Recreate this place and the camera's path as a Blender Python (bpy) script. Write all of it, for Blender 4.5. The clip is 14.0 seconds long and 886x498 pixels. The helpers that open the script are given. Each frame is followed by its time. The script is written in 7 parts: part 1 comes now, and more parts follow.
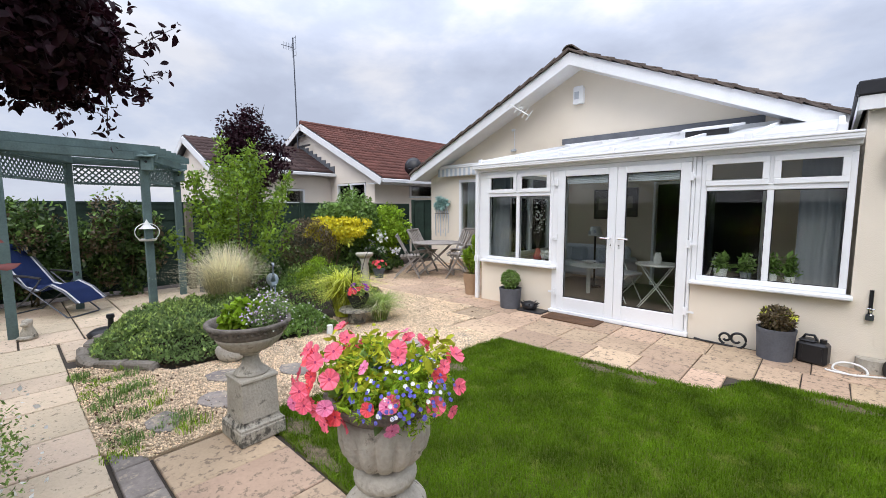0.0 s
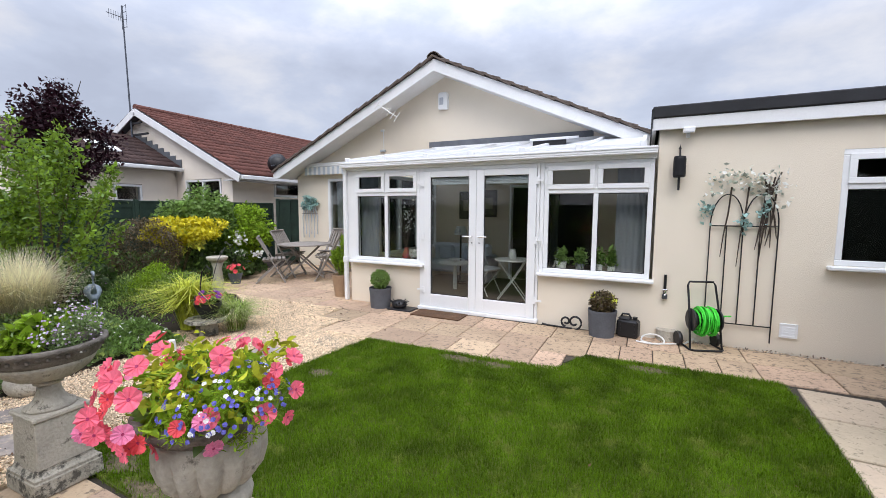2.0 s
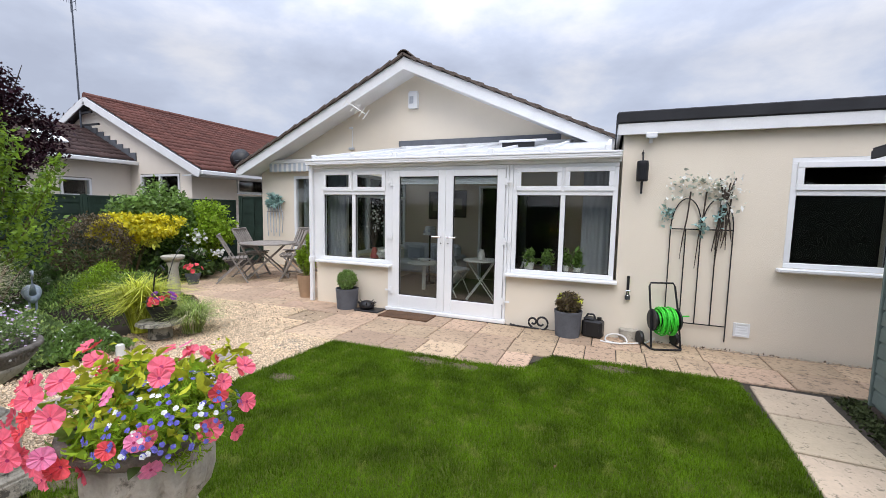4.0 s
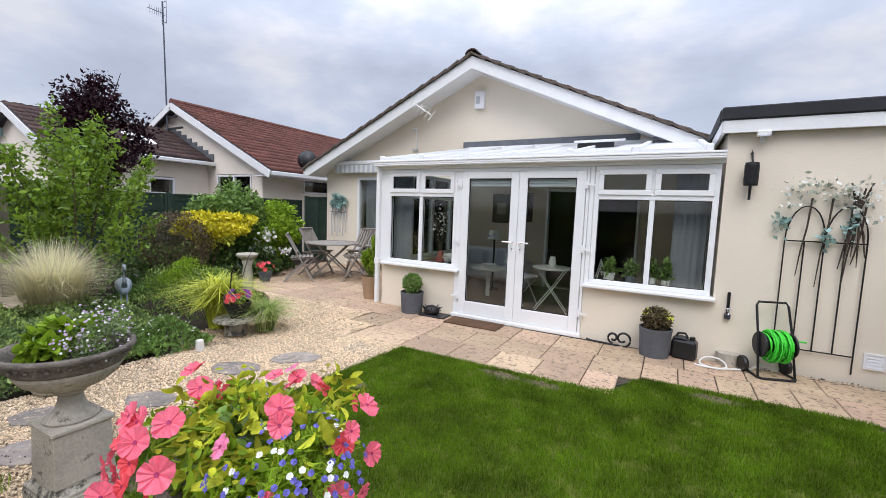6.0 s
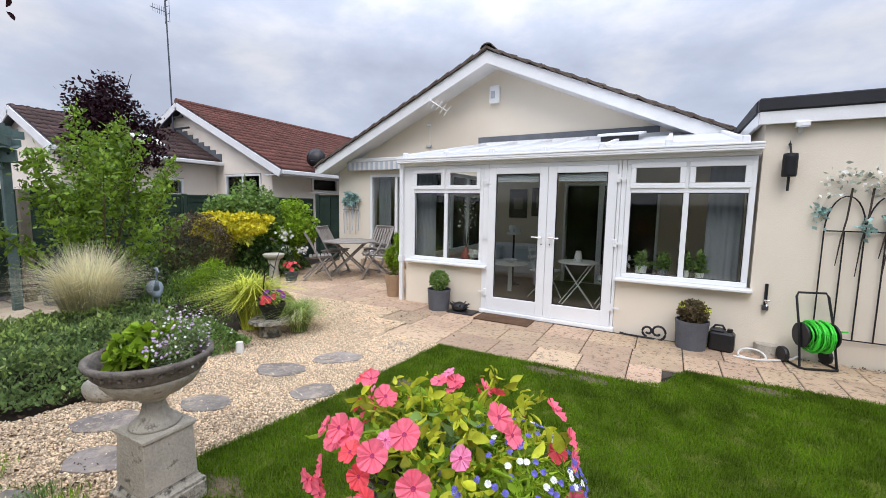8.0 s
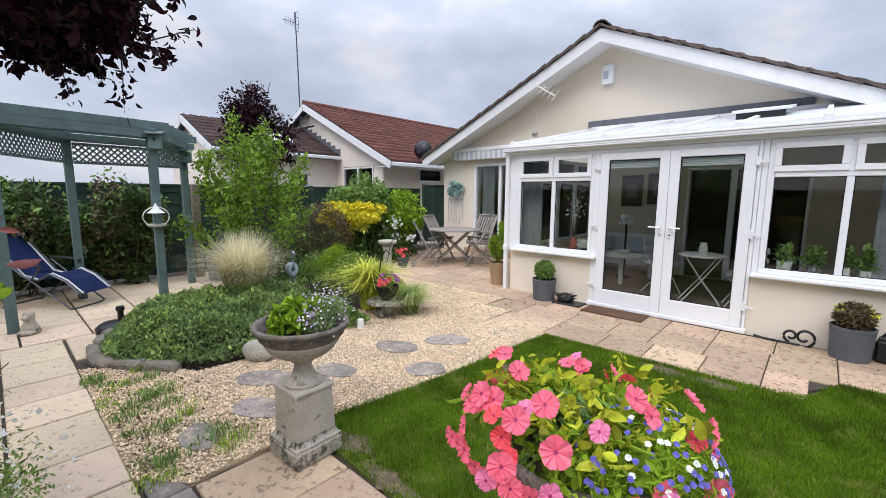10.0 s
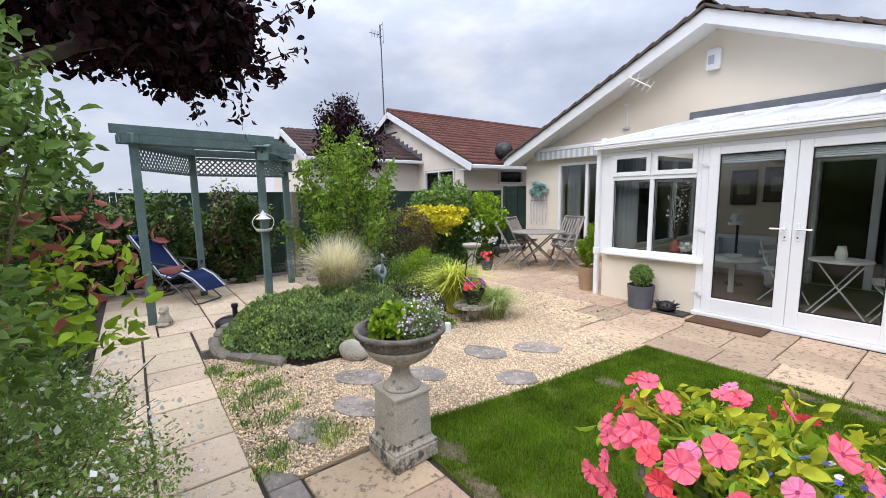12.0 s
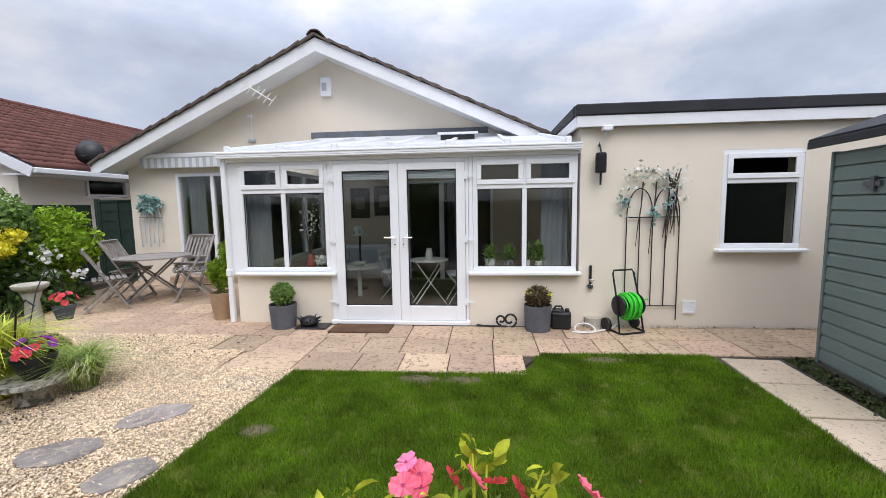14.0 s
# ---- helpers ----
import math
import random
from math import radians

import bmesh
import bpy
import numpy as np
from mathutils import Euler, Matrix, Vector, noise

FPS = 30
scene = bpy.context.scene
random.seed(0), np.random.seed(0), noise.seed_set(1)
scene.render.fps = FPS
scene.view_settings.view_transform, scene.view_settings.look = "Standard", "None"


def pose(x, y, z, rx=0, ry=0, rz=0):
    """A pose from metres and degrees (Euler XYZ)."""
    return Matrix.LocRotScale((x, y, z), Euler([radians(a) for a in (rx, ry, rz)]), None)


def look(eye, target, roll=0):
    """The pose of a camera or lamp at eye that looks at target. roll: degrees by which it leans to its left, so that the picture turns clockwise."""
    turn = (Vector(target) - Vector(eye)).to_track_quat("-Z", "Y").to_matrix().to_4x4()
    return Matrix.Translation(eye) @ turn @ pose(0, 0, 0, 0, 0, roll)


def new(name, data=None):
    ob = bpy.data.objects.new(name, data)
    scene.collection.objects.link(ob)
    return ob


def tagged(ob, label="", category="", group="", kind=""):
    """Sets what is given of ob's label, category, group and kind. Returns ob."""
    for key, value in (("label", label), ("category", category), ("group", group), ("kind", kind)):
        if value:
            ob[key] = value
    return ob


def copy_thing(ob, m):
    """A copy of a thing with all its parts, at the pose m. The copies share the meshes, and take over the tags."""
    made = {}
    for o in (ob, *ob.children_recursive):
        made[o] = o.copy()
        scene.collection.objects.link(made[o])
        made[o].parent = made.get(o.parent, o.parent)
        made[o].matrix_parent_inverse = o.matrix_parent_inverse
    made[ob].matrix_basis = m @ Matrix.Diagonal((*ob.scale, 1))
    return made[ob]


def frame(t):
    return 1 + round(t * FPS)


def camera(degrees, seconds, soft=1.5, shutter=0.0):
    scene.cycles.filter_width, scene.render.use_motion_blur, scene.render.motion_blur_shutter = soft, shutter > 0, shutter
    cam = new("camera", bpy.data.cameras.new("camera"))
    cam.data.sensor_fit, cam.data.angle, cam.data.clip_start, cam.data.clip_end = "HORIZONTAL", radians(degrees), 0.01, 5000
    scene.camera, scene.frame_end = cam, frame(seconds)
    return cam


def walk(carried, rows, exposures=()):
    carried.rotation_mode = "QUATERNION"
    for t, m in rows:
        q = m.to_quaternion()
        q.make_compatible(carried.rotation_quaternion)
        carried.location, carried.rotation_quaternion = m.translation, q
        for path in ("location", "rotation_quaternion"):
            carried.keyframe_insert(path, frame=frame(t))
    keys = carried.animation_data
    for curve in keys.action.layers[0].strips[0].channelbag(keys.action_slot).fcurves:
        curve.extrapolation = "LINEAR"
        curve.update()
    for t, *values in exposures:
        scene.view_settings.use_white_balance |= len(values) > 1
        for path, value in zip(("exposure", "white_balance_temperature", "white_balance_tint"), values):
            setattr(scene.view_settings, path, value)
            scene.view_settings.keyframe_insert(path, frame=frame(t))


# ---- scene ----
cam = camera(94.1, 14.0, soft=0.7)
PATH = [
    (0, (2.239, -5.78, 1.609), (0.878, -4.328, 1.41), -0.1),
    (0.5, (2.263, -5.744, 1.6), (1.001, -4.205, 1.404), -0.0),
    (1, (2.276, -5.732, 1.604), (1.135, -4.101, 1.409), -0.1),
    (1.5, (2.295, -5.722, 1.594), (1.287, -4.006, 1.399), 0.0),
    (2, (2.325, -5.701, 1.583), (1.452, -3.912, 1.391), 0.3),
    (2.5, (2.332, -5.693, 1.579), (1.597, -3.843, 1.386), 0.6),
    (5, (2.271, -5.617, 1.6), (1.494, -3.783, 1.41), 2.3),
    (5.5, (2.114, -5.59, 1.606), (1.22, -3.811, 1.414), 2.2),
    (6, (1.966, -5.529, 1.592), (1.006, -3.785, 1.405), 2.1),
    (6.5, (1.819, -5.535, 1.583), (0.856, -3.792, 1.399), 1.7),
    (7, (1.66, -5.608, 1.593), (0.734, -3.847, 1.4), 1.1),
    (9.5, (1.55, -5.808, 1.6), (0.365, -4.218, 1.336), 0.6),
    (10, (1.548, -5.847, 1.601), (0.213, -4.381, 1.333), 0.4),
    (10.5, (1.523, -5.874, 1.61), (0.064, -4.534, 1.342), 0.0),
    (11, (1.496, -5.891, 1.612), (-0.052, -4.653, 1.346), -0.3),
    (11.5, (1.466, -5.907, 1.614), (-0.129, -4.729, 1.35), -0.6),
    (12, (1.414, -5.892, 1.62), (-0.17, -4.7, 1.361), -0.9),
    (12.5, (1.331, -5.795, 1.623), (-0.171, -4.498, 1.376), -1.1),
    (13, (1.219, -5.631, 1.632), (-0.087, -4.135, 1.397), -1.2),
    (13.5, (1.177, -5.496, 1.607), (0.339, -3.693, 1.39), -0.9),
    (14, (1.202, -5.43, 1.592), (1.011, -3.45, 1.384), -0.9),
]
walk(cam, [(t, look(eye, target, roll)) for t, eye, target, roll in PATH], exposures=[(0, 0.09, 6450, 12.5), (2.5, 0.03, 6450, 12.5), (7, 0.0, 6450, 12.5), (9.5, 0.0, 6450, 12.5), (11, 0.10, 6450, 12.5), (12.5, 0.14, 6450, 12.5), (14, -0.03, 6450, 12.5)])

# ---------------- light ----------------
world = bpy.data.worlds.new("overcast_sky")
scene.world = world
world.use_nodes = True
wn, wl = world.node_tree.nodes, world.node_tree.links
wn.clear()
w_out, w_bg = wn.new("ShaderNodeOutputWorld"), wn.new("ShaderNodeBackground")
w_sky = wn.new("ShaderNodeTexSky")
w_sky.sky_type, w_sky.sun_disc = "NISHITA", False
w_sky.sun_elevation, w_sky.sun_rotation = radians(46), radians(205)
w_dim = wn.new("ShaderNodeVectorMath"); w_dim.operation = "SCALE"; w_dim.inputs["Scale"].default_value = 0.12
w_tc, w_map = wn.new("ShaderNodeTexCoord"), wn.new("ShaderNodeMapping")
w_map.inputs["Scale"].default_value = (1.6, 1.6, 3.4)
w_map.inputs["Location"].default_value = (0.35, 1.1, 0.2)
w_noise = wn.new("ShaderNodeTexNoise")
w_noise.inputs["Scale"].default_value, w_noise.inputs["Detail"].default_value = 1.9, 6
w_noise.inputs["Roughness"].default_value = 0.56
w_noise.inputs["Distortion"].default_value = 0.08
w_ramp = wn.new("ShaderNodeValToRGB")
w_ramp.color_ramp.elements[0].position, w_ramp.color_ramp.elements[0].color = 0.33, (0.50, 0.55, 0.67, 1)
w_ramp.color_ramp.elements[1].position, w_ramp.color_ramp.elements[1].color = 0.62, (0.80, 0.82, 0.87, 1)
w_mid = w_ramp.color_ramp.elements.new(0.48); w_mid.color = (0.60, 0.66, 0.79, 1)
w_mix = wn.new("ShaderNodeMix"); w_mix.data_type = "RGBA"; w_mix.inputs["Factor"].default_value = 0.88
wl.new(w_tc.outputs["Generated"], w_map.inputs["Vector"])
wl.new(w_map.outputs["Vector"], w_noise.inputs["Vector"])
wl.new(w_noise.outputs["Fac"], w_ramp.inputs["Fac"])
wl.new(w_sky.outputs["Color"], w_dim.inputs[0])
wl.new(w_dim.outputs["Vector"], w_mix.inputs["A"])
wl.new(w_ramp.outputs["Color"], w_mix.inputs["B"])
w_sep = wn.new("ShaderNodeSeparateXYZ")
w_up = wn.new("ShaderNodeMapRange")
w_up.inputs["From Min"].default_value, w_up.inputs["From Max"].default_value = 0.30, 0.95
w_up.inputs["To Min"].default_value, w_up.inputs["To Max"].default_value = 1.0, 3.5
w_gain = wn.new("ShaderNodeVectorMath"); w_gain.operation = "SCALE"
wl.new(w_tc.outputs["Generated"], w_sep.inputs[0])
wl.new(w_sep.outputs["Z"], w_up.inputs["Value"])
wl.new(w_mix.outputs["Result"], w_gain.inputs[0])
wl.new(w_up.outputs[0], w_gain.inputs["Scale"])
wl.new(w_gain.outputs["Vector"], w_bg.inputs["Color"])
w_bg.inputs["Strength"].default_value = 1.0
wl.new(w_bg.outputs["Background"], w_out.inputs["Surface"])

sun = new("sun", bpy.data.lights.new("sun", "SUN"))
sun.data.energy, sun.data.angle, sun.data.color = 1.5, radians(35), (1.0, 0.96, 0.9)
sun.matrix_world = look((3, -9, 12), (0, 0, 0))

# ---------------- helpers ----------------
def mat(name, col, rough=0.75, var=0.18, scale=6.0, bump=0.15, bscale=70.0, metal=0.0, col2=None, rnd=0.0, isl=0.0,
        speck=None, spec=0.4, wave=None, trans=0.0):
    """A procedural surface: a base colour with broad stains and fine grain, relief, and tone that varies from piece to piece."""
    m = bpy.data.materials.new(name)
    m.use_nodes = True
    n, l = m.node_tree.nodes, m.node_tree.links
    b = n["Principled BSDF"]
    tc = n.new("ShaderNodeTexCoord")
    vec = tc.outputs["Object"]
    info = n.new("ShaderNodeObjectInfo")
    if rnd:
        off = n.new("ShaderNodeMapping")
        comb = n.new("ShaderNodeCombineXYZ")
        mul = n.new("ShaderNodeMath"); mul.operation = "MULTIPLY"; mul.inputs[1].default_value = 37.0
        l.new(info.outputs["Random"], mul.inputs[0])
        for k in range(3):
            l.new(mul.outputs[0], comb.inputs[k])
        l.new(vec, off.inputs["Vector"]); l.new(comb.outputs[0], off.inputs["Location"])
        vec = off.outputs[0]
    big, fine = n.new("ShaderNodeTexNoise"), n.new("ShaderNodeTexNoise")
    big.inputs["Scale"].default_value, big.inputs["Detail"].default_value = scale, 5
    fine.inputs["Scale"].default_value, fine.inputs["Detail"].default_value = bscale, 4
    l.new(vec, big.inputs["Vector"]); l.new(vec, fine.inputs["Vector"])
    ramp = n.new("ShaderNodeValToRGB")
    a = tuple(c * (1 - var) for c in col)
    c2 = col2 or tuple(min(1, c * (1 + var)) for c in col)
    ramp.color_ramp.elements[0].position, ramp.color_ramp.elements[0].color = 0.32, (*a, 1)
    ramp.color_ramp.elements[1].position, ramp.color_ramp.elements[1].color = 0.68, (*c2, 1)
    mixf = n.new("ShaderNodeMath"); mixf.operation = "MULTIPLY_ADD"; mixf.inputs[1].default_value = 0.35
    half = n.new("ShaderNodeMath"); half.operation = "MULTIPLY"; half.inputs[1].default_value = 0.65
    l.new(big.outputs["Fac"], half.inputs[0])
    l.new(fine.outputs["Fac"], mixf.inputs[0]); l.new(half.outputs[0], mixf.inputs[2])
    l.new(mixf.outputs[0], ramp.inputs["Fac"])
    colour = ramp.outputs["Color"]
    if rnd or isl:
        hsv = n.new("ShaderNodeHueSaturation")
        mr = n.new("ShaderNodeMapRange")
        amount = rnd or isl
        mr.inputs["To Min"].default_value, mr.inputs["To Max"].default_value = 1 - amount, 1 + amount
        if isl:
            geo = n.new("ShaderNodeNewGeometry")
            l.new(geo.outputs["Random Per Island"], mr.inputs["Value"])
        else:
            l.new(info.outputs["Random"], mr.inputs["Value"])
        l.new(mr.outputs[0], hsv.inputs["Value"])
        if rnd:
            hue = n.new("ShaderNodeMapRange")
            frac = n.new("ShaderNodeMath"); frac.operation = "FRACT"
            many = n.new("ShaderNodeMath"); many.operation = "MULTIPLY"; many.inputs[1].default_value = 13.7
            l.new(info.outputs["Random"], many.inputs[0]); l.new(many.outputs[0], frac.inputs[0])
            hue.inputs["To Min"].default_value, hue.inputs["To Max"].default_value = 0.490, 0.508
            l.new(frac.outputs[0], hue.inputs["Value"]); l.new(hue.outputs[0], hsv.inputs["Hue"])
        l.new(colour, hsv.inputs["Color"])
        colour = hsv.outputs["Color"]
    if speck:
        sn = n.new("ShaderNodeTexNoise"); sn.inputs["Scale"].default_value = speck[1]; sn.inputs["Detail"].default_value = 6
        sn.inputs["Roughness"].default_value = 0.7
        l.new(vec, sn.inputs["Vector"])
        sr = n.new("ShaderNodeMapRange")
        sr.inputs["From Min"].default_value, sr.inputs["From Max"].default_value = speck[2], speck[2] + 0.09
        l.new(sn.outputs["Fac"], sr.inputs["Value"])
        mx = n.new("ShaderNodeMix"); mx.data_type = "RGBA"
        mx.inputs["B"].default_value = (*speck[0], 1)
        l.new(sr.outputs[0], mx.inputs["Factor"]); l.new(colour, mx.inputs["A"])
        colour = mx.outputs["Result"]
    l.new(colour, b.inputs["Base Color"])
    b.inputs["Roughness"].default_value, b.inputs["Metallic"].default_value = rough, metal
    b.inputs["Specular IOR Level"].default_value = spec
    if bump:
        bn = n.new("ShaderNodeBump"); bn.inputs["Strength"].default_value, bn.inputs["Distance"].default_value = bump, 0.01
        src = fine.outputs["Fac"]
        if wave:
            wv = n.new("ShaderNodeTexWave"); wv.bands_direction = wave[0]; wv.inputs["Scale"].default_value = wave[1]
            wv.inputs["Distortion"].default_value = 1.5
            l.new(vec, wv.inputs["Vector"]); src = wv.outputs["Fac"]
        l.new(src, bn.inputs["Height"]); l.new(bn.outputs["Normal"], b.inputs["Normal"])
    if trans:
        tr = n.new("ShaderNodeBsdfTranslucent"); l.new(colour, tr.inputs["Color"])
        ms = n.new("ShaderNodeMixShader"); ms.inputs["Fac"].default_value = trans
        l.new(b.outputs[0], ms.inputs[1]); l.new(tr.outputs[0], ms.inputs[2])
        l.new(ms.outputs[0], n["Material Output"].inputs["Surface"])
    return m


def glass_mat(name, tint=(0.92, 0.95, 0.94)):
    m = bpy.data.materials.new(name)
    m.use_nodes = True
    n, l = m.node_tree.nodes, m.node_tree.links
    n.remove(n["Principled BSDF"])
    tr, gl, fr, mx = (n.new("ShaderNodeBsdfTransparent"), n.new("ShaderNodeBsdfGlossy"), n.new("ShaderNodeFresnel"), n.new("ShaderNodeMixShader"))
    tr.inputs["Color"].default_value = (*tint, 1)
    gl.inputs["Roughness"].default_value = 0.01
    fr.inputs["IOR"].default_value = 1.45
    l.new(fr.outputs[0], mx.inputs["Fac"]); l.new(tr.outputs[0], mx.inputs[1]); l.new(gl.outputs[0], mx.inputs[2])
    l.new(mx.outputs[0], n["Material Output"].inputs["Surface"])
    return m


def link_mesh(name, me, material, parent=None, label="", smooth=False):
    if material:
        me.materials.append(material)
    if smooth:
        me.polygons.foreach_set("use_smooth", [True] * len(me.polygons))
    ob = new(name, me)
    if parent:
        ob.parent = parent
    if label:
        ob["label"] = label
    return ob


def part(name, bm, material, parent=None, label="", smooth=False):
    me = bpy.data.meshes.new(name)
    bmesh.ops.recalc_face_normals(bm, faces=bm.faces)
    bm.to_mesh(me); bm.free()
    return link_mesh(name, me, material, parent, label, smooth)


def raw(name, verts, faces, material, parent=None, label="", smooth=False):
    me = bpy.data.meshes.new(name)
    me.from_pydata(verts, [], faces)
    me.update()
    return link_mesh(name, me, material, parent, label, smooth)


def thing(name, label, category, m=None, group=""):
    ob = new(name)
    ob.empty_display_size = 0.1
    if m is not None:
        ob.matrix_basis = m
    return tagged(ob, label, category, group)


def structure(ob, label="", category=""):
    return tagged(ob, label, category, kind="structure")


def add_box(bm, x0, y0, z0, x1, y1, z1, bevel=0.0):
    r = bmesh.ops.create_cube(bm, size=1.0)
    vs = r["verts"]
    for v in vs:
        v.co = Vector((x0 + (v.co.x + 0.5) * (x1 - x0), y0 + (v.co.y + 0.5) * (y1 - y0), z0 + (v.co.z + 0.5) * (z1 - z0)))
    if bevel:
        es = list({e for v in vs for e in v.link_edges})
        bmesh.ops.bevel(bm, geom=es, offset=bevel, segments=1, affect="EDGES", profile=0.5)
    return bm


def box(*a, bevel=0.0):
    return add_box(bmesh.new(), *a, bevel=bevel)


def boxes(rows, bevel=0.0):
    bm = bmesh.new()
    for r in rows:
        add_box(bm, *r, bevel=bevel)
    return bm


def add_rod(bm, a, b, r0, r1=None, seg=8):
    a, b = Vector(a), Vector(b)
    d = b - a
    q = d.to_track_quat("Z", "Y").to_matrix().to_4x4()
    bmesh.ops.create_cone(bm, cap_ends=True, segments=seg, radius1=r0, radius2=r0 if r1 is None else r1, depth=d.length,
                          matrix=Matrix.Translation((a + b) / 2) @ q)
    return bm


def add_bar(bm, a, b, w, t, up=(0, 0, 1), bevel=0.0):
    """A board from a to b, w wide (across up) and t thick (along up)."""
    a, b = Vector(a), Vector(b)
    d = b - a
    x = d.normalized()
    y = Vector(up).cross(x).normalized()
    z = x.cross(y)
    r = bmesh.ops.create_cube(bm, size=1.0)
    for v in r["verts"]:
        c = v.co.copy()
        v.co = (a + b) / 2 + x * c.x * d.length + y * c.y * w + z * c.z * t
    if bevel:
        es = list({e for v in r["verts"] for e in v.link_edges})
        bmesh.ops.bevel(bm, geom=es, offset=bevel, segments=1, affect="EDGES", profile=0.5)
    return bm


def rod(a, b, r0, r1=None, seg=8):
    return add_rod(bmesh.new(), a, b, r0, r1, seg)


def bar(a, b, w, t, up=(0, 0, 1), bevel=0.003):
    return add_bar(bmesh.new(), a, b, w, t, up, bevel)


def tube(pts, r, seg=6, close=False):
    """A round tube along points; r may be one radius or one for each point."""
    bm = bmesh.new()
    pts = [Vector(p) for p in pts]
    rs = r if isinstance(r, (list, tuple)) else [r] * len(pts)
    rings = []
    for i, p in enumerate(pts):
        d = (pts[(i + 1) % len(pts)] - pts[i - 1]) if close else (pts[min(i + 1, len(pts) - 1)] - pts[max(i - 1, 0)])
        q = d.to_track_quat("Z", "Y")
        rings.append([bm.verts.new(p + q @ Vector((math.cos(a) * rs[i], math.sin(a) * rs[i], 0))) for a in
                      [2 * math.pi * k / seg for k in range(seg)]])
    n = len(rings)
    for i in range(n if close else n - 1):
        for k in range(seg):
            bm.faces.new((rings[i][k], rings[i][(k + 1) % seg], rings[(i + 1) % n][(k + 1) % seg], rings[(i + 1) % n][k]))
    if not close:
        bm.faces.new(rings[0]); bm.faces.new(rings[-1])
    return bm


def lathe(profile, seg=32, lobes=0, depth=0.0, span=(0, 0)):
    """A turned shape from (radius, height) pairs; lobes swell it between the heights of span."""
    bm = bmesh.new()
    rings = []
    for r, z in profile:
        ring = []
        for k in range(seg):
            a = 2 * math.pi * k / seg
            rr = r
            if lobes and span[0] <= z <= span[1]:
                u = (z - span[0]) / (span[1] - span[0])
                rr = r * (1 - depth * math.sin(math.pi * u) ** 0.5 * (1 - abs(math.sin(lobes * a / 2))) ** 1.5)
            ring.append(bm.verts.new((rr * math.cos(a), rr * math.sin(a), z)))
        rings.append(ring)
    for i in range(len(rings) - 1):
        for k in range(seg):
            bm.faces.new((rings[i][k], rings[i][(k + 1) % seg], rings[i + 1][(k + 1) % seg], rings[i + 1][k]))
    if profile[0][0] > 1e-4:
        bm.faces.new(rings[0])
    if profile[-1][0] > 1e-4:
        bm.faces.new(rings[-1])
    bmesh.ops.remove_doubles(bm, verts=bm.verts, dist=1e-5)
    return bm


def sheet(name, pts, z, material, thick=0.03, parent=None):
    bm = bmesh.new()
    f = bm.faces.new([bm.verts.new((x, y, z)) for x, y in pts])
    r = bmesh.ops.extrude_face_region(bm, geom=[f])
    for v in r["geom"]:
        if isinstance(v, bmesh.types.BMVert):
            v.co.z -= thick
    bmesh.ops.triangulate(bm, faces=bm.faces)
    return part(name, bm, material, parent)


def inside(px, py, poly):
    c = np.zeros(len(px), bool)
    for (x0, y0), (x1, y1) in zip(poly, poly[1:] + poly[:1]):
        hit = ((y0 > py) != (y1 > py)) & (px < (x1 - x0) * (py - y0) / ((y1 - y0) or 1e-9) + x0)
        c ^= hit
    return c


def fill_mesh(name, co, tris, material, parent=None, label=""):
    """A mesh of triangles from arrays."""
    me = bpy.data.meshes.new(name)
    me.vertices.add(len(co)); me.vertices.foreach_set("co", co.astype(np.float32).ravel())
    n = len(tris)
    me.loops.add(n * 3); me.loops.foreach_set("vertex_index", tris.astype(np.int32).ravel())
    me.polygons.add(n); me.polygons.foreach_set("loop_start", np.arange(n, dtype=np.int32) * 3)
    me.update(calc_edges=True)
    me.validate()
    return link_mesh(name, me, material, parent, label)


RNG = np.random.default_rng(7)


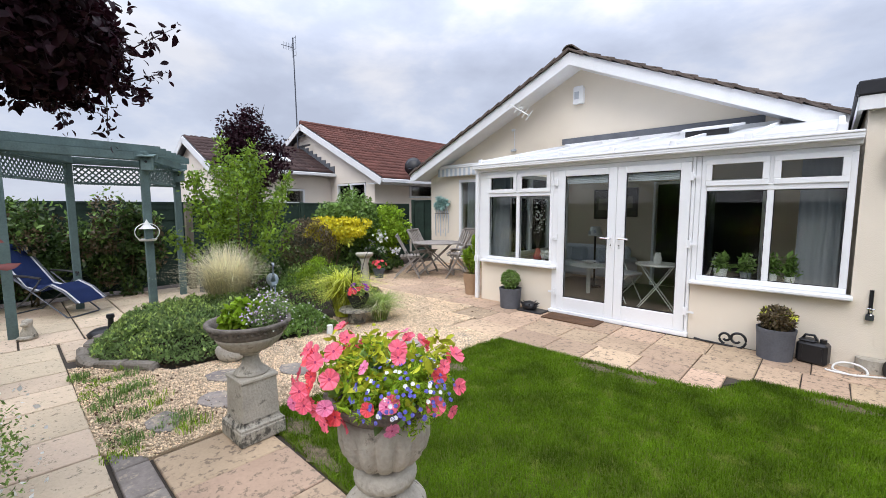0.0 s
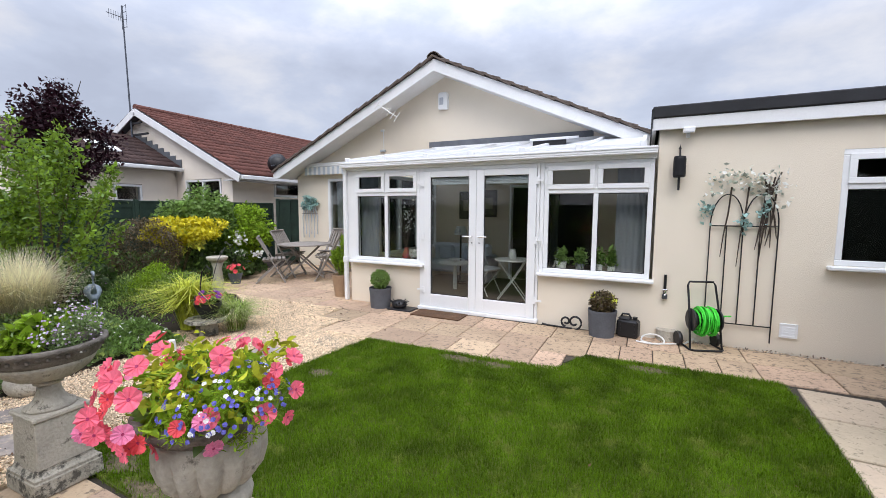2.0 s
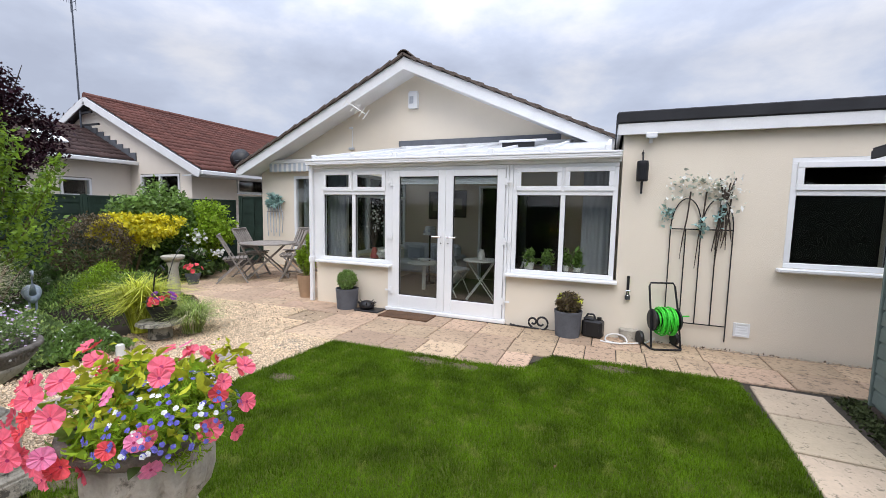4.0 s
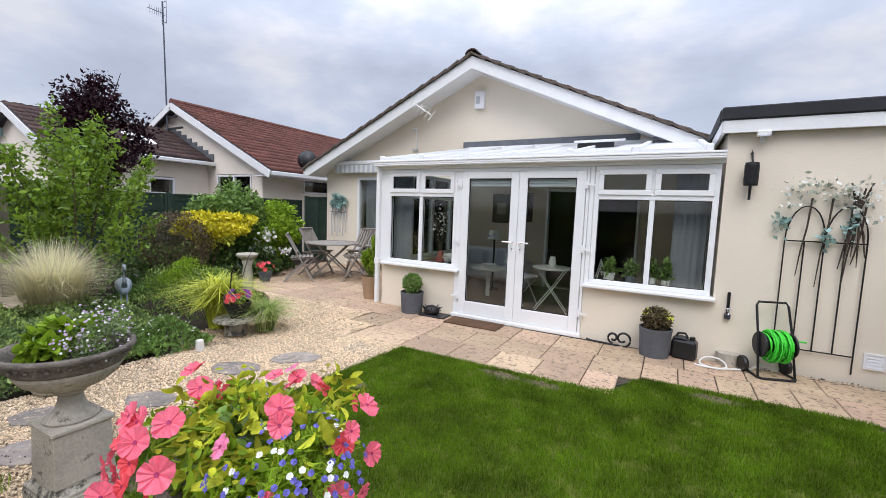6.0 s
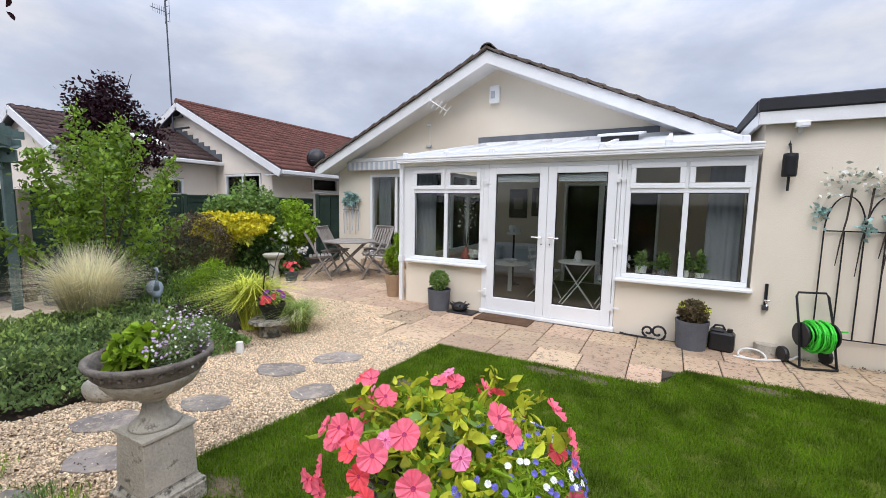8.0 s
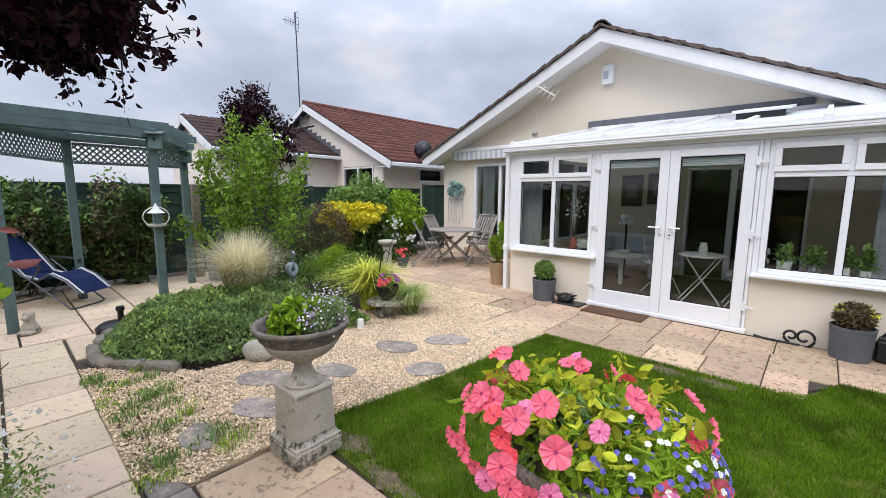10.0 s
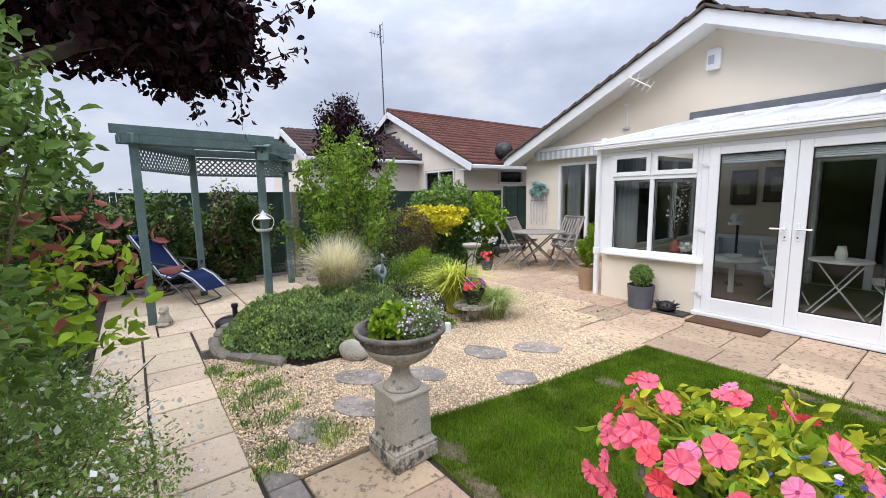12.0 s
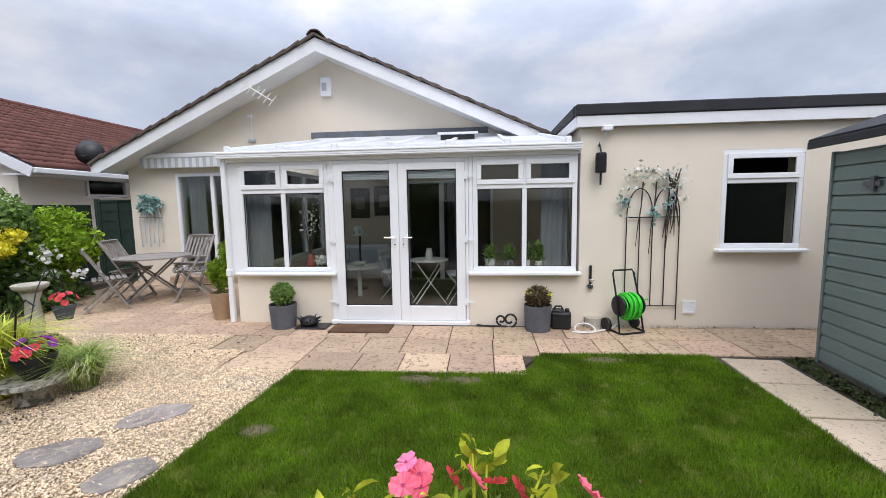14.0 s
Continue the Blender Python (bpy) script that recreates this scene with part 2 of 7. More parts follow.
def leaves(name, pts, size, material, parent=None, slim=0.5, droop=0.0, up=None, label="", spread=0.3, fine=False):
    """Folded pointed leaves, one at each point, in any direction (or about up)."""
    n = len(pts)
    d = RNG.normal(size=(n, 3))
    if up is not None:
        d = np.array(up) + d * 0.55
    d[:, 2] -= droop
    d /= np.linalg.norm(d, axis=1, keepdims=True)
    s = np.cross(d, RNG.normal(size=(n, 3)))
    s /= np.linalg.norm(s, axis=1, keepdims=True) + 1e-9
    w = np.cross(d, s)
    L = (size * (1 + spread * RNG.normal(size=n))).clip(size * 0.4, size * 1.8)[:, None]
    if fine:
        rows = [pts]
        for f, wd, lift in ((0.22, 0.36, 0.05), (0.5, 0.5, 0.08), (0.78, 0.34, 0.03)):
            rows += [pts + d * L * f + s * L * slim * wd + w * L * (0.06 + lift), pts + d * L * f + w * L * lift * 0.3, pts + d * L * f - s * L * slim * wd + w * L * (0.06 + lift)]
        rows.append(pts + d * L - w * L * 0.10)
        co = np.stack(rows, 1).reshape(-1, 3)
        k = 11
        tri = ((0, 2, 1), (0, 3, 2), (1, 2, 5), (1, 5, 4), (2, 3, 6), (2, 6, 5), (4, 5, 8), (4, 8, 7), (5, 6, 9), (5, 9, 8), (7, 8, 10), (8, 9, 10))
    else:
        co = np.stack([pts, pts + d * L * 0.45 + s * L * slim * 0.5 + w * L * 0.08, pts + d * L * 0.45 - s * L * slim * 0.5 + w * L * 0.08, pts + d * L * 0.5, pts + d * L], 1).reshape(-1, 3)
        k = 5
        tri = ((0, 3, 1), (0, 2, 3), (1, 3, 4), (3, 2, 4))
    base = np.arange(n)[:, None] * k
    t = np.concatenate([base + np.array(q) for q in tri], 1).reshape(-1, 3)
    ob = fill_mesh(name, co, t, material, parent, label)
    if name not in ("crown", "foliage"):
        ob["kind"] = "stuff"
    return ob


def cloud(n, c, r, shell=0.55, clumps=0, seed=0, low=None):
    """Points in an ellipsoid, thicker towards its skin, gathered in clumps so that the outline is uneven."""
    g = np.random.default_rng(seed + 11)
    if clumps:
        k = g.normal(size=(clumps, 3)); k /= np.linalg.norm(k, axis=1, keepdims=True)
        k *= (g.uniform(0.35, 1.0, clumps) ** 0.5)[:, None] * 0.78
        sizes = g.uniform(0.20, 0.42, clumps)
        which = g.integers(0, clumps, n)
        u = g.normal(size=(n, 3)); u /= np.linalg.norm(u, axis=1, keepdims=True)
        u *= (g.uniform(shell, 1.0, n) * sizes[which])[:, None]
        p = k[which] + u
    else:
        p = g.normal(size=(n, 3)); p /= np.linalg.norm(p, axis=1, keepdims=True)
        p *= g.uniform(shell, 1.0, n)[:, None]
    p = p * np.array(r) + np.array(c)
    if low is not None:
        p = p[p[:, 2] > low]
    return p


def blades(name, xy, z, h, w, material, parent=None, lean=0.5, arch=0.0, seed=0, label=""):
    """Grass blades: a tapered strip of three triangles each, leaning outwards at random."""
    g = np.random.default_rng(seed + 5)
    n = len(xy)
    a = g.uniform(0, 2 * math.pi, n)
    out = np.stack([np.cos(a), np.sin(a), np.zeros(n)], 1)
    side = np.stack([-np.sin(a), np.cos(a), np.zeros(n)], 1)
    hh = (h * g.uniform(0.55, 1.25, n))[:, None]
    ln = (lean * g.uniform(0.1, 1.0, n))[:, None]
    b = np.concatenate([xy, np.full((n, 1), z) if np.isscalar(z) else z[:, None]], 1)
    up = np.array([0, 0, 1.0])
    m = b + up * hh * 0.6 + out * hh * ln * 0.35
    t = b + up * hh * (1 - arch * 0.5) * (1 - 0.4 * (ln / lean) ** 2) + out * hh * ln * (1 + arch)
    co = np.stack([b - side * w / 2, b + side * w / 2, m - side * w * 0.4, m + side * w * 0.4, t], 1).reshape(-1, 3)
    base = np.arange(n)[:, None] * 5
    tr = np.concatenate([base + k for k in ((0, 1, 3), (0, 3, 2), (2, 3, 4))], 1).reshape(-1, 3)
    ob = fill_mesh(name, co, tr, material, parent, label)
    ob["kind"] = "stuff"
    return ob


def wall_rows(x0, x1, y0, y1, z0, z1, holes):
    """Boxes of a wall along x with rectangular openings (xa, xb, za, zb)."""
    rows, x = [], x0
    for xa, xb, za, zb in sorted(holes):
        if xa > x:
            rows.append((x, y0, z0, xa, y1, z1))
        if za > z0:
            rows.append((xa, y0, z0, xb, y1, za))
        if zb < z1:
            rows.append((xa, y0, zb, xb, y1, z1))
        x = xb
    if x < x1:
        rows.append((x, y0, z0, x1, y1, z1))
    return rows


# ---------------- materials ----------------
RENDER = mat("cream_render", (0.78, 0.70, 0.58), 0.85, 0.05, 1.2, 0.35, 120)
RENDER_N = mat("neighbour_render", (0.82, 0.745, 0.65), 0.85, 0.08, 1.0, 0.3, 90)
UPVC = mat("white_upvc", (0.82, 0.83, 0.84), 0.35, 0.03, 2.0, 0.02, 40, spec=0.5)
PAINT = mat("white_bargeboard_paint", (0.78, 0.79, 0.8), 0.5, 0.06, 3.0, 0.05, 50)
GLASS = glass_mat("window_glass")
FELT = mat("black_roof_felt", (0.025, 0.026, 0.03), 0.8, 0.3, 4, 0.3, 150)
LEAD = mat("lead_flashing", (0.13, 0.14, 0.16), 0.6, 0.2, 5, 0.1, 60)
TILE = mat("brown_concrete_tile", (0.11, 0.085, 0.07), 0.85, 0.3, 3, 0.4, 60, isl=0.25)
TILE_RED = mat("red_brown_tile", (0.125, 0.048, 0.036), 0.85, 0.25, 1.0, 0.3, 60, isl=0.2)
TILE_DARK = mat("weathered_dark_tile", (0.07, 0.042, 0.038), 0.85, 0.3, 1.0, 0.3, 60, isl=0.25)
SLAB = mat("buff_sandstone_slab", (0.45, 0.325, 0.22), 0.8, 0.16, 2.2, 0.3, 45, rnd=0.22, speck=((0.20, 0.15, 0.105), 20, 0.53))
SLAB_S = mat("pale_sandstone_slab", (0.58, 0.465, 0.335), 0.8, 0.14, 2.2, 0.3, 45, rnd=0.13, speck=((0.22, 0.18, 0.125), 24, 0.565))
SLATE = mat("grey_slate_stone", (0.23, 0.20, 0.175), 0.8, 0.4, 6, 0.7, 30, rnd=0.2, speck=((0.40, 0.33, 0.25), 11, 0.53))
JOINT = mat("dark_joint_sand", (0.055, 0.045, 0.035), 0.95, 0.3, 8, 0.4, 80)
SOIL = mat("dark_soil", (0.045, 0.032, 0.024), 0.95, 0.4, 5, 0.8, 60)
TURF = mat("turf_thatch", (0.10, 0.12, 0.02), 0.95, 0.45, 2.0, 0.6, 90, speck=((0.16, 0.13, 0.08), 2.2, 0.68))
BLADE = mat("lawn_blade", (0.098, 0.178, 0.006), 0.7, 0.55, 2.2, 0, 5, isl=0.3, trans=0.3, speck=((0.20, 0.25, 0.04), 4.5, 0.56), spec=0.12)
GRAVEL_BED = mat("gravel_bed", (0.45, 0.34, 0.22), 0.95, 0.35, 3, 1.0, 120)
PEBBLE = mat("golden_gravel_stone", (0.74, 0.58, 0.40), 0.8, 0.18, 2.0, 0.2, 90, isl=0.42)
STONE = mat("weathered_cast_stone", (0.42, 0.385, 0.32), 0.9, 0.28, 5, 0.7, 60, speck=((0.12, 0.11, 0.09), 10, 0.57))
STONE_P = mat("blackened_cast_stone", (0.37, 0.34, 0.28), 0.9, 0.3, 6, 0.8, 60, speck=((0.09, 0.085, 0.07), 14, 0.49))
STONE_D = mat("dark_lichened_stone", (0.16, 0.14, 0.12), 0.95, 0.4, 16, 1.0, 70, speck=((0.40, 0.37, 0.33), 30, 0.66))
EDGE = mat("dark_edging_stone", (0.19, 0.165, 0.135), 0.9, 0.35, 7, 0.8, 40, speck=((0.08, 0.075, 0.055), 16, 0.55))
PERGOLA = mat("sage_green_painted_timber", (0.115, 0.17, 0.165), 0.8, 0.28, 4, 0.3, 45)
SHED = mat("grey_green_shed_paint", (0.14, 0.18, 0.165), 0.75, 0.12, 2.5, 0.2, 60)
FENCE = mat("dark_green_fence_stain", (0.022, 0.042, 0.030), 0.85, 0.35, 3, 0.4, 50)
TEAK = mat("weathered_silver_teak", (0.27, 0.245, 0.22), 0.8, 0.25, 6, 0.3, 70)
BLACK_MET = mat("black_iron", (0.02, 0.02, 0.022), 0.5, 0.3, 8, 0.1, 60, metal=0.4)
GREY_POT = mat("grey_fibre_planter", (0.10, 0.105, 0.12), 0.7, 0.22, 6, 0.2, 60)
BLACK_PLA = mat("black_plastic", (0.015, 0.015, 0.017), 0.4, 0.2, 8, 0.05, 60)
COIR = mat("brown_coir_mat", (0.12, 0.065, 0.035), 0.98, 0.35, 6, 1.0, 200)
HOSE = mat("bright_green_hose", (0.05, 0.62, 0.04), 0.45, 0.08, 8, 0.02, 40)
# near-black stands in for unlit rooms: their shade is in the colour
DARK_ROOM = mat("near_black_room_shade", (0.03, 0.026, 0.024), 0.9, 0.1, 2, 0.05, 40)
INT_WALL = mat("interior_cream_wall", (0.60, 0.51, 0.39), 0.85, 0.04, 2, 0.05, 60)
INT_FLOOR = mat("interior_floor_tile", (0.17, 0.135, 0.10), 0.5, 0.15, 3, 0.05, 50)
FABRIC = mat("grey_curtain", (0.34, 0.36, 0.39), 0.95, 0.1, 5, 0.2, 90)
AWNING = mat("pale_awning_cloth", (0.72, 0.71, 0.68), 0.9, 0.06, 4, 0.1, 90)
AWNING_B = mat("grey_awning_stripe", (0.44, 0.49, 0.55), 0.9, 0.08, 4, 0.1, 90)
G_MID = mat("mid_green_leaf", (0.175, 0.285, 0.065), 0.5, 0.3, 3, 0, 20, isl=0.5, trans=0.35)
G_DARK = mat("dark_green_leaf", (0.08, 0.14, 0.036), 0.45, 0.35, 3, 0, 20, isl=0.5, trans=0.3)
G_LIGHT = mat("light_green_leaf", (0.26, 0.40, 0.03), 0.5, 0.3, 3, 0, 20, isl=0.5, trans=0.38, spec=0.2)
G_FRESH = mat("fresh_green_leaf", (0.36, 0.47, 0.13), 0.45, 0.3, 3, 0, 20, isl=0.5, trans=0.4)
G_BLUE = mat("grey_green_leaf", (0.20, 0.29, 0.10), 0.55, 0.3, 3, 0, 20, isl=0.5, trans=0.42)
SALVIA = mat("soft_green_leaf", (0.21, 0.32, 0.075), 0.55, 0.3, 3, 0, 20, isl=0.5, trans=0.4)
G_YEL = mat("golden_leaf", (0.68, 0.60, 0.025), 0.5, 0.2, 3, 0, 20, isl=0.3, trans=0.3)
G_LIME = mat("lime_leaf", (0.62, 0.66, 0.09), 0.5, 0.25, 3, 0, 20, isl=0.35, trans=0.3)
PURPLE = mat("dark_purple_leaf", (0.024, 0.006, 0.011), 0.6, 0.4, 3, 0, 20, isl=0.5, trans=0.15, spec=0.18)
BRONZE = mat("bronze_leaf", (0.115, 0.085, 0.042), 0.5, 0.35, 3, 0, 20, isl=0.45, trans=0.15)
REDLEAF = mat("red_young_leaf", (0.36, 0.10, 0.085), 0.4, 0.25, 3, 0, 20, isl=0.4, trans=0.25)
STRAW = mat("straw_grass", (0.93, 0.84, 0.60), 0.7, 0.15, 3, 0, 20, isl=0.3, trans=0.4)
BARK = mat("dark_bark", (0.06, 0.045, 0.035), 0.9, 0.35, 8, 0.8, 40)
STEM = mat("green_brown_stem", (0.13, 0.10, 0.05), 0.8, 0.3, 8, 0.3, 40)
P_PINK = mat("pink_petal", (0.85, 0.155, 0.23), 0.55, 0.22, 45, 0.1, 160, isl=0.2, trans=0.25)
P_CORAL = mat("coral_petal", (0.78, 0.09, 0.11), 0.55, 0.22, 45, 0.1, 160, isl=0.2, trans=0.25)
P_MAUVE = mat("mauve_pink_petal", (0.82, 0.24, 0.42), 0.55, 0.2, 45, 0.1, 160, isl=0.15, trans=0.25)
P_BLUE = mat("blue_lobelia_petal", (0.14, 0.13, 0.46), 0.55, 0.15, 30, 0, 60, isl=0.25, trans=0.2)
P_WHITE = mat("white_petal", (0.80, 0.80, 0.76), 0.6, 0.06, 30, 0, 60, isl=0.1, trans=0.25)
P_PURPLE = mat("purple_petunia_petal", (0.22, 0.04, 0.32), 0.55, 0.15, 30, 0, 60, isl=0.25, trans=0.2)
P_LILAC = mat("pale_lilac_petal", (0.55, 0.42, 0.60), 0.6, 0.1, 30, 0, 60, isl=0.2, trans=0.2)
BLUE_CLOTH = mat("navy_mesh_fabric", (0.018, 0.04, 0.15), 0.8, 0.15, 6, 0.3, 200)
TRIM_CLOTH = mat("white_fabric_trim", (0.6, 0.62, 0.66), 0.8, 0.08, 6, 0.1, 100)
TUBE = mat("grey_steel_tube", (0.10, 0.11, 0.13), 0.4, 0.15, 8, 0.02, 40, metal=0.6)
CHROME = mat("chrome_handle", (0.7, 0.7, 0.72), 0.25, 0.05, 8, 0.0, 40, metal=1.0)
TERRA = mat("tan_glazed_pot", (0.36, 0.24, 0.15), 0.5, 0.2, 6, 0.1, 40)
GALV = mat("galvanised_tub", (0.25, 0.27, 0.30), 0.5, 0.2, 6, 0.1, 40, metal=0.5)
WHITE_OBJ = mat("white_ceramic", (0.75, 0.75, 0.72), 0.4, 0.06, 6, 0.05, 40)
ALARM_GREY = mat("pale_grey_print", (0.45, 0.48, 0.52), 0.6, 0.1, 6, 0.02, 40)
MOSS = mat("damp_moss", (0.05, 0.065, 0.02), 0.95, 0.5, 12, 1.0, 60)
PICTURE = mat("dark_picture_print", (0.06, 0.045, 0.035), 0.6, 0.5, 9, 0.02, 40)
BROWN_WOOD = mat("grey_brown_post", (0.20, 0.17, 0.13), 0.85, 0.25, 6, 0.3, 50)

# ---------------- ground ----------------
g = sheet("ground", [(-400, -400), (400, -400), (400, 400), (-400, 400)], -0.045, SOIL)
structure(g, "dark bare garden soil running under everything", "ground")
LAWN = [(-0.66, -1.68), (0.4, -1.66), (1.42, -1.63), (1.60, -1.56), (1.70, -1.40), (1.74, -1.22), (1.84, -1.10), (2.4, -1.06),
        (3.53, -1.04), (3.56, -2.1), (3.50, -3.15), (3.43, -4.2), (3.40, -4.56), (0.4, -4.55), (-0.40, -4.53), (-0.86, -4.50), (-0.93, -4.3),
        (-0.86, -3.9), (-0.78, -3.3), (-0.72, -2.5)]
GRAVEL = [(-0.66, -1.66), (-0.72, -2.5), (-0.78, -3.3), (-0.86, -3.9), (-0.93, -4.3), (-0.88, -5.24), (-1.16, -5.45), (-3.25, -5.44),
          (-2.95, -5.0), (-2.45, -4.72), (-2.40, -4.2), (-2.55, -3.5), (-2.45, -3.0), (-2.25, -2.7), (-2.3, -2.1), (-3.2, -1.5),
          (-3.9, -0.9), (-4.4, -0.63), (-2.23, -0.63), (-2.23, -0.61), (-1.93, -0.61), (-1.93, -1.14), (-1.48, -1.14), (-1.48, -1.65), (-1.0, -1.65)]
structure(sheet("lawn", LAWN, -0.005, TURF), "short green turf with a few bare patches", "lawn")
structure(sheet("gravel", GRAVEL, -0.008, GRAVEL_BED), "bed of golden crushed gravel", "gravel")
structure(sheet("pavement", [(-7.5, 0.0), (-7.5, -6.45), (-4.3, -6.45), (0.0, -6.4), (3.4, -6.4), (3.4, -4.57), (-0.86, -4.52), (-0.9, -5.25),
                             (-1.16, -5.48), (-3.2, -5.38), (-4.45, -4.95), (-4.85, -3.9), (-5.3, -3.3), (-7.45, -2.6)], -0.022, JOINT),
          "dark bedding under the pale garden paving", "pavement")
pav = sheet("patio", [(-6.9, 3.2), (2.5, 3.2), (6.5, 0.0), (6.5, -1.1), (3.6, -1.05), (1.8, -1.1), (1.42, -1.66), (-1.46, -1.63), (-1.46, -1.12),
                      (-1.91, -1.12), (-1.91, -0.62), (-6.9, -0.62)], -0.016, JOINT)
structure(pav, "bedding under the buff stone patio", "patio")
structure(sheet("garden_path", [(3.56, -1.04), (4.24, -1.04), (4.02, -4.6), (3.42, -4.6)], -0.018, JOINT), "narrow slab path beside the shed", "path")

# ---------------- the house ----------------
GY = 3.2                      # gable wall
DOOR2 = (-5.54, -3.9, 0.16, 2.39)
INNER = (-0.38, 1.42, 0.0, 2.12)
rows = wall_rows(-6.66, 2.8, GY, GY + 0.28, -0.04, 2.62, [DOOR2, INNER])
bm = boxes(rows)
AP = (-2.00, 4.84)
sl = (AP[1] - 2.62) / (AP[0] + 6.66)
tri = [(-6.66, 2.62), (2.62, 2.62), AP]
fv = [bm.verts.new((x, GY, z)) for x, z in tri]
bv = [bm.verts.new((x, GY + 0.28, z)) for x, z in tri]
bm.faces.new(fv); bm.faces.new(bv[::-1])
for i in range(3):
    bm.faces.new((fv[i], bv[i], bv[(i + 1) % 3], fv[(i + 1) % 3]))
structure(part("wall_gable", bm, RENDER), "cream rendered gable wall of the bungalow", "wall")
structure(part("wall_side", box(-6.66, GY + 0.28, -0.04, -6.38, 12, 2.62), RENDER), "cream rendered side wall", "wall")
structure(part("wall_far", box(-6.66, 12, -0.04, 2.8, 12.28, 2.62), RENDER), "far house wall", "wall")
structure(part("wall_east", box(2.5, GY + 0.28, -0.04, 2.8, 12, 2.62), RENDER), "east house wall", "wall")
structure(part("floor_inside", box(-6.38, GY + 0.28, -0.04, 2.5, 12, 0.03), INT_FLOOR), "dim floor inside the bungalow", "floor")
# back wall coloured near-black for the dimness of the room
structure(part("wall_room", box(-6.38, 6.6, 0.03, 2.5, 6.7, 2.5), DARK_ROOM), "living room back wall, near-black to paint in its dimness", "wall")
structure(part("ceiling", box(-6.38, GY + 0.28, 2.5, 2.5, 12, 2.6), INT_WALL), "white room ceiling", "ceiling")

# roof: two tiled slopes with a white bargeboard on the gable

def tiled_slope(name, ridge, eave, y0, y1, material, course=0.32, tile=0.30, roll=0.03, parent=None):
    """Overlapping tiles on a slope between a ridge and an eave (x, z) that both run along y; one small mesh of rolls a tile."""
    (rx, rz), (ex, ez) = ridge, eave
    length = math.hypot(ex - rx, ez - rz)
    u = Vector(((rx - ex) / length, 0, (rz - ez) / length))
    nrm = Vector((-u.z, 0, u.x))
    if nrm.z < 0:
        nrm = -nrm
    nc, nt = int(length / course), int((y1 - y0) / tile)
    prof = ((0.0, 0.0), (0.18, 0.9), (0.36, 0.15), (0.64, 0.05), (0.82, 0.9), (1.0, 0.0))
    co, tr = [], []
    g = np.random.default_rng(3)
    for c in range(nc + 1):
        s0, s1 = c * course - 0.04, min((c + 1) * course + 0.06, length)
        for k in range(nt):
            ya = y0 + k * tile
            lift = g.uniform(0, 0.008)
            i = len(co)
            for p, h in prof:
                for s, up in ((s0, 0.045 + lift), (s1, 0.012 + lift)):
                    q = Vector((ex, ya + p * (tile - 0.006), ez)) + u * s + nrm * (up + h * roll)
                    co.append(q)
                q = Vector((ex, ya + p * (tile - 0.006), ez)) + u * s0 + nrm * 0.005
                co.append(q)
            for k2 in range(5):
                a, b = i + k2 * 3, i + k2 * 3 + 3
                tr += [(a, b, b + 1), (a, b + 1, a + 1), (a, a + 2, b + 2), (a, b + 2, b)]
    return fill_mesh(name, np.array([tuple(v) for v in co]), np.array(tr), material, parent)


roof = thing("house_roof", "brown concrete tiled gable roof with white bargeboards", "roof")
RF = 2.66                     # front of the overhang
for sx in (-1, 1):
    ex = AP[0] + sx * 4.95
    dz = 0.08 if sx > 0 else 0.0
    bm = bmesh.new()
    add_bar(bm, (AP[0], 7.4, 4.86), (ex, 7.4, 2.57 + dz), 9.4, 0.06, up=(0, 0, 1))
    part("roof_deck", bm, LEAD, roof, "dark roof underlay")
    ob = tiled_slope("roof_tiles", (AP[0], 4.89), (ex, 2.60 + dz), RF, 12.0, TILE, parent=roof)
    ob["kind"] = "stuff"
    # bargeboard and soffit
    bm = bmesh.new()
    vs = [(AP[0], 4.86), (ex, 2.58 + dz), (ex, 2.40 + dz), (ex - sx * 0.14, 2.40 + dz), (AP[0], 4.61)]
    f0 = [bm.verts.new((x, RF - 0.03, z)) for x, z in vs]
    f1 = [bm.verts.new((x, RF, z)) for x, z in vs]
    bm.faces.new(f0); bm.faces.new(f1[::-1])
    for i in range(5):
        bm.faces.new((f0[i], f1[i], f1[(i + 1) % 5], f0[(i + 1) % 5]))
    part("bargeboard", bm, PAINT, roof, "white painted bargeboard")
    bm = bmesh.new()
    add_bar(bm, (AP[0], (RF + GY) / 2, 4.64), (ex - sx * 0.14, (RF + GY) / 2, 2.42 + dz), GY - RF, 0.015)
    part("soffit", bm, PAINT, roof, "white soffit under the overhang")
    # verge tiles, seen edge on
    nt = 17
    for k in range(nt):
        a = Vector((AP[0], RF - 0.05, 4.91)).lerp(Vector((ex, RF - 0.05, 2.62 + dz)), k / nt)
        b = Vector((AP[0], RF - 0.05, 4.91)).lerp(Vector((ex, RF - 0.05, 2.62 + dz)), (k + 1.12) / nt)
        b.z -= 0.03
        a.z += 0.01 + 0.006 * math.sin(k * 2.1)
        part("verge_tile", bar(a + Vector((0, 0.02, 0)), b + Vector((0, 0.02, 0)), 0.12, 0.04), TILE, roof)
part("gutter", box(AP[0] - 5.02, RF, 2.42, AP[0] - 4.9, 12, 2.52), PAINT, roof, "white eaves gutter")
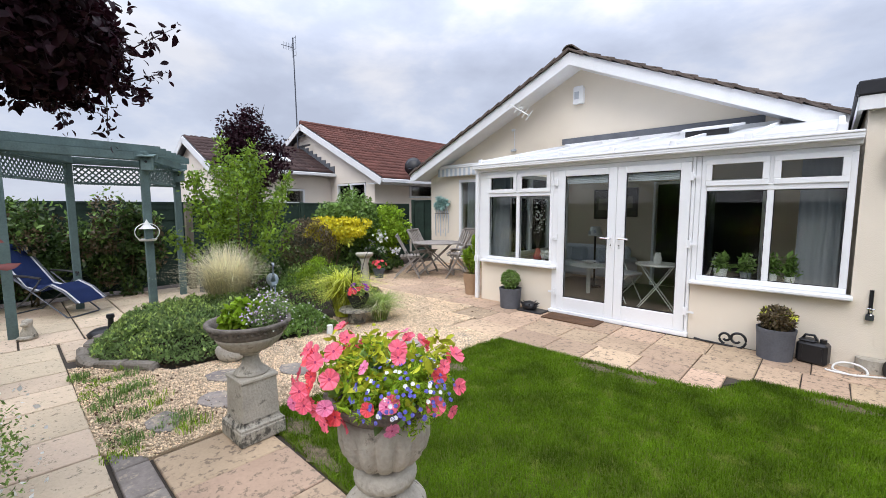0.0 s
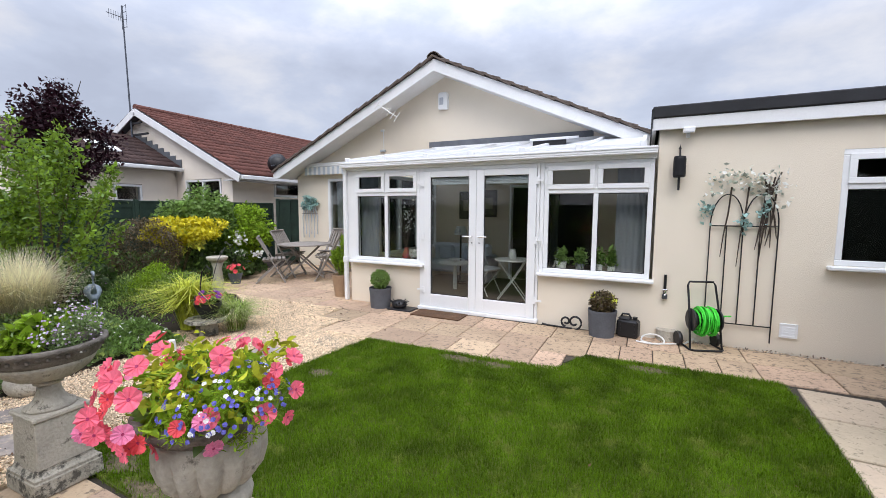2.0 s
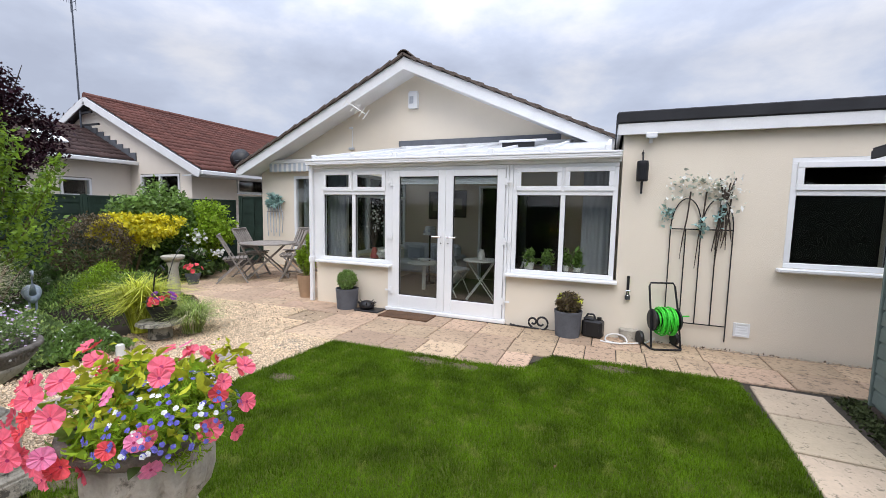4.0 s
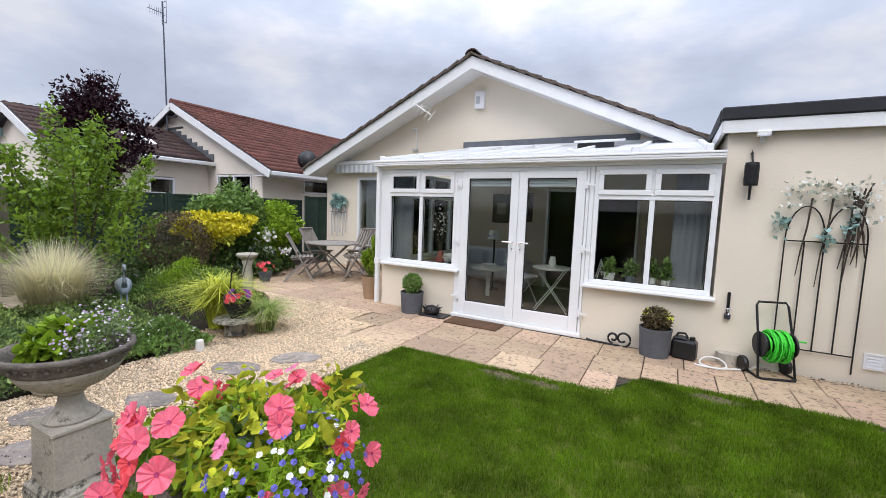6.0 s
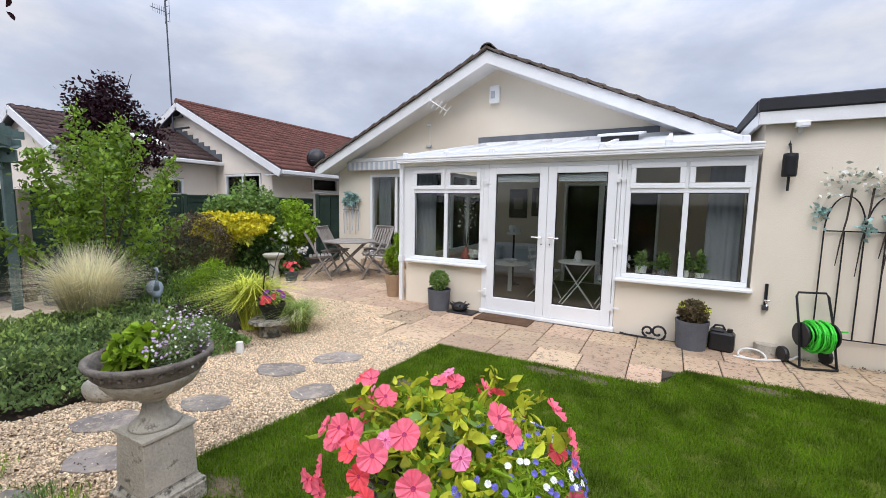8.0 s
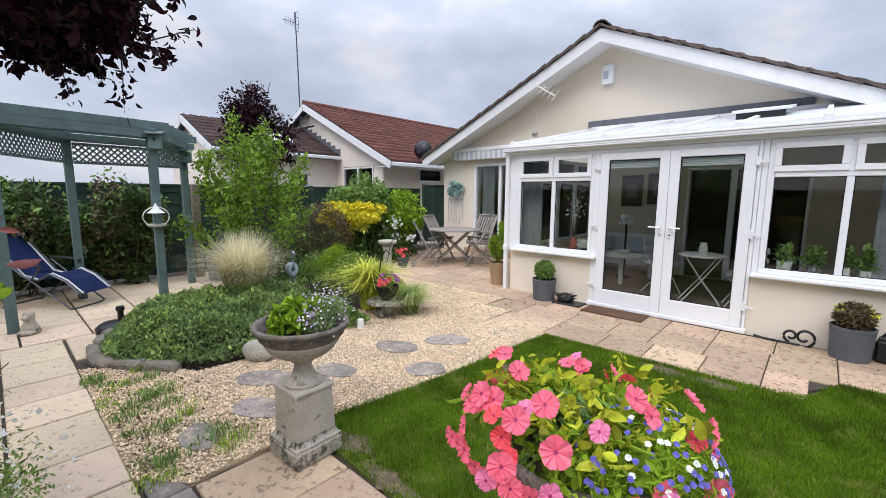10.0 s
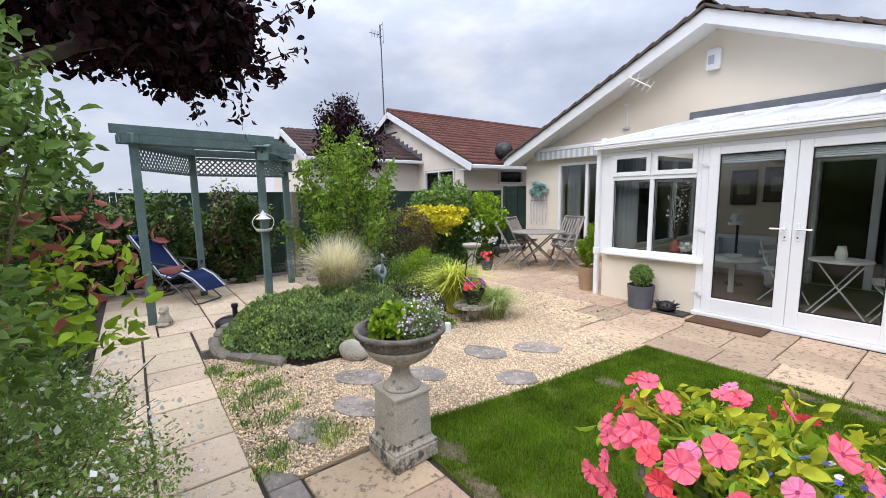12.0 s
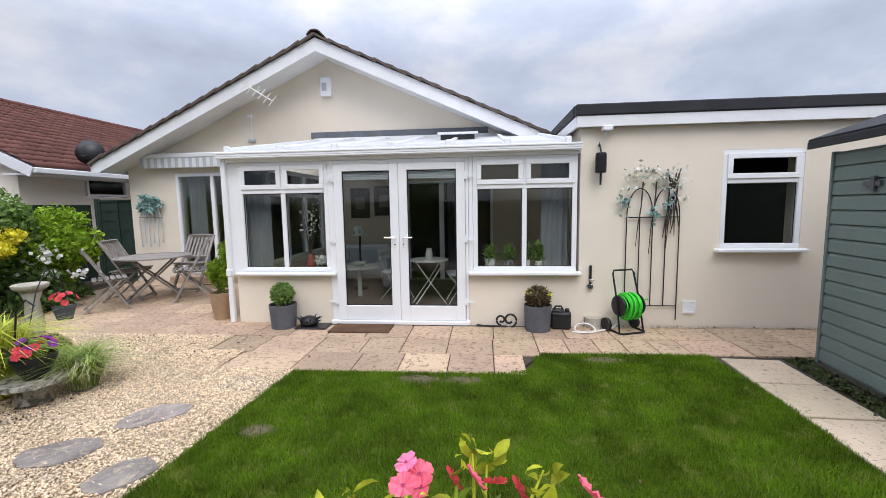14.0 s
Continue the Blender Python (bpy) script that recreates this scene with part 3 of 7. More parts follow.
for k in range(20):
    y = RF - 0.06 + k * 0.44
    bm = bmesh.new()
    for a0 in range(6):
        t0, t1 = radians(20 + a0 * 140 / 6), radians(20 + (a0 + 1) * 140 / 6)
        vs = [bm.verts.new((AP[0] + math.cos(t) * 0.15, yy, 4.85 + math.sin(t) * 0.14)) for t, yy in ((t0, y), (t1, y), (t1, y + 0.45), (t0, y + 0.45))]
        bm.faces.new(vs)
    bmesh.ops.remove_doubles(bm, verts=bm.verts, dist=1e-4)
    r = bmesh.ops.solidify(bm, geom=list(bm.faces), thickness=0.02)
    part("ridge_tile", bm, TILE, roof)

# flat-roofed extension, flush with the conservatory front
EW = (4.14, 5.07, 1.01, 2.22)
structure(part("wall_extension", boxes(wall_rows(2.44, 8.2, 0.0, 0.28, -0.04, 2.62, [EW])), RENDER), "cream rendered wall of the flat-roofed extension", "wall")
structure(part("wall_extension_side", box(2.44, 0.28, -0.04, 2.72, 3.2, 2.62), RENDER), "cream rendered side of the extension", "wall")
# inner walls near-black, so the room's shade is painted on
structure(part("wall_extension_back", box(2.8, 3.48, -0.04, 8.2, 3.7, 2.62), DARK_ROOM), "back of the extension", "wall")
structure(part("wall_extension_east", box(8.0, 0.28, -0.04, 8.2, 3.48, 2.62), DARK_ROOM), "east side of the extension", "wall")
flat = thing("flat_roof", "flat roof edged in black felt above a white fascia", "roof")
part("roof_deck", box(2.40, -0.06, 2.62, 8.3, 6.0, 2.68), FELT, flat)
part("fascia", boxes([(2.37, -0.10, 2.53, 8.3, -0.062, 2.66), (2.36, -0.062, 2.53, 2.398, 3.6, 2.66)]), PAINT, flat, "white fascia board")
part("felt_edge", boxes([(2.35, -0.12, 2.664, 8.3, -0.02, 2.80), (2.34, -0.018, 2.664, 2.44, 3.6, 2.80)], bevel=0.012), FELT, flat, "black mineral felt upstand")


def window(name, x0, x1, z0, z1, y, cols, transom=None, label="", sill=True, fr=0.06, lights=True, over=0.05):
    """A white frame in a wall along x, with panes between its bars, openers over the transom and a projecting sill."""
    root = thing(name, label, "window", pose(0, y, 0))
    root["kind"] = "structure"
    fy0, fy1 = -0.03, 0.05
    part("window_frame", boxes([(x0, fy0, z0, x1, fy1, z0 + fr), (x0, fy0, z1 - fr, x1, fy1, z1), (x0, fy0, z0 + fr, x0 + fr, fy1, z1 - fr),
                                (x1 - fr, fy0, z0 + fr, x1, fy1, z1 - fr)], bevel=0.006), UPVC, root)
    xs = [x0 + fr + (x1 - x0 - 2 * fr) * k / cols for k in range(cols + 1)]
    for x in xs[1:-1]:
        part("mullion", box(x - 0.03, fy0 + 0.002, z0 + fr, x + 0.03, fy1 - 0.004, z1 - fr, bevel=0.005), UPVC, root)
    if transom:
        part("transom", box(x0 + fr, fy0 - 0.004, transom - 0.035, x1 - fr, fy1 - 0.006, transom + 0.035, bevel=0.005), UPVC, root)
    for i in range(cols):
        a, b = xs[i] + (0.03 if i else 0), xs[i + 1] - (0.03 if i < cols - 1 else 0)
        zz = [(z0 + fr, (transom or z1) - (0.035 if transom else fr))] + ([(transom + 0.035, z1 - fr)] if transom else [])
        for j, (za, zb) in enumerate(zz):
            if j and lights:
                s = 0.05
                part("opener", boxes([(a - 0.012, fy0 - 0.022, za - 0.012, b + 0.012, fy0 - 0.002, za + s), (a - 0.012, fy0 - 0.022, zb - s, b + 0.012, fy0 - 0.002, zb + 0.012),
                                      (a - 0.012, fy0 - 0.022, za + s, a + s, fy0 - 0.002, zb - s), (b - s, fy0 - 0.022, za + s, b + 0.012, fy0 - 0.002, zb - s)], bevel=0.004), UPVC, root)
            gl = part("pane", box(a, 0.008, za, b, 0.022, zb), GLASS, root)
            gl.visible_shadow = False
            part("gasket", boxes([(a, -0.002, za, b, 0.006, za + 0.008), (a, -0.002, zb - 0.008, b, 0.006, zb), (a, -0.002, za + 0.008, a + 0.008, 0.006, zb - 0.008),
                                  (b - 0.008, -0.002, za + 0.008, b, 0.006, zb - 0.008)]), BLACK_PLA, root)
    if sill:
        part("window_sill", box(x0 - 0.06, -0.13, z0 - 0.045, x1 + over, 0.03, z0 - 0.002, bevel=0.01), UPVC, root)
    return root


window("window_extension", EW[0], EW[1], EW[2], EW[3], 0.03, 1, 1.845, "white double-glazed kitchen window with a top light")

# ---------------- conservatory ----------------
CX0, CX1 = -2.29, 2.44
structure(part("wall_conservatory", boxes([(CX0 + 0.06, 0.0, -0.04, -0.862, 0.24, 0.675), (1.022, 0.0, -0.04, CX1, 0.24, 0.675), (CX0 + 0.002, 0.24, -0.04, CX0 + 0.24, GY, 0.675)]), RENDER),
          "low cream rendered wall below the conservatory windows", "wall")
structure(part("floor_conservatory", box(CX0 + 0.24, 0.02, -0.03, CX1, GY, 0.035), INT_FLOOR), "beige tiled conservatory floor", "floor")
window("window_conservatory_west", -2.135, -0.862, 0.72, 2.215, 0.02, 2, 1.828, "white two-bay conservatory window with top lights", over=0.088)
window("window_conservatory_east", 1.08, 2.405, 0.725, 2.215, 0.02, 2, 1.835, "white two-bay conservatory window with top lights")
# side glazing towards the west
side = thing("window_conservatory_side", "white framed side glazing of the conservatory", "window")
side["kind"] = "structure"
ys = [0.1, 0.85, 1.6, 2.35, GY]
part("window_frame", boxes([(CX0 + 0.02, 0.1, 0.675, CX0 + 0.09, GY, 0.745), (CX0 + 0.02, 0.1, 2.18, CX0 + 0.09, GY, 2.25), (CX0 + 0.02, 0.1, 1.795, CX0 + 0.085, GY, 1.86)], bevel=0.005), UPVC, side)
for y in ys:
    part("mullion", box(CX0 + 0.018, y - 0.035 if y > 0.2 else y, 0.747, CX0 + 0.088, min(y + 0.035, GY), 2.178, bevel=0.005), UPVC, side)
for a, b in zip(ys, ys[1:]):
    o = part("pane", box(CX0 + 0.045, a + 0.036, 0.747, CX0 + 0.058, b - 0.036, 2.178), GLASS, side)
    o.visible_shadow = False

dr = thing("french_door_frame", "white upvc frame around a pair of glazed doors", "door frame")
dr["kind"] = "structure"
part("post", box(-0.86, -0.02, 0.0, -0.775, 0.07, 2.215, bevel=0.006), UPVC, dr)
part("post", box(0.981, -0.02, 0.0, 1.02, 0.07, 2.215, bevel=0.006), UPVC, dr)
part("coupling_mullion", box(1.023, -0.016, 0.68, 1.078, 0.07, 2.215, bevel=0.006), UPVC, dr)
part("head", box(-0.775, -0.02, 2.157, 0.981, 0.07, 2.213, bevel=0.006), UPVC, dr)
part("threshold", box(-0.87, -0.08, 0.0, 1.035, 0.07, 0.055, bevel=0.008), UPVC, dr)


BLIND = mat("pale_grey_blind", (0.62, 0.64, 0.67), 0.5, 0.05, 6, 0.02, 40)


def french_door(x0, x1, hinge):
    root = thing("french_door", "closed white glazed french door with a chrome lever handle", "door", pose(0, -0.012, 0), group="french doors")
    zb, zt, st = 0.058, 2.155, 0.115
    part("leaf_frame", boxes([(x0, -0.03, zb, x0 + st, 0.04, zt), (x1 - st, -0.03, zb, x1, 0.04, zt), (x0 + st, -0.03, zb, x1 - st, 0.04, zb + 0.20),
                              (x0 + st, -0.03, zt - 0.09, x1 - st, 0.04, zt)], bevel=0.006), UPVC, root)
    o = part("pane", box(x0 + st, 0.0, zb + 0.20, x1 - st, 0.014, zt - 0.09), GLASS, root)
    o.visible_shadow = False
    a, b, c, d = x0 + st, x1 - st, zb + 0.20, zt - 0.09
    part("gasket", boxes([(a, -0.012, c, b, -0.002, c + 0.012), (a, -0.012, d - 0.012, b, -0.002, d), (a, -0.012, c + 0.012, a + 0.012, -0.002, d - 0.012),
                          (b - 0.012, -0.012, c + 0.012, b, -0.002, d - 0.012)]), BLACK_PLA, root)
    hx = x1 - 0.055 if hinge < 0 else x0 + 0.055
    h = part("door_handle", box(hx - 0.016, -0.042, 1.05, hx + 0.016, -0.03, 1.25, bevel=0.004), UPVC, root)
    part("lever", tube([(hx, -0.042, 1.185), (hx, -0.085, 1.185), (hx + hinge * 0.04, -0.09, 1.185), (hx + hinge * 0.13, -0.09, 1.185)], 0.011), CHROME, h, "chrome lever")
    part("lock_cylinder", rod((hx, -0.043, 1.09), (hx, -0.03, 1.09), 0.010), BLACK_MET, h)
    gx = x0 - 0.012 if hinge < 0 else x1 + 0.012
    for z in (0.32, 1.16, 1.98):
        part("hinge", boxes([(gx - 0.022, -0.045, z - 0.05, gx + 0.022, -0.031, z + 0.05), (gx - hinge * -0.055 - 0.045, -0.05, z - 0.014, gx - hinge * -0.055 + 0.045, -0.046, z + 0.014)], bevel=0.003), UPVC, root)
    bl = x0 + st + 0.01, x1 - st - 0.01
    for k in range(5):
        part("blind_slat", box(bl[0], 0.02, zt - 0.11 - k * 0.022, bl[1], 0.075, zt - 0.092 - k * 0.022), BLIND, root, "rolled grey blind slat" if not k else "")
    return root


french_door(-0.772, 0.098, -1)
french_door(0.102, 0.978, 1)

cr = thing("conservatory_roof", "white lean-to polycarbonate conservatory roof with gutter", "roof")
SHEET = mat("opal_polycarbonate", (0.74, 0.76, 0.78), 0.3, 0.04, 3, 0.03, 30, spec=0.5, trans=0.15)
# eaves beam, gutter, rafters, panels
part("eaves_beam", boxes([(CX0 - 0.02, -0.03, 2.217, CX1 - 0.015, 0.10, 2.275)], bevel=0.006), UPVC, cr)
part("gutter", boxes([(CX0 - 0.05, -0.15, 2.262, CX1 - 0.01, -0.034, 2.285), (CX0 - 0.05, -0.152, 2.285, CX1 - 0.01, -0.138, 2.318), (CX0 - 0.05, -0.16, 2.318, CX1 - 0.01, -0.138, 2.345), (CX0 - 0.05, -0.04, 2.285, CX1 - 0.01, -0.02, 2.36)], bevel=0.006), UPVC, cr)
FZ, BZ = 2.355, 2.98
N = 7
for k in range(N):
    x = -2.215 + 0.747 * k
    part("rafter", bar((x, -0.06, FZ + 0.02), (x, GY - 0.01, BZ + 0.02), 0.06, 0.07), UPVC, cr)
    part("rafter_cap", box(x - 0.04, -0.10, FZ - 0.03, x + 0.04, -0.05, FZ + 0.075, bevel=0.012), UPVC, cr, "white rafter end cap")
    if k < N - 1:
        x2 = x + 0.747
        o = part("roof_panel", bar(((x + x2) / 2, -0.08, FZ + 0.002), ((x + x2) / 2, GY - 0.01, BZ + 0.002), x2 - x - 0.064, 0.02), SHEET, cr)
        part("panel_edge", box(x + 0.042, -0.088, FZ - 0.02, x2 - 0.042, -0.075, FZ + 0.035), UPVC, cr)
part("wall_flashing", box(-2.385, GY - 0.03, 3.045, 1.325, GY - 0.002, 3.17), LEAD, cr, "dark grey lead flashing along the gable")
part("wall_plate", box(-2.30, GY - 0.06, 2.98, 2.42, GY - 0.002, 3.042), UPVC, cr)
vx = 0.40
part("roof_vent", bar((vx + 0.4, 1.5, 2.78), (vx + 0.4, 2.6, 2.97), 0.66, 0.035), UPVC, cr, "raised white roof vent")
# black strip painted in for the shade inside the open vent
part("vent_gap", box(vx + 0.12, 1.52, 2.68, vx + 0.68, 1.545, 2.76), BLACK_PLA, cr)
dp = thing("downpipe", "white square rainwater downpipe on the corner", "downpipe")
part("pipe", box(CX0 - 0.055, -0.06, 0.0, CX0 + 0.012, 0.005, 2.262, bevel=0.008), UPVC, dp)
part("pipe_collar", box(CX0 - 0.066, -0.07, 0.66, CX0 + 0.024, 0.014, 0.76, bevel=0.008), UPVC, dp)
part("corner_post", box(CX0 - 0.002, 0.008, 0.675, -2.137, 0.09, 2.215, bevel=0.004), UPVC, dp)

# ---------------- patio doors and awning on the gable ----------------
pd = thing("patio_door", "white sliding patio door with curtains behind", "door", pose(0, GY, 0))
pd["kind"] = "structure"
a, b, za, zb = DOOR2
part("window_frame", boxes([(a, -0.02, za, b, 0.1, za + 0.08), (a, -0.02, zb - 0.07, b, 0.1, zb), (a, -0.02, za + 0.08, a + 0.07, 0.1, zb - 0.07), (b - 0.07, -0.02, za + 0.08, b, 0.1, zb - 0.07)], bevel=0.006), UPVC, pd)
part("mullion", box(-4.74, -0.01, za + 0.08, -4.66, 0.08, zb - 0.07, bevel=0.006), UPVC, pd)
for p, q in ((a + 0.07, -4.74), (-4.66, b - 0.07)):
    o = part("pane", box(p, 0.03, za + 0.08, q, 0.045, zb - 0.07), GLASS, pd)
    o.visible_shadow = False
part("step", box(a - 0.1, -0.3, 0.0, b + 0.1, -0.022, 0.14, bevel=0.01), SLAB, pd, "stone step")
aw = thing("awning", "retracted striped awning cassette with a scalloped valance", "awning", pose(0.14, GY - 0.16, -0.09))
part("cassette", box(-6.32, -0.06, 2.78, -3.9, 0.158, 2.90, bevel=0.03), PAINT, aw)
for k in range(30):
    x = -6.31 + k * 0.08
    part("valance_stripe", box(x, -0.055, 2.58 + 0.015 * (k % 2), x + 0.079, -0.049, 2.79), AWNING if k % 2 else AWNING_B, aw)


def curtain(name, x0, x1, y, z0, z1, material, label, n=None, axis="x"):
    n = n or max(6, int((x1 - x0) / 0.035))
    bm = bmesh.new()
    prev = None
    for k in range(n * 2 + 1):
        x = x0 + (x1 - x0) * k / (n * 2)
        o = y + 0.025 * math.sin(k * math.pi / 2 + 0.3 * math.sin(k))
        p = (x, o) if axis == "x" else (o, x)
        cur = (bm.verts.new((*p, z0)), bm.verts.new((*p, z1)))
        if prev:
            bm.faces.new((prev[0], cur[0], cur[1], prev[1]))
        prev = cur
    bmesh.ops.solidify(bm, geom=list(bm.faces), thickness=0.006)
    ob = part(name, bm, material, smooth=True)
    return tagged(ob, label, "curtain")


curtain("curtain", -5.4, -5.0, GY + 0.2, 0.18, 2.34, FABRIC, "drawn-back grey curtain inside the patio door")
curtain("curtain", CX0 + 0.14, CX0 + 0.50, 0.20, 0.732, 2.19, FABRIC, "pale grey curtain in the conservatory window")
curtain("curtain", CX1 - 0.46, CX1 - 0.1, 0.20, 0.732, 2.2, FABRIC, "pale grey vertical blind in the conservatory window")
ipd = thing("inner_patio_door", "open white framed sliding door into a dark living room", "door", pose(0, GY, 0.035))
ipd["kind"] = "structure"
part("window_frame", boxes([(-0.378, -0.03, 0.0, -0.33, 0.12, 2.08), (1.37, -0.03, 0.0, 1.418, 0.12, 2.08), (-0.33, -0.03, 2.03, 1.37, 0.12, 2.08)], bevel=0.006), UPVC, ipd)
part("mullion", box(0.30, 0.02, 0.0, 0.40, 0.08, 2.03, bevel=0.006), UPVC, ipd)
curtain("curtain", 0.45, 0.62, GY + 0.34, 0.05, 2.1, FABRIC, "grey curtain beside the inner doorway")
structure(part("wall_inner_lining", boxes(wall_rows(CX0 + 0.1, CX1, GY - 0.02, GY - 0.002, 0.035, 2.95, [INNER])), INT_WALL), "cream inner wall of the conservatory", "wall")


def framed_picture(x, z, w, h):
    r = thing("framed_picture", "dark print in a brown wooden frame on the wall", "picture", pose(x, GY - 0.045, z), group="pictures on the conservatory wall")
    part("frame", boxes([(-w / 2, 0, -h / 2, w / 2, 0.024, -h / 2 + 0.04), (-w / 2, 0, h / 2 - 0.04, w / 2, 0.024, h / 2), (-w / 2, 0, -h / 2 + 0.04, -w / 2 + 0.04, 0.024, h / 2 - 0.04),
                         (w / 2 - 0.04, 0, -h / 2 + 0.04, w / 2, 0.024, h / 2 - 0.04)], bevel=0.004), BARK, r)
    part("print", box(-w / 2 + 0.04, 0.008, -h / 2 + 0.04, w / 2 - 0.04, 0.024, h / 2 - 0.04), PICTURE, r)
    part("mount", boxes([(-w / 4, 0.004, -h / 5, w / 4, 0.0075, h / 5)]), BROWN_WOOD, r)


framed_picture(-1.375, 1.675, 0.41, 0.63)
framed_picture(-0.865, 1.715, 0.41, 0.61)

# ---------------- neighbouring bungalow ----------------
NX, NZ, NY, NEX, NEZ = -13.75, 5.03, 2.8, -8.55, 2.60
nh = thing("bungalow", "neighbouring cream bungalow with a red-brown tiled gable roof", "house")
bm = boxes(wall_rows(2 * NX + 9.3, -9.3, NY + 0.3, NY + 0.55, -0.04, 2.6, [(-11.62, -9.8, 1.5, 2.52)]))
tri = [(2 * NX + 9.0, 2.6), (-9.0, 2.6), (NX, 4.86)]
fv = [bm.verts.new((x, NY + 0.3, z)) for x, z in tri]; bv = [bm.verts.new((x, NY + 0.55, z)) for x, z in tri]
bm.faces.new(fv); bm.faces.new(bv[::-1])
for i in range(3):
    bm.faces.new((fv[i], bv[i], bv[(i + 1) % 3], fv[(i + 1) % 3]))
part("wall", bm, RENDER_N, nh)
bm = boxes([(-9.55, NY + 0.55, -0.04, -9.3, 4.7, 2.6), (-9.55, 6.0, -0.04, -9.3, 16, 2.6), (-9.55, 4.7, -0.04, -9.3, 6.0, 1.98), (-9.55, 4.7, 2.54, -9.3, 6.0, 2.6)])
part("wall", bm, RENDER_N, nh)
for sx in (-1, 1):
    ex = NX + sx * (NEX - NX)
    part("roof_deck", add_bar(bmesh.new(), (NX, 9.4, NZ - 0.03), (ex, 9.4, NEZ - 0.03), 13.2, 0.05), LEAD, nh)
    o = tiled_slope("roof_tiles", (NX, NZ), (ex, NEZ), NY, 16, TILE_RED, course=0.34, tile=0.33, parent=nh)
    o["kind"] = "stuff"
    part("bargeboard", bar((NX, NY - 0.02, NZ - 0.14), (ex, NY - 0.02, NEZ - 0.14), 0.03, 0.22, bevel=0), PAINT, nh, "white bargeboard")
for k in range(28):
    part("ridge_tile", rod((NX, NY + k * 0.46, NZ + 0.01), (NX, NY + k * 0.46 + 0.45, NZ + 0.015), 0.12, 0.11, 10), TILE_RED, nh)
part("gutter", box(NEX - 0.02, NY, NEZ - 0.16, NEX + 0.10, 16, NEZ - 0.03, bevel=0.02), PAINT, nh, "white gutter")
part("soffit", box(-9.3, NY, NEZ - 0.18, NEX - 0.02, 16, NEZ - 0.15), PAINT, nh)


def far_window(parent, x0, y0, z0, x1, y1, z1, axis):
    w = part("window", boxes([(x0, y0, z0, x1, y1, z0 + 0.06), (x0, y0, z1 - 0.06, x1, y1, z1)] + (
        [(x0, y0, z0 + 0.06, x0 + 0.06, y1, z1 - 0.06), (x1 - 0.06, y0, z0 + 0.06, x1, y1, z1 - 0.06), ((x0 + x1) / 2 - 0.03, y0, z0 + 0.06, (x0 + x1) / 2 + 0.03, y1, z1 - 0.06)] if axis == "x" else
        [(x0, y0, z0 + 0.06, x1, y0 + 0.06, z1 - 0.06), (x0, y1 - 0.06, z0 + 0.06, x1, y1, z1 - 0.06)])), UPVC, parent, "white framed window")
    mid = ((y0 + y1) / 2) if axis == "x" else ((x0 + x1) / 2)
    o = part("pane", box(x0 + 0.05, mid, z0 + 0.05, x1 - 0.05, mid + 0.01, z1 - 0.05) if axis == "x" else box(mid, y0 + 0.05, z0 + 0.05, mid + 0.01, y1 - 0.05, z1 - 0.05), GLASS, w)
    # near-black sheet behind the pane paints in the unlit room
    part("backing", box(x0 + 0.06, y1 + 0.2, z0, x1 - 0.06, y1 + 0.22, z1) if axis == "x" else box(x0 - 0.22, y0, z0, x0 - 0.2, y1, z1), DARK_ROOM, w, "near-black panel standing in for the dim room")


far_window(nh, -11.6, NY + 0.28, 1.52, -9.82, NY + 0.4, 2.5, "x")
far_window(nh, -9.4, 4.72, 2.0, -9.27, 5.98, 2.52, "y")
mast = thing("aerial_mast", "tall thin aerial mast with a television aerial", "aerial", pose(-14.08, NY + 0.05, 0))
part("pole", rod((0, 0, 3.6), (-0.12, 0, 8.5), 0.03, 0.022), TUBE, mast)
part("bracket", boxes([(-0.03, 0, 4.1, 0.9, 0.05, 4.16), (-0.03, 0, 4.5, 0.55, 0.05, 4.56)]), BLACK_MET, mast)
part("boom", rod((-0.11, 0.02, 8.1), (-0.11, -0.5, 8.1), 0.012), TUBE, mast)
for k in range(7):
    part("element", rod((-0.11, -0.07 * k, 7.96), (-0.11, -0.07 * k, 8.24), 0.006), TUBE, mast)
for z in (7.8, 8.05, 8.3, 8.5):
    part("crossbar", rod((-0.25, 0.04, z), (0.03, 0.04, z), 0.008), TUBE, mast)
part("reflector_rod", rod((-0.25, 0.04, 7.75), (-0.25, 0.04, 8.55), 0.008), TUBE, mast)
part("reflector_rod", rod((0.03, 0.04, 7.75), (0.03, 0.04, 8.55), 0.008), TUBE, mast)
dish = thing("satellite_dish", "dark grey satellite dish fixed to the eaves", "satellite dish", pose(-8.5, 4.2, 2.5))
o = part("bowl", lathe([(0.0, 0.10), (0.15, 0.08), (0.3, 0.0), (0.31, 0.01), (0.16, 0.10), (0.0, 0.12)], 20), BLACK_PLA, dish, smooth=True)
o.matrix_basis = pose(0, -0.05, 0.55, 80, 0, 25)
part("mount", rod((0.0, 0.02, 0.0), (0.0, 0.02, 0.55), 0.02), TUBE, dish)
part("arm", rod((0, -0.02, 0.5), (0.14, -0.42, 0.42), 0.012), TUBE, dish)

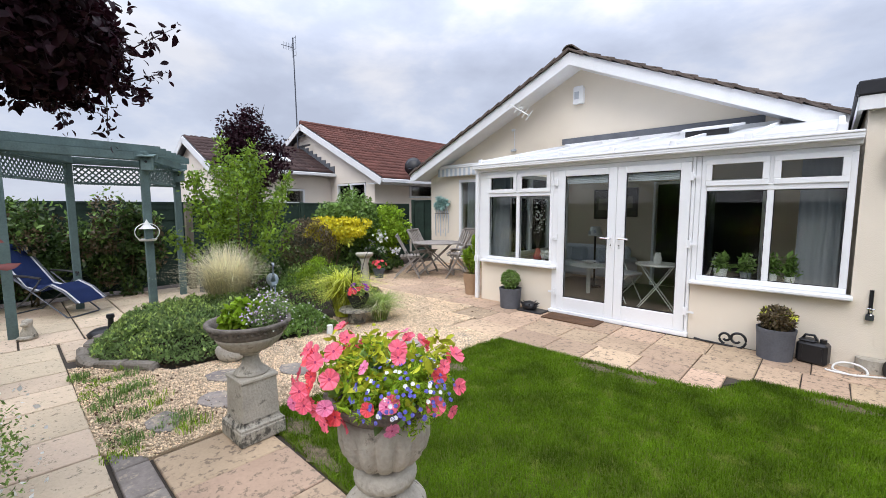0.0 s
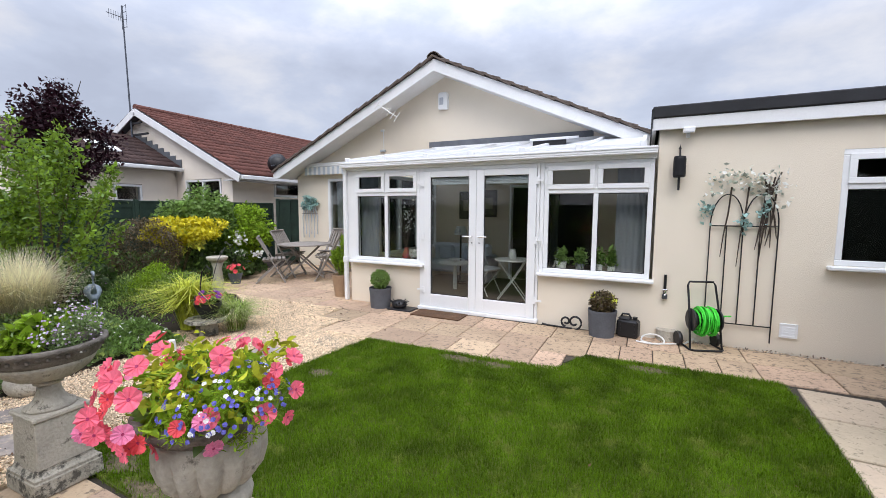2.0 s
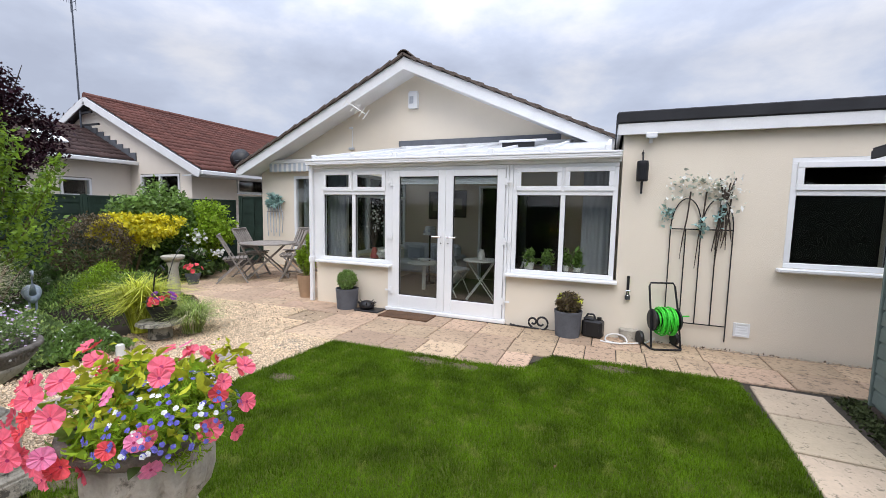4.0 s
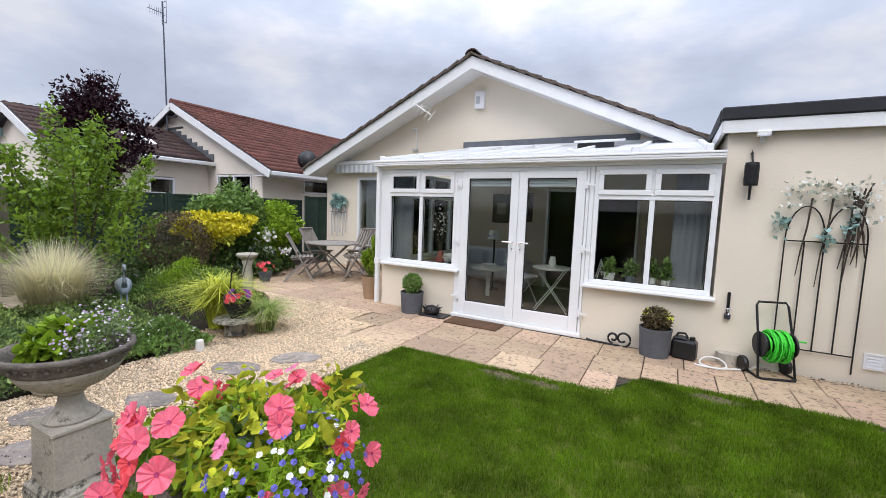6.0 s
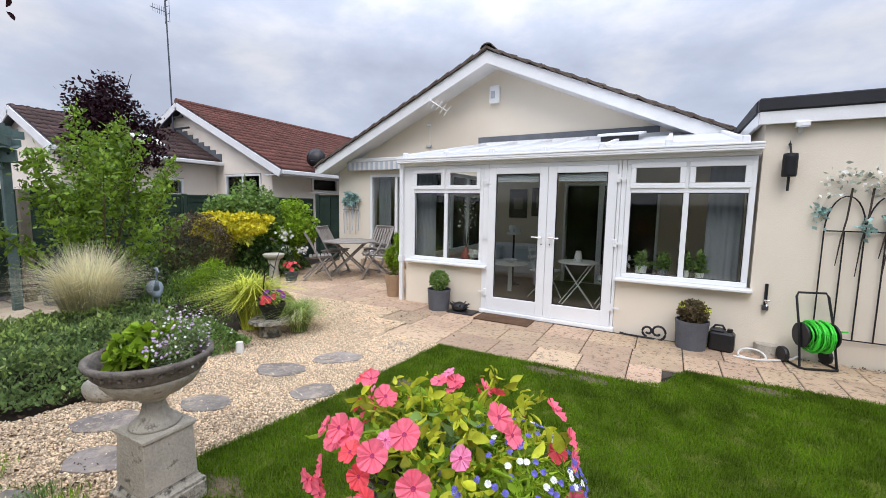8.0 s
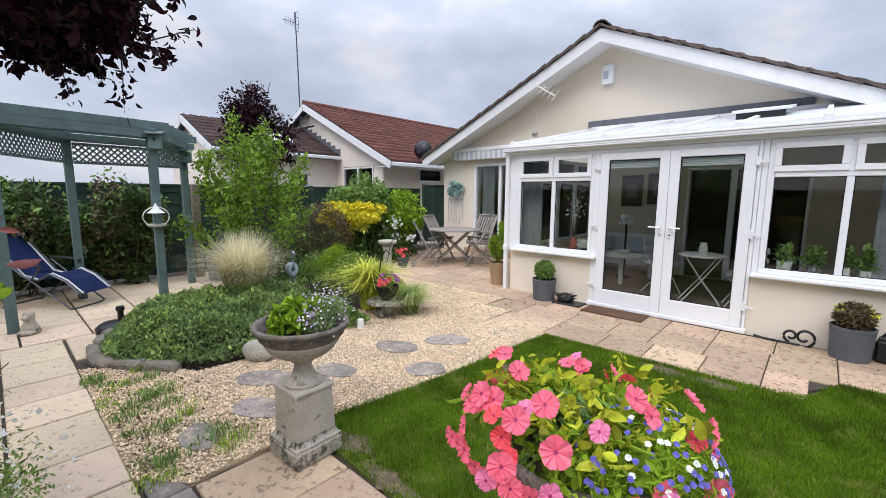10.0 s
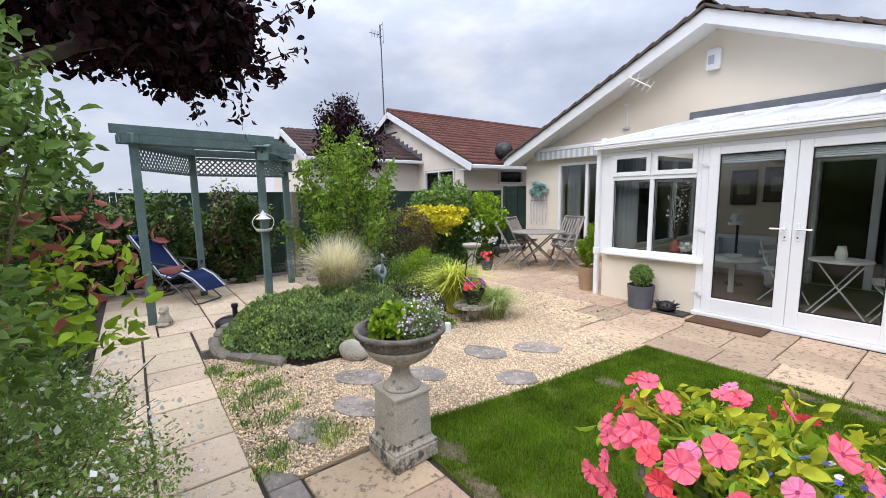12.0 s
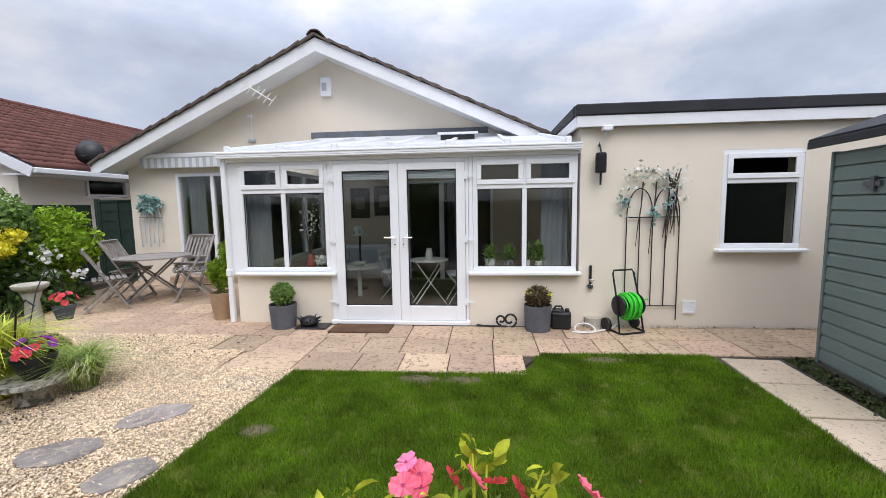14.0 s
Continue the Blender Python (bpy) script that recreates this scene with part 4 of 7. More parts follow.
# lower wing of the neighbouring bungalow, its ridge running towards the garden
GX, GZ, GEX, GEZ, GY0 = -14.3, 4.12, -11.75, 2.95, -1.3
ga = thing("garage_wing", "lower cream wing with weathered dark roof tiles", "house")
bm = boxes([(2 * GX + 12.1, GY0 + 0.25, -0.04, -12.1, GY0 + 0.5, 2.8), (-12.35, GY0 + 0.5, -0.04, -12.1, 1.2, 2.8), (-12.35, 2.0, -0.04, -12.1, NY + 0.3, 2.8), (-12.35, 1.2, -0.04, -12.1, 2.0, 1.75), (-12.35, 1.2, 2.32, -12.1, 2.0, 2.8)])
tri = [(2 * GX + 11.9, 2.8), (-11.9, 2.8), (GX, 4.0)]
fv = [bm.verts.new((x, GY0 + 0.25, z)) for x, z in tri]; bv = [bm.verts.new((x, GY0 + 0.5, z)) for x, z in tri]
bm.faces.new(fv); bm.faces.new(bv[::-1])
for i in range(3):
    bm.faces.new((fv[i], bv[i], bv[(i + 1) % 3], fv[(i + 1) % 3]))
part("wall", bm, RENDER_N, ga)
for sx in (-1, 1):
    ex = GX + sx * (GEX - GX)
    part("roof_deck", add_bar(bmesh.new(), (GX, (GY0 + NY) / 2, GZ - 0.03), (ex, (GY0 + NY) / 2, GEZ - 0.03), NY - GY0, 0.05), LEAD, ga)
    o = tiled_slope("roof_tiles", (GX, GZ), (ex, GEZ), GY0, NY + 0.28, TILE_DARK, course=0.34, tile=0.33, parent=ga)
    o["kind"] = "stuff"
    part("bargeboard", bar((GX, GY0 - 0.02, GZ - 0.14), (ex, GY0 - 0.02, GEZ - 0.14), 0.03, 0.22, bevel=0), PAINT, ga, "white bargeboard")
part("gutter", box(GEX - 0.02, GY0, GEZ - 0.16, GEX + 0.10, NY + 0.3, GEZ - 0.04, bevel=0.02), PAINT, ga, "white gutter")
for k in range(8):
    u = k / 8
    x, z = GX + (GEX - GX) * (u + 0.06), GZ + (GEZ - GZ) * (u + 0.06)
    part("step_flashing", box(x - 0.18, NY + 0.26, z - 0.1, x + 0.16, NY + 0.298, z + 0.17), LEAD, ga, "stepped lead flashing")
far_window(ga, -12.2, 1.22, 1.77, -12.07, 1.98, 2.3, "y")
part("rooflight", bar((GX + 1.2, 1.3, GZ - 0.50), (GX + 1.9, 1.3, GZ - 0.82), 0.7, 0.09), UPVC, ga, "white framed rooflight")

# ---------------- fences ----------------


def fence_run(x0, y0, x1, y1, h, panels):
    a, b = Vector((x0, y0, 0)), Vector((x1, y1, 0))
    d = b - a
    root = thing("garden_fence", "dark green stained overlap fence with horizontal slats", "fence", Matrix.Translation(a) @ pose(0, 0, 0, 0, 0, math.degrees(math.atan2(d.y, d.x))), group="garden fences")
    L = d.length / panels
    n = int(h / 0.115)
    for k in range(panels):
        s = k * L
        pan = part("panel", boxes([(s + xx - 0.02, -0.035, 0.02, s + xx + 0.02, -0.016, h - 0.04) for xx in (0.07, L * 0.5, L - 0.07)] + [(s + 0.045, -0.03, h - 0.038, s + L - 0.045, 0.03, h)]), FENCE, root)
        for i in range(n):
            z = 0.02 + i * (h - 0.06) / n
            yy = 0.012 * (i % 2) - 0.006
            part("slat", bar((s + 0.05, yy, z + 0.06), (s + L - 0.05, yy, z + 0.06), 0.012, 0.125, bevel=0), FENCE, pan)
        part("post", box(s - 0.04, -0.045, -0.04, s + 0.04, 0.045, h + 0.02, bevel=0.004), FENCE, root)


fence_run(-7.75, -8.0, -7.75, 3.3, 1.74, 6)
fence_run(-7.72, 3.42, -6.68, 3.42, 1.85, 1)
fence_run(-7.75, -8.6, 9.0, -8.6, 1.75, 9)
fence_run(9.0, -8.5, 9.0, 3.6, 1.75, 6)
gp = thing("fence_post", "grey brown timber post standing by the fence", "post", pose(-7.05, -3.25, -0.04))
part("post", box(-0.06, -0.06, 0, 0.06, 0.06, 1.76, bevel=0.008), BROWN_WOOD, gp)

# ---------------- stone urns ----------------
def pedestal(x, y, h, label):
    r = thing("pedestal", label, "pedestal", pose(x, y, 0, 0, 0, 2), group="stone pedestals")
    r.scale = (0.94, 0.94, 1.0)
    part("plinth", box(-0.17, -0.17, 0.0, 0.17, 0.17, 0.10, bevel=0.008), STONE_P, r, "dark mottled plinth")
    part("moulding", lathe4([(0.165, 0.10), (0.165, 0.115), (0.15, 0.125), (0.14, 0.14), (0.14, 0.15)]), STONE_P, r)
    bm = bmesh.new()
    lo = [bm.verts.new((sx * 0.138, sy * 0.138, 0.15)) for sx, sy in ((-1, -1), (1, -1), (1, 1), (-1, 1))]
    hi = [bm.verts.new((sx * 0.130, sy * 0.130, h - 0.03)) for sx, sy in ((-1, -1), (1, -1), (1, 1), (-1, 1))]
    bm.faces.new(lo); bm.faces.new(hi)
    for i in range(4):
        bm.faces.new((lo[i], lo[(i + 1) % 4], hi[(i + 1) % 4], hi[i]))
    bmesh.ops.bevel(bm, geom=list(bm.edges), offset=0.005, segments=1, affect="EDGES")
    part("shaft", bm, STONE, r)
    part("cap", box(-0.142, -0.142, h - 0.03, 0.142, 0.142, h, bevel=0.008), STONE, r)
    return r


def lathe4(profile):
    bm = bmesh.new()
    rings = [[bm.verts.new((sx * a, sy * a, z)) for sx, sy in ((-1, -1), (1, -1), (1, 1), (-1, 1))] for a, z in profile]
    bm.faces.new(rings[0]); bm.faces.new(rings[-1])
    for p, q in zip(rings, rings[1:]):
        for i in range(4):
            bm.faces.new((p[i], p[(i + 1) % 4], q[(i + 1) % 4], q[i]))
    return bm


U1, U2 = (-0.695, -4.645), (1.165, -4.93)
pedestal(*U1, 0.45, "square weathered stone pedestal with mossy dark plinth")
pedestal(*U2, 0.56, "square weathered stone pedestal on the slabs")

u = thing("garden_urn", "shallow weathered stone urn with a dark lichened rim", "urn", pose(*U1, 0.45))
u.scale = (1.14, 1.14, 1.22)
part("foot", lathe([(0.0, 0.0), (0.10, 0.0), (0.10, 0.012), (0.085, 0.02), (0.062, 0.045), (0.048, 0.08), (0.043, 0.115), (0.0, 0.115)], 48, 14, 0.12, (0.02, 0.115)), STONE, u, smooth=True)
part("collar", lathe([(0.0, 0.112), (0.058, 0.114), (0.062, 0.125), (0.056, 0.136), (0.0, 0.137)], 32), STONE, u, smooth=True)
part("bowl", lathe([(0.0, 0.134), (0.06, 0.136), (0.12, 0.15), (0.165, 0.18), (0.19, 0.215), (0.198, 0.235), (0.18, 0.235), (0.12, 0.20), (0.0, 0.19)], 96, 24, 0.10, (0.136, 0.215)), STONE, u, smooth=True)
part("rim", lathe([(0.17, 0.23), (0.196, 0.232), (0.215, 0.25), (0.222, 0.28), (0.246, 0.296), (0.245, 0.312), (0.226, 0.314), (0.215, 0.30), (0.19, 0.25), (0.17, 0.235)], 64), STONE_D, u, "dark lichen-covered rim", smooth=True)
for k in range(40):
    a = 2 * math.pi * k / 40
    o = part("rim_bead", lathe([(0.0, -0.009), (0.009, -0.005), (0.009, 0.005), (0.0, 0.009)], 8), STONE_D, u)
    o.matrix_basis = pose(0.222 * math.cos(a), 0.222 * math.sin(a), 0.272 + 0.008 * (k % 2))
part("soil", lathe([(0.0, 0.268), (0.12, 0.27), (0.208, 0.262), (0.0, 0.24)], 24), SOIL, u)

u = thing("garden_urn", "deep lobed stone urn with a dark lichened rim", "urn", pose(*U2, 0.56))
part("foot", lathe([(0.0, 0.0), (0.15, 0.0), (0.152, 0.03), (0.13, 0.05), (0.10, 0.075), (0.085, 0.10), (0.0, 0.10)], 64, 20, 0.06, (0.05, 0.10)), STONE, u, smooth=True)
part("ring", lathe([(0.0, 0.098), (0.085, 0.10), (0.112, 0.115), (0.118, 0.14), (0.110, 0.165), (0.085, 0.178), (0.0, 0.18)], 64, 40, 0.05, (0.10, 0.178)), STONE, u, "fluted stone ring", smooth=True)
part("bowl", lathe([(0.0, 0.176), (0.07, 0.178), (0.125, 0.20), (0.155, 0.235), (0.168, 0.28), (0.168, 0.32), (0.160, 0.355), (0.156, 0.37), (0.14, 0.37), (0.10, 0.33), (0.0, 0.32)], 112, 14, 0.16, (0.178, 0.325)), STONE, u, smooth=True)
part("rim", lathe([(0.13, 0.368), (0.158, 0.37), (0.175, 0.39), (0.205, 0.405), (0.215, 0.425), (0.21, 0.44), (0.19, 0.442), (0.17, 0.42), (0.14, 0.385)], 64), STONE_D, u, "dark lichen-covered rim", smooth=True)
part("soil", lathe([(0.0, 0.41), (0.10, 0.415), (0.178, 0.40), (0.0, 0.38)], 24), SOIL, u)
u.scale = (0.94, 0.94, 1.0)

# ---------------- pots by the wall ----------------


def planter(x, y, r, h, label, material=GREY_POT, taper=0.9, name="planter"):
    p = thing(name, label, "plant pot", pose(x, y, 0))
    part("pot", lathe([(0.0, 0.0), (r * taper, 0.0), (r * taper, 0.01), (r, h - 0.04), (r * 1.02, h - 0.035), (r * 1.03, h), (r * 0.95, h), (r * 0.92, h - 0.05), (0.0, h - 0.05)], 40), material, p, smooth=False)
    part("soil", lathe([(0.0, h - 0.03), (r * 0.93, h - 0.035), (0.0, h - 0.06)], 20), SOIL, p)
    return p


planter(-1.475, -0.22, 0.175, 0.32, "round grey fibre planter against the conservatory wall")
planter(1.895, -0.21, 0.17, 0.33, "round grey fibre planter against the conservatory wall")
planter(-2.59, 0.15, 0.16, 0.40, "tall tan glazed pot beside the conservatory corner", TERRA, 0.7)
planter(-6.55, -3.05, 0.24, 0.42, "galvanised round tub beside the fence", GALV, 0.85, "tub")


def bush(name, c, r, n, size, material, label, category="shrub", clumps=14, shell=0.55, seed=1, low=None, stems=None, slim=0.55, extra=(), base=None, fine=False):
    """A shrub: stems from its foot and a crown of many leaves in clumps, with any flowers or second foliage as parts."""
    base = base or (c[0], c[1], max(0.0, c[2] - r[2]))
    root = thing(name, label, category, pose(*base))
    o = np.array(base)
    pts = cloud(n, c, r, shell, clumps, seed, low)
    leaves("crown", pts - o, size, material, root, slim=slim, fine=fine)
    g = np.random.default_rng(seed)
    for k in range(stems if stems is not None else 5):
        t = pts[g.integers(0, len(pts))] - o
        b = Vector((g.normal() * 0.04, g.normal() * 0.04, -0.03))
        m = Vector(t) * 0.5 + Vector((0, 0, 0.08))
        part("stem", tube([b, m * 0.5, m, Vector(t)], [0.012, 0.01, 0.008, 0.004], 5), STEM, root)
    for nm, cc, rr, nn, ss, mm, sl in extra:
        leaves(nm, cloud(nn, cc, rr, 0.7, 10, seed + 3) - o, ss, mm, root, slim=sl, fine=fine)
    return root


bush("topiary_ball", (-1.475, -0.22, 0.455), (0.15, 0.15, 0.15), 2600, 0.03, G_MID, "clipped round green box ball in a grey planter", "topiary", clumps=0, shell=0.75, base=(-1.475, -0.22, 0.28), stems=3)
bush("topiary_ball", (1.895, -0.21, 0.43), (0.155, 0.155, 0.13), 2400, 0.034, BRONZE, "clipped browning box ball in a grey planter", "topiary", clumps=0, shell=0.7, base=(1.895, -0.21, 0.29), stems=3,
     extra=(("young_leaves", (1.895, -0.21, 0.45), (0.16, 0.16, 0.12), 500, 0.035, G_LIME, 0.6),))
bush("dwarf_conifer", (-2.59, 0.15, 0.76), (0.17, 0.17, 0.44), 5200, 0.045, G_LIGHT, "upright golden-green conifer in a tan pot", "conifer", clumps=18, shell=0.5, base=(-2.59, 0.15, 0.35), slim=0.3)

mt = thing("doormat", "brown coir doormat on the patio slabs", "doormat", pose(-0.385, -0.275, 0.001))
part("mat", box(-0.40, -0.18, 0.0, 0.40, 0.18, 0.018, bevel=0.006), COIR, mt)
bs = thing("boot_scraper", "black cast hedgehog boot scraper on the slabs", "boot scraper", pose(-1.09, -0.21, 0))
bs.scale = (1.5, 1.3, 1.1)
part("base", box(-0.13, -0.10, 0.0, 0.16, 0.10, 0.022, bevel=0.008), BLACK_PLA, bs)
part("body", lathe([(0.0, 0.0), (0.075, 0.012), (0.085, 0.05), (0.06, 0.10), (0.02, 0.12), (0.0, 0.12)], 16), BLACK_PLA, bs, smooth=True).location = (-0.02, 0, 0.02)
for k in range(14):
    a = k * 2.4
    part("bristle", rod((-0.02 + 0.06 * math.cos(a), 0.06 * math.sin(a), 0.06 + 0.003 * k), (-0.02 + 0.11 * math.cos(a), 0.10 * math.sin(a), 0.09 + 0.004 * k), 0.012, 0.004, 5), BLACK_PLA, bs)
cn = thing("jerry_can", "black plastic jerry can beside the planter", "jerry can", pose(2.20, -0.13, 0, 0, 0, -12))
part("body", box(-0.125, -0.08, 0.0, 0.125, 0.08, 0.225, bevel=0.025), BLACK_PLA, cn)
part("shoulder", box(-0.115, -0.07, 0.221, 0.03, 0.07, 0.25, bevel=0.015), BLACK_PLA, cn)
part("handle", tube([(-0.09, 0, 0.245), (-0.07, 0, 0.285), (0.0, 0, 0.29), (0.03, 0, 0.24)], 0.013), BLACK_PLA, cn)
part("cap", rod((0.075, 0, 0.22), (0.075, 0, 0.262), 0.028, seg=16), BLACK_PLA, cn)
part("rib", boxes([(-0.09, -0.084, 0.05, -0.07, -0.078, 0.18), (0.07, -0.084, 0.05, 0.09, -0.078, 0.18)]), BLACK_PLA, cn)
sc = thing("iron_scroll", "rusty black iron scroll ornament leaning by the wall", "ornament", pose(1.50, -0.12, 0))
for s, x in ((1, 0.05), (-0.7, -0.06)):
    pts = [(x + s * 0.085 * math.cos(t) * (1 - t / 9), 0.0, 0.10 + abs(s) * 0.088 * math.sin(t) * (1 - t / 9)) for t in np.linspace(-1.5, 5.6, 20)]
    part("scroll", tube(pts, 0.014, 6), BLACK_MET, sc)
part("tail", tube([(0.02, 0, 0.012), (-0.15, -0.02, 0.02), (-0.3, 0.01, 0.015), (-0.38, 0.0, 0.03)], 0.012, 6), BLACK_MET, sc)

# garden hose and reel
rl = thing("hose_reel", "black hose reel wound with bright green hose", "hose reel", pose(2.98, -0.22, 0, 0, 0, 20))
part("frame", tube([(-0.17, -0.10, 0.015), (-0.16, -0.02, 0.4), (-0.15, 0.08, 0.72), (-0.13, 0.09, 0.76), (0.13, 0.09, 0.76), (0.15, 0.08, 0.72), (0.16, -0.02, 0.4), (0.17, -0.10, 0.015)], 0.012), BLACK_MET, rl)
part("foot_bar", tube([(-0.17, 0.14, 0.015), (-0.18, -0.10, 0.015), (-0.15, -0.14, 0.015), (0.15, -0.14, 0.015), (0.18, -0.10, 0.015), (0.17, 0.14, 0.015)], 0.012), BLACK_MET, rl)
for s in (-1, 1):
    d = part("drum_side", lathe([(0.05, 0.0), (0.125, 0.0), (0.13, 0.009), (0.125, 0.018), (0.05, 0.018)], 28), BLACK_PLA, rl)
    d.matrix_basis = pose(s * 0.14 - 0.012, -0.03, 0.34, 0, 90, 0)
part("drum_core", rod((-0.14, -0.03, 0.34), (0.14, -0.03, 0.34), 0.085, seg=20), BLACK_PLA, rl)
g = np.random.default_rng(51)
for j, n_turns in enumerate((12, 11, 8)):
    pts = []
    ph = g.uniform(0, 6.28, 4)
    for q in range(n_turns * 14 + 1):
        a = 2 * math.pi * q / 14
        u = q / (n_turns * 14)
        x = (-0.118 + 0.236 * u) * (1 if j % 2 else -1) * (0.95 - 0.08 * j) + 0.010 * math.sin(a * 0.37 + ph[0]) + 0.007 * math.sin(a + ph[1] + q * 0.02)
        r = 0.098 + 0.024 * j + 0.009 * math.sin(a * 0.23 + ph[2]) + 0.004 * math.sin(a * 0.61 + ph[3])
        pts.append((x, -0.03 + r * math.cos(a), 0.34 + r * math.sin(a) - (0.012 * j if math.sin(a) < 0 else 0)))
    part("hose_layer", tube(pts, 0.0085, 6), HOSE, rl, smooth=True)
part("crank", tube([(0.16, -0.03, 0.34), (0.20, -0.03, 0.34), (0.205, -0.03, 0.39), (0.28, -0.03, 0.39)], 0.010), HOSE, rl)
for x in (-0.24, 0.17):
    part("wheel", lathe([(0.0, 0), (0.08, 0), (0.085, 0.02), (0.08, 0.04), (0.0, 0.04)], 20), BLACK_PLA, rl).matrix_basis = pose(x, 0.09, 0.086, 0, 90, 0)
hs = thing("garden_hose", "cream hose trailing over the slabs to the wall", "hose", pose(2.45, -0.2, 0))
part("hose", tube([(0.3 * math.cos(a) * 0.5 + 0.1 * a / 6, 0.10 * math.sin(a) - 0.05, 0.014 + (0.06 * max(0, math.sin(a)))) for a in np.linspace(-2.4, 4.6, 26)] + [(0.36, 0.02, 0.014), (0.46, 0.05, 0.08)], 0.010, 6), WHITE_OBJ, hs)
gb = thing("drain_cover", "half-round grey drain surround against the wall", "drain", pose(2.62, -0.05, 0))
part("surround", lathe([(0.09, 0.0), (0.11, 0.0), (0.11, 0.13), (0.09, 0.13)], 24), STONE, gb)

# wall fittings of the extension
tp = thing("outside_tap", "dark garden tap on a wall plate", "tap", pose(2.585, -0.002, 0))
part("pipe", rod((0, -0.02, 0.52), (0, -0.02, 0.80), 0.016), BLACK_MET, tp)
part("body", box(-0.03, -0.05, 0.50, 0.03, -0.002, 0.56, bevel=0.008), TUBE, tp)
part("head", tube([(0.0, -0.04, 0.6), (0.0, -0.09, 0.6), (0.0, -0.09, 0.56)], 0.011), CHROME, tp)
part("cross_handle", box(-0.03, -0.10, 0.615, 0.03, -0.08, 0.63, bevel=0.004), CHROME, tp)
fl = thing("security_light", "small white floodlight under the fascia", "light fitting", pose(2.735, -0.002, 2.48))
part("housing", box(-0.06, -0.12, 0.0, 0.06, -0.02, 0.06, bevel=0.01), UPVC, fl)
part("bracket", box(-0.02, -0.03, -0.05, 0.02, 0.0, 0.05, bevel=0.004), UPVC, fl)
part("lens", box(-0.045, -0.125, -0.006, 0.045, -0.04, -0.001), CHROME, fl)
ln = thing("wall_bell", "black iron bell on a wall bracket", "wall ornament", pose(2.66, -0.004, 1.82))
part("bracket", tube([(0, -0.005, 0.50), (0.0, -0.05, 0.47), (0, -0.10, 0.40), (0, -0.10, 0.36)], 0.010), BLACK_MET, ln)
part("finial", lathe([(0.0, 0.0), (0.018, 0.01), (0.006, 0.03), (0.0, 0.06)], 10), BLACK_MET, ln).location = (0, -0.02, 0.48)
part("drum", lathe([(0.0, 0.0), (0.06, 0.0), (0.066, 0.02), (0.066, 0.21), (0.06, 0.24), (0.0, 0.25)], 20), BLACK_MET, ln, smooth=False).location = (0, -0.10, 0.15)
part("chain", rod((0, -0.10, 0.0), (0, -0.10, 0.16), 0.012, 0.014), BLACK_MET, ln)
vt = thing("wall_vent", "small white louvred wall vent", "vent", pose(3.81, -0.002, 0.18))
part("frame", boxes([(-0.08, -0.02, 0.0, 0.08, 0.0, 0.02), (-0.08, -0.02, 0.14, 0.08, 0.0, 0.16), (-0.08, -0.02, 0.02, -0.06, 0.0, 0.14), (0.06, -0.02, 0.02, 0.08, 0.0, 0.14)]), UPVC, vt)
for k in range(4):
    part("louvre", bar((-0.06, -0.012, 0.035 + k * 0.03), (0.06, -0.012, 0.035 + k * 0.03), 0.004, 0.03, up=(0, 0.5, 1), bevel=0), UPVC, vt)

tr = thing("wall_trellis", "thin black iron trellis with arched hoops against the wall", "trellis", pose(0, -0.03, 0))
XS = [3.01, 3.17, 3.325, 3.485, 3.645]
for i, x in enumerate(XS):
    part("upright", rod((x, 0, 0.10 if i in (0, 4) else 0.28), (x, 0, 1.41), 0.007, seg=6), BLACK_MET, tr)
for z in (0.28, 1.41):
    part("crossbar", rod((3.01, 0, z), (3.645, 0, z), 0.007, seg=6), BLACK_MET, tr)
for c0, w in ((3.168, 0.158), (3.487, 0.158)):
    part("hoop", tube([(c0 + w * math.cos(a), 0, 1.41 + 0.36 * math.sin(a)) for a in np.linspace(0, math.pi, 14)], 0.007), BLACK_MET, tr)
for k in range(0, 7, 2):
    x = 3.50 + 0.016 * k
    part("dried_pod", tube([(x + 0.03 * (k - 3) / 3, -0.03, 2.0 - 0.05 * (k % 3)), (3.535, -0.035, 1.72), (x, -0.03, 1.5), (x - 0.03 + 0.01 * k, -0.03, 1.18 + 0.05 * (k % 4))], [0.008, 0.014, 0.011, 0.004], 5), BARK, tr)
for x, z in ((3.14, 1.05), (3.30, 0.95), (3.46, 1.15), (3.5, 0.98), (3.55, 1.2)):
    part("bare_twig", tube([(x + 0.05, -0.02, 1.85), (x + 0.03, -0.03, 1.55), (x, -0.02, 1.3), (x - 0.02, -0.02, z)], [0.010, 0.009, 0.007, 0.004], 5), BARK, tr)
TEAL = mat("teal_fabric_leaf", (0.30, 0.46, 0.43), 0.7, 0.2, 6, 0, 20, isl=0.4, trans=0.2)
PALEG = mat("sage_fabric_leaf", (0.42, 0.46, 0.38), 0.7, 0.2, 6, 0, 20, isl=0.3, trans=0.2)
ga1 = thing("flower_garland", "faded white and teal silk flower garland on the trellis", "garland", pose(3.3, -0.05, 1.5))
c1 = np.concatenate([np.array([[-0.30 + 0.62 * u0, -0.02, 0.10 + 0.38 * math.sin(math.pi * (0.15 + 0.8 * u0)) + 0.05 * math.sin(9 * u0)] for u0 in RNG.uniform(0, 1, 150)]) + RNG.normal(size=(150, 3)) * (0.05, 0.03, 0.06)])
leaves("white_blossom", c1[:60], 0.042, P_WHITE, ga1, slim=0.9)
leaves("sage_leaves", c1 + RNG.normal(size=(150, 3)) * 0.03, 0.048, PALEG, ga1, slim=0.6)
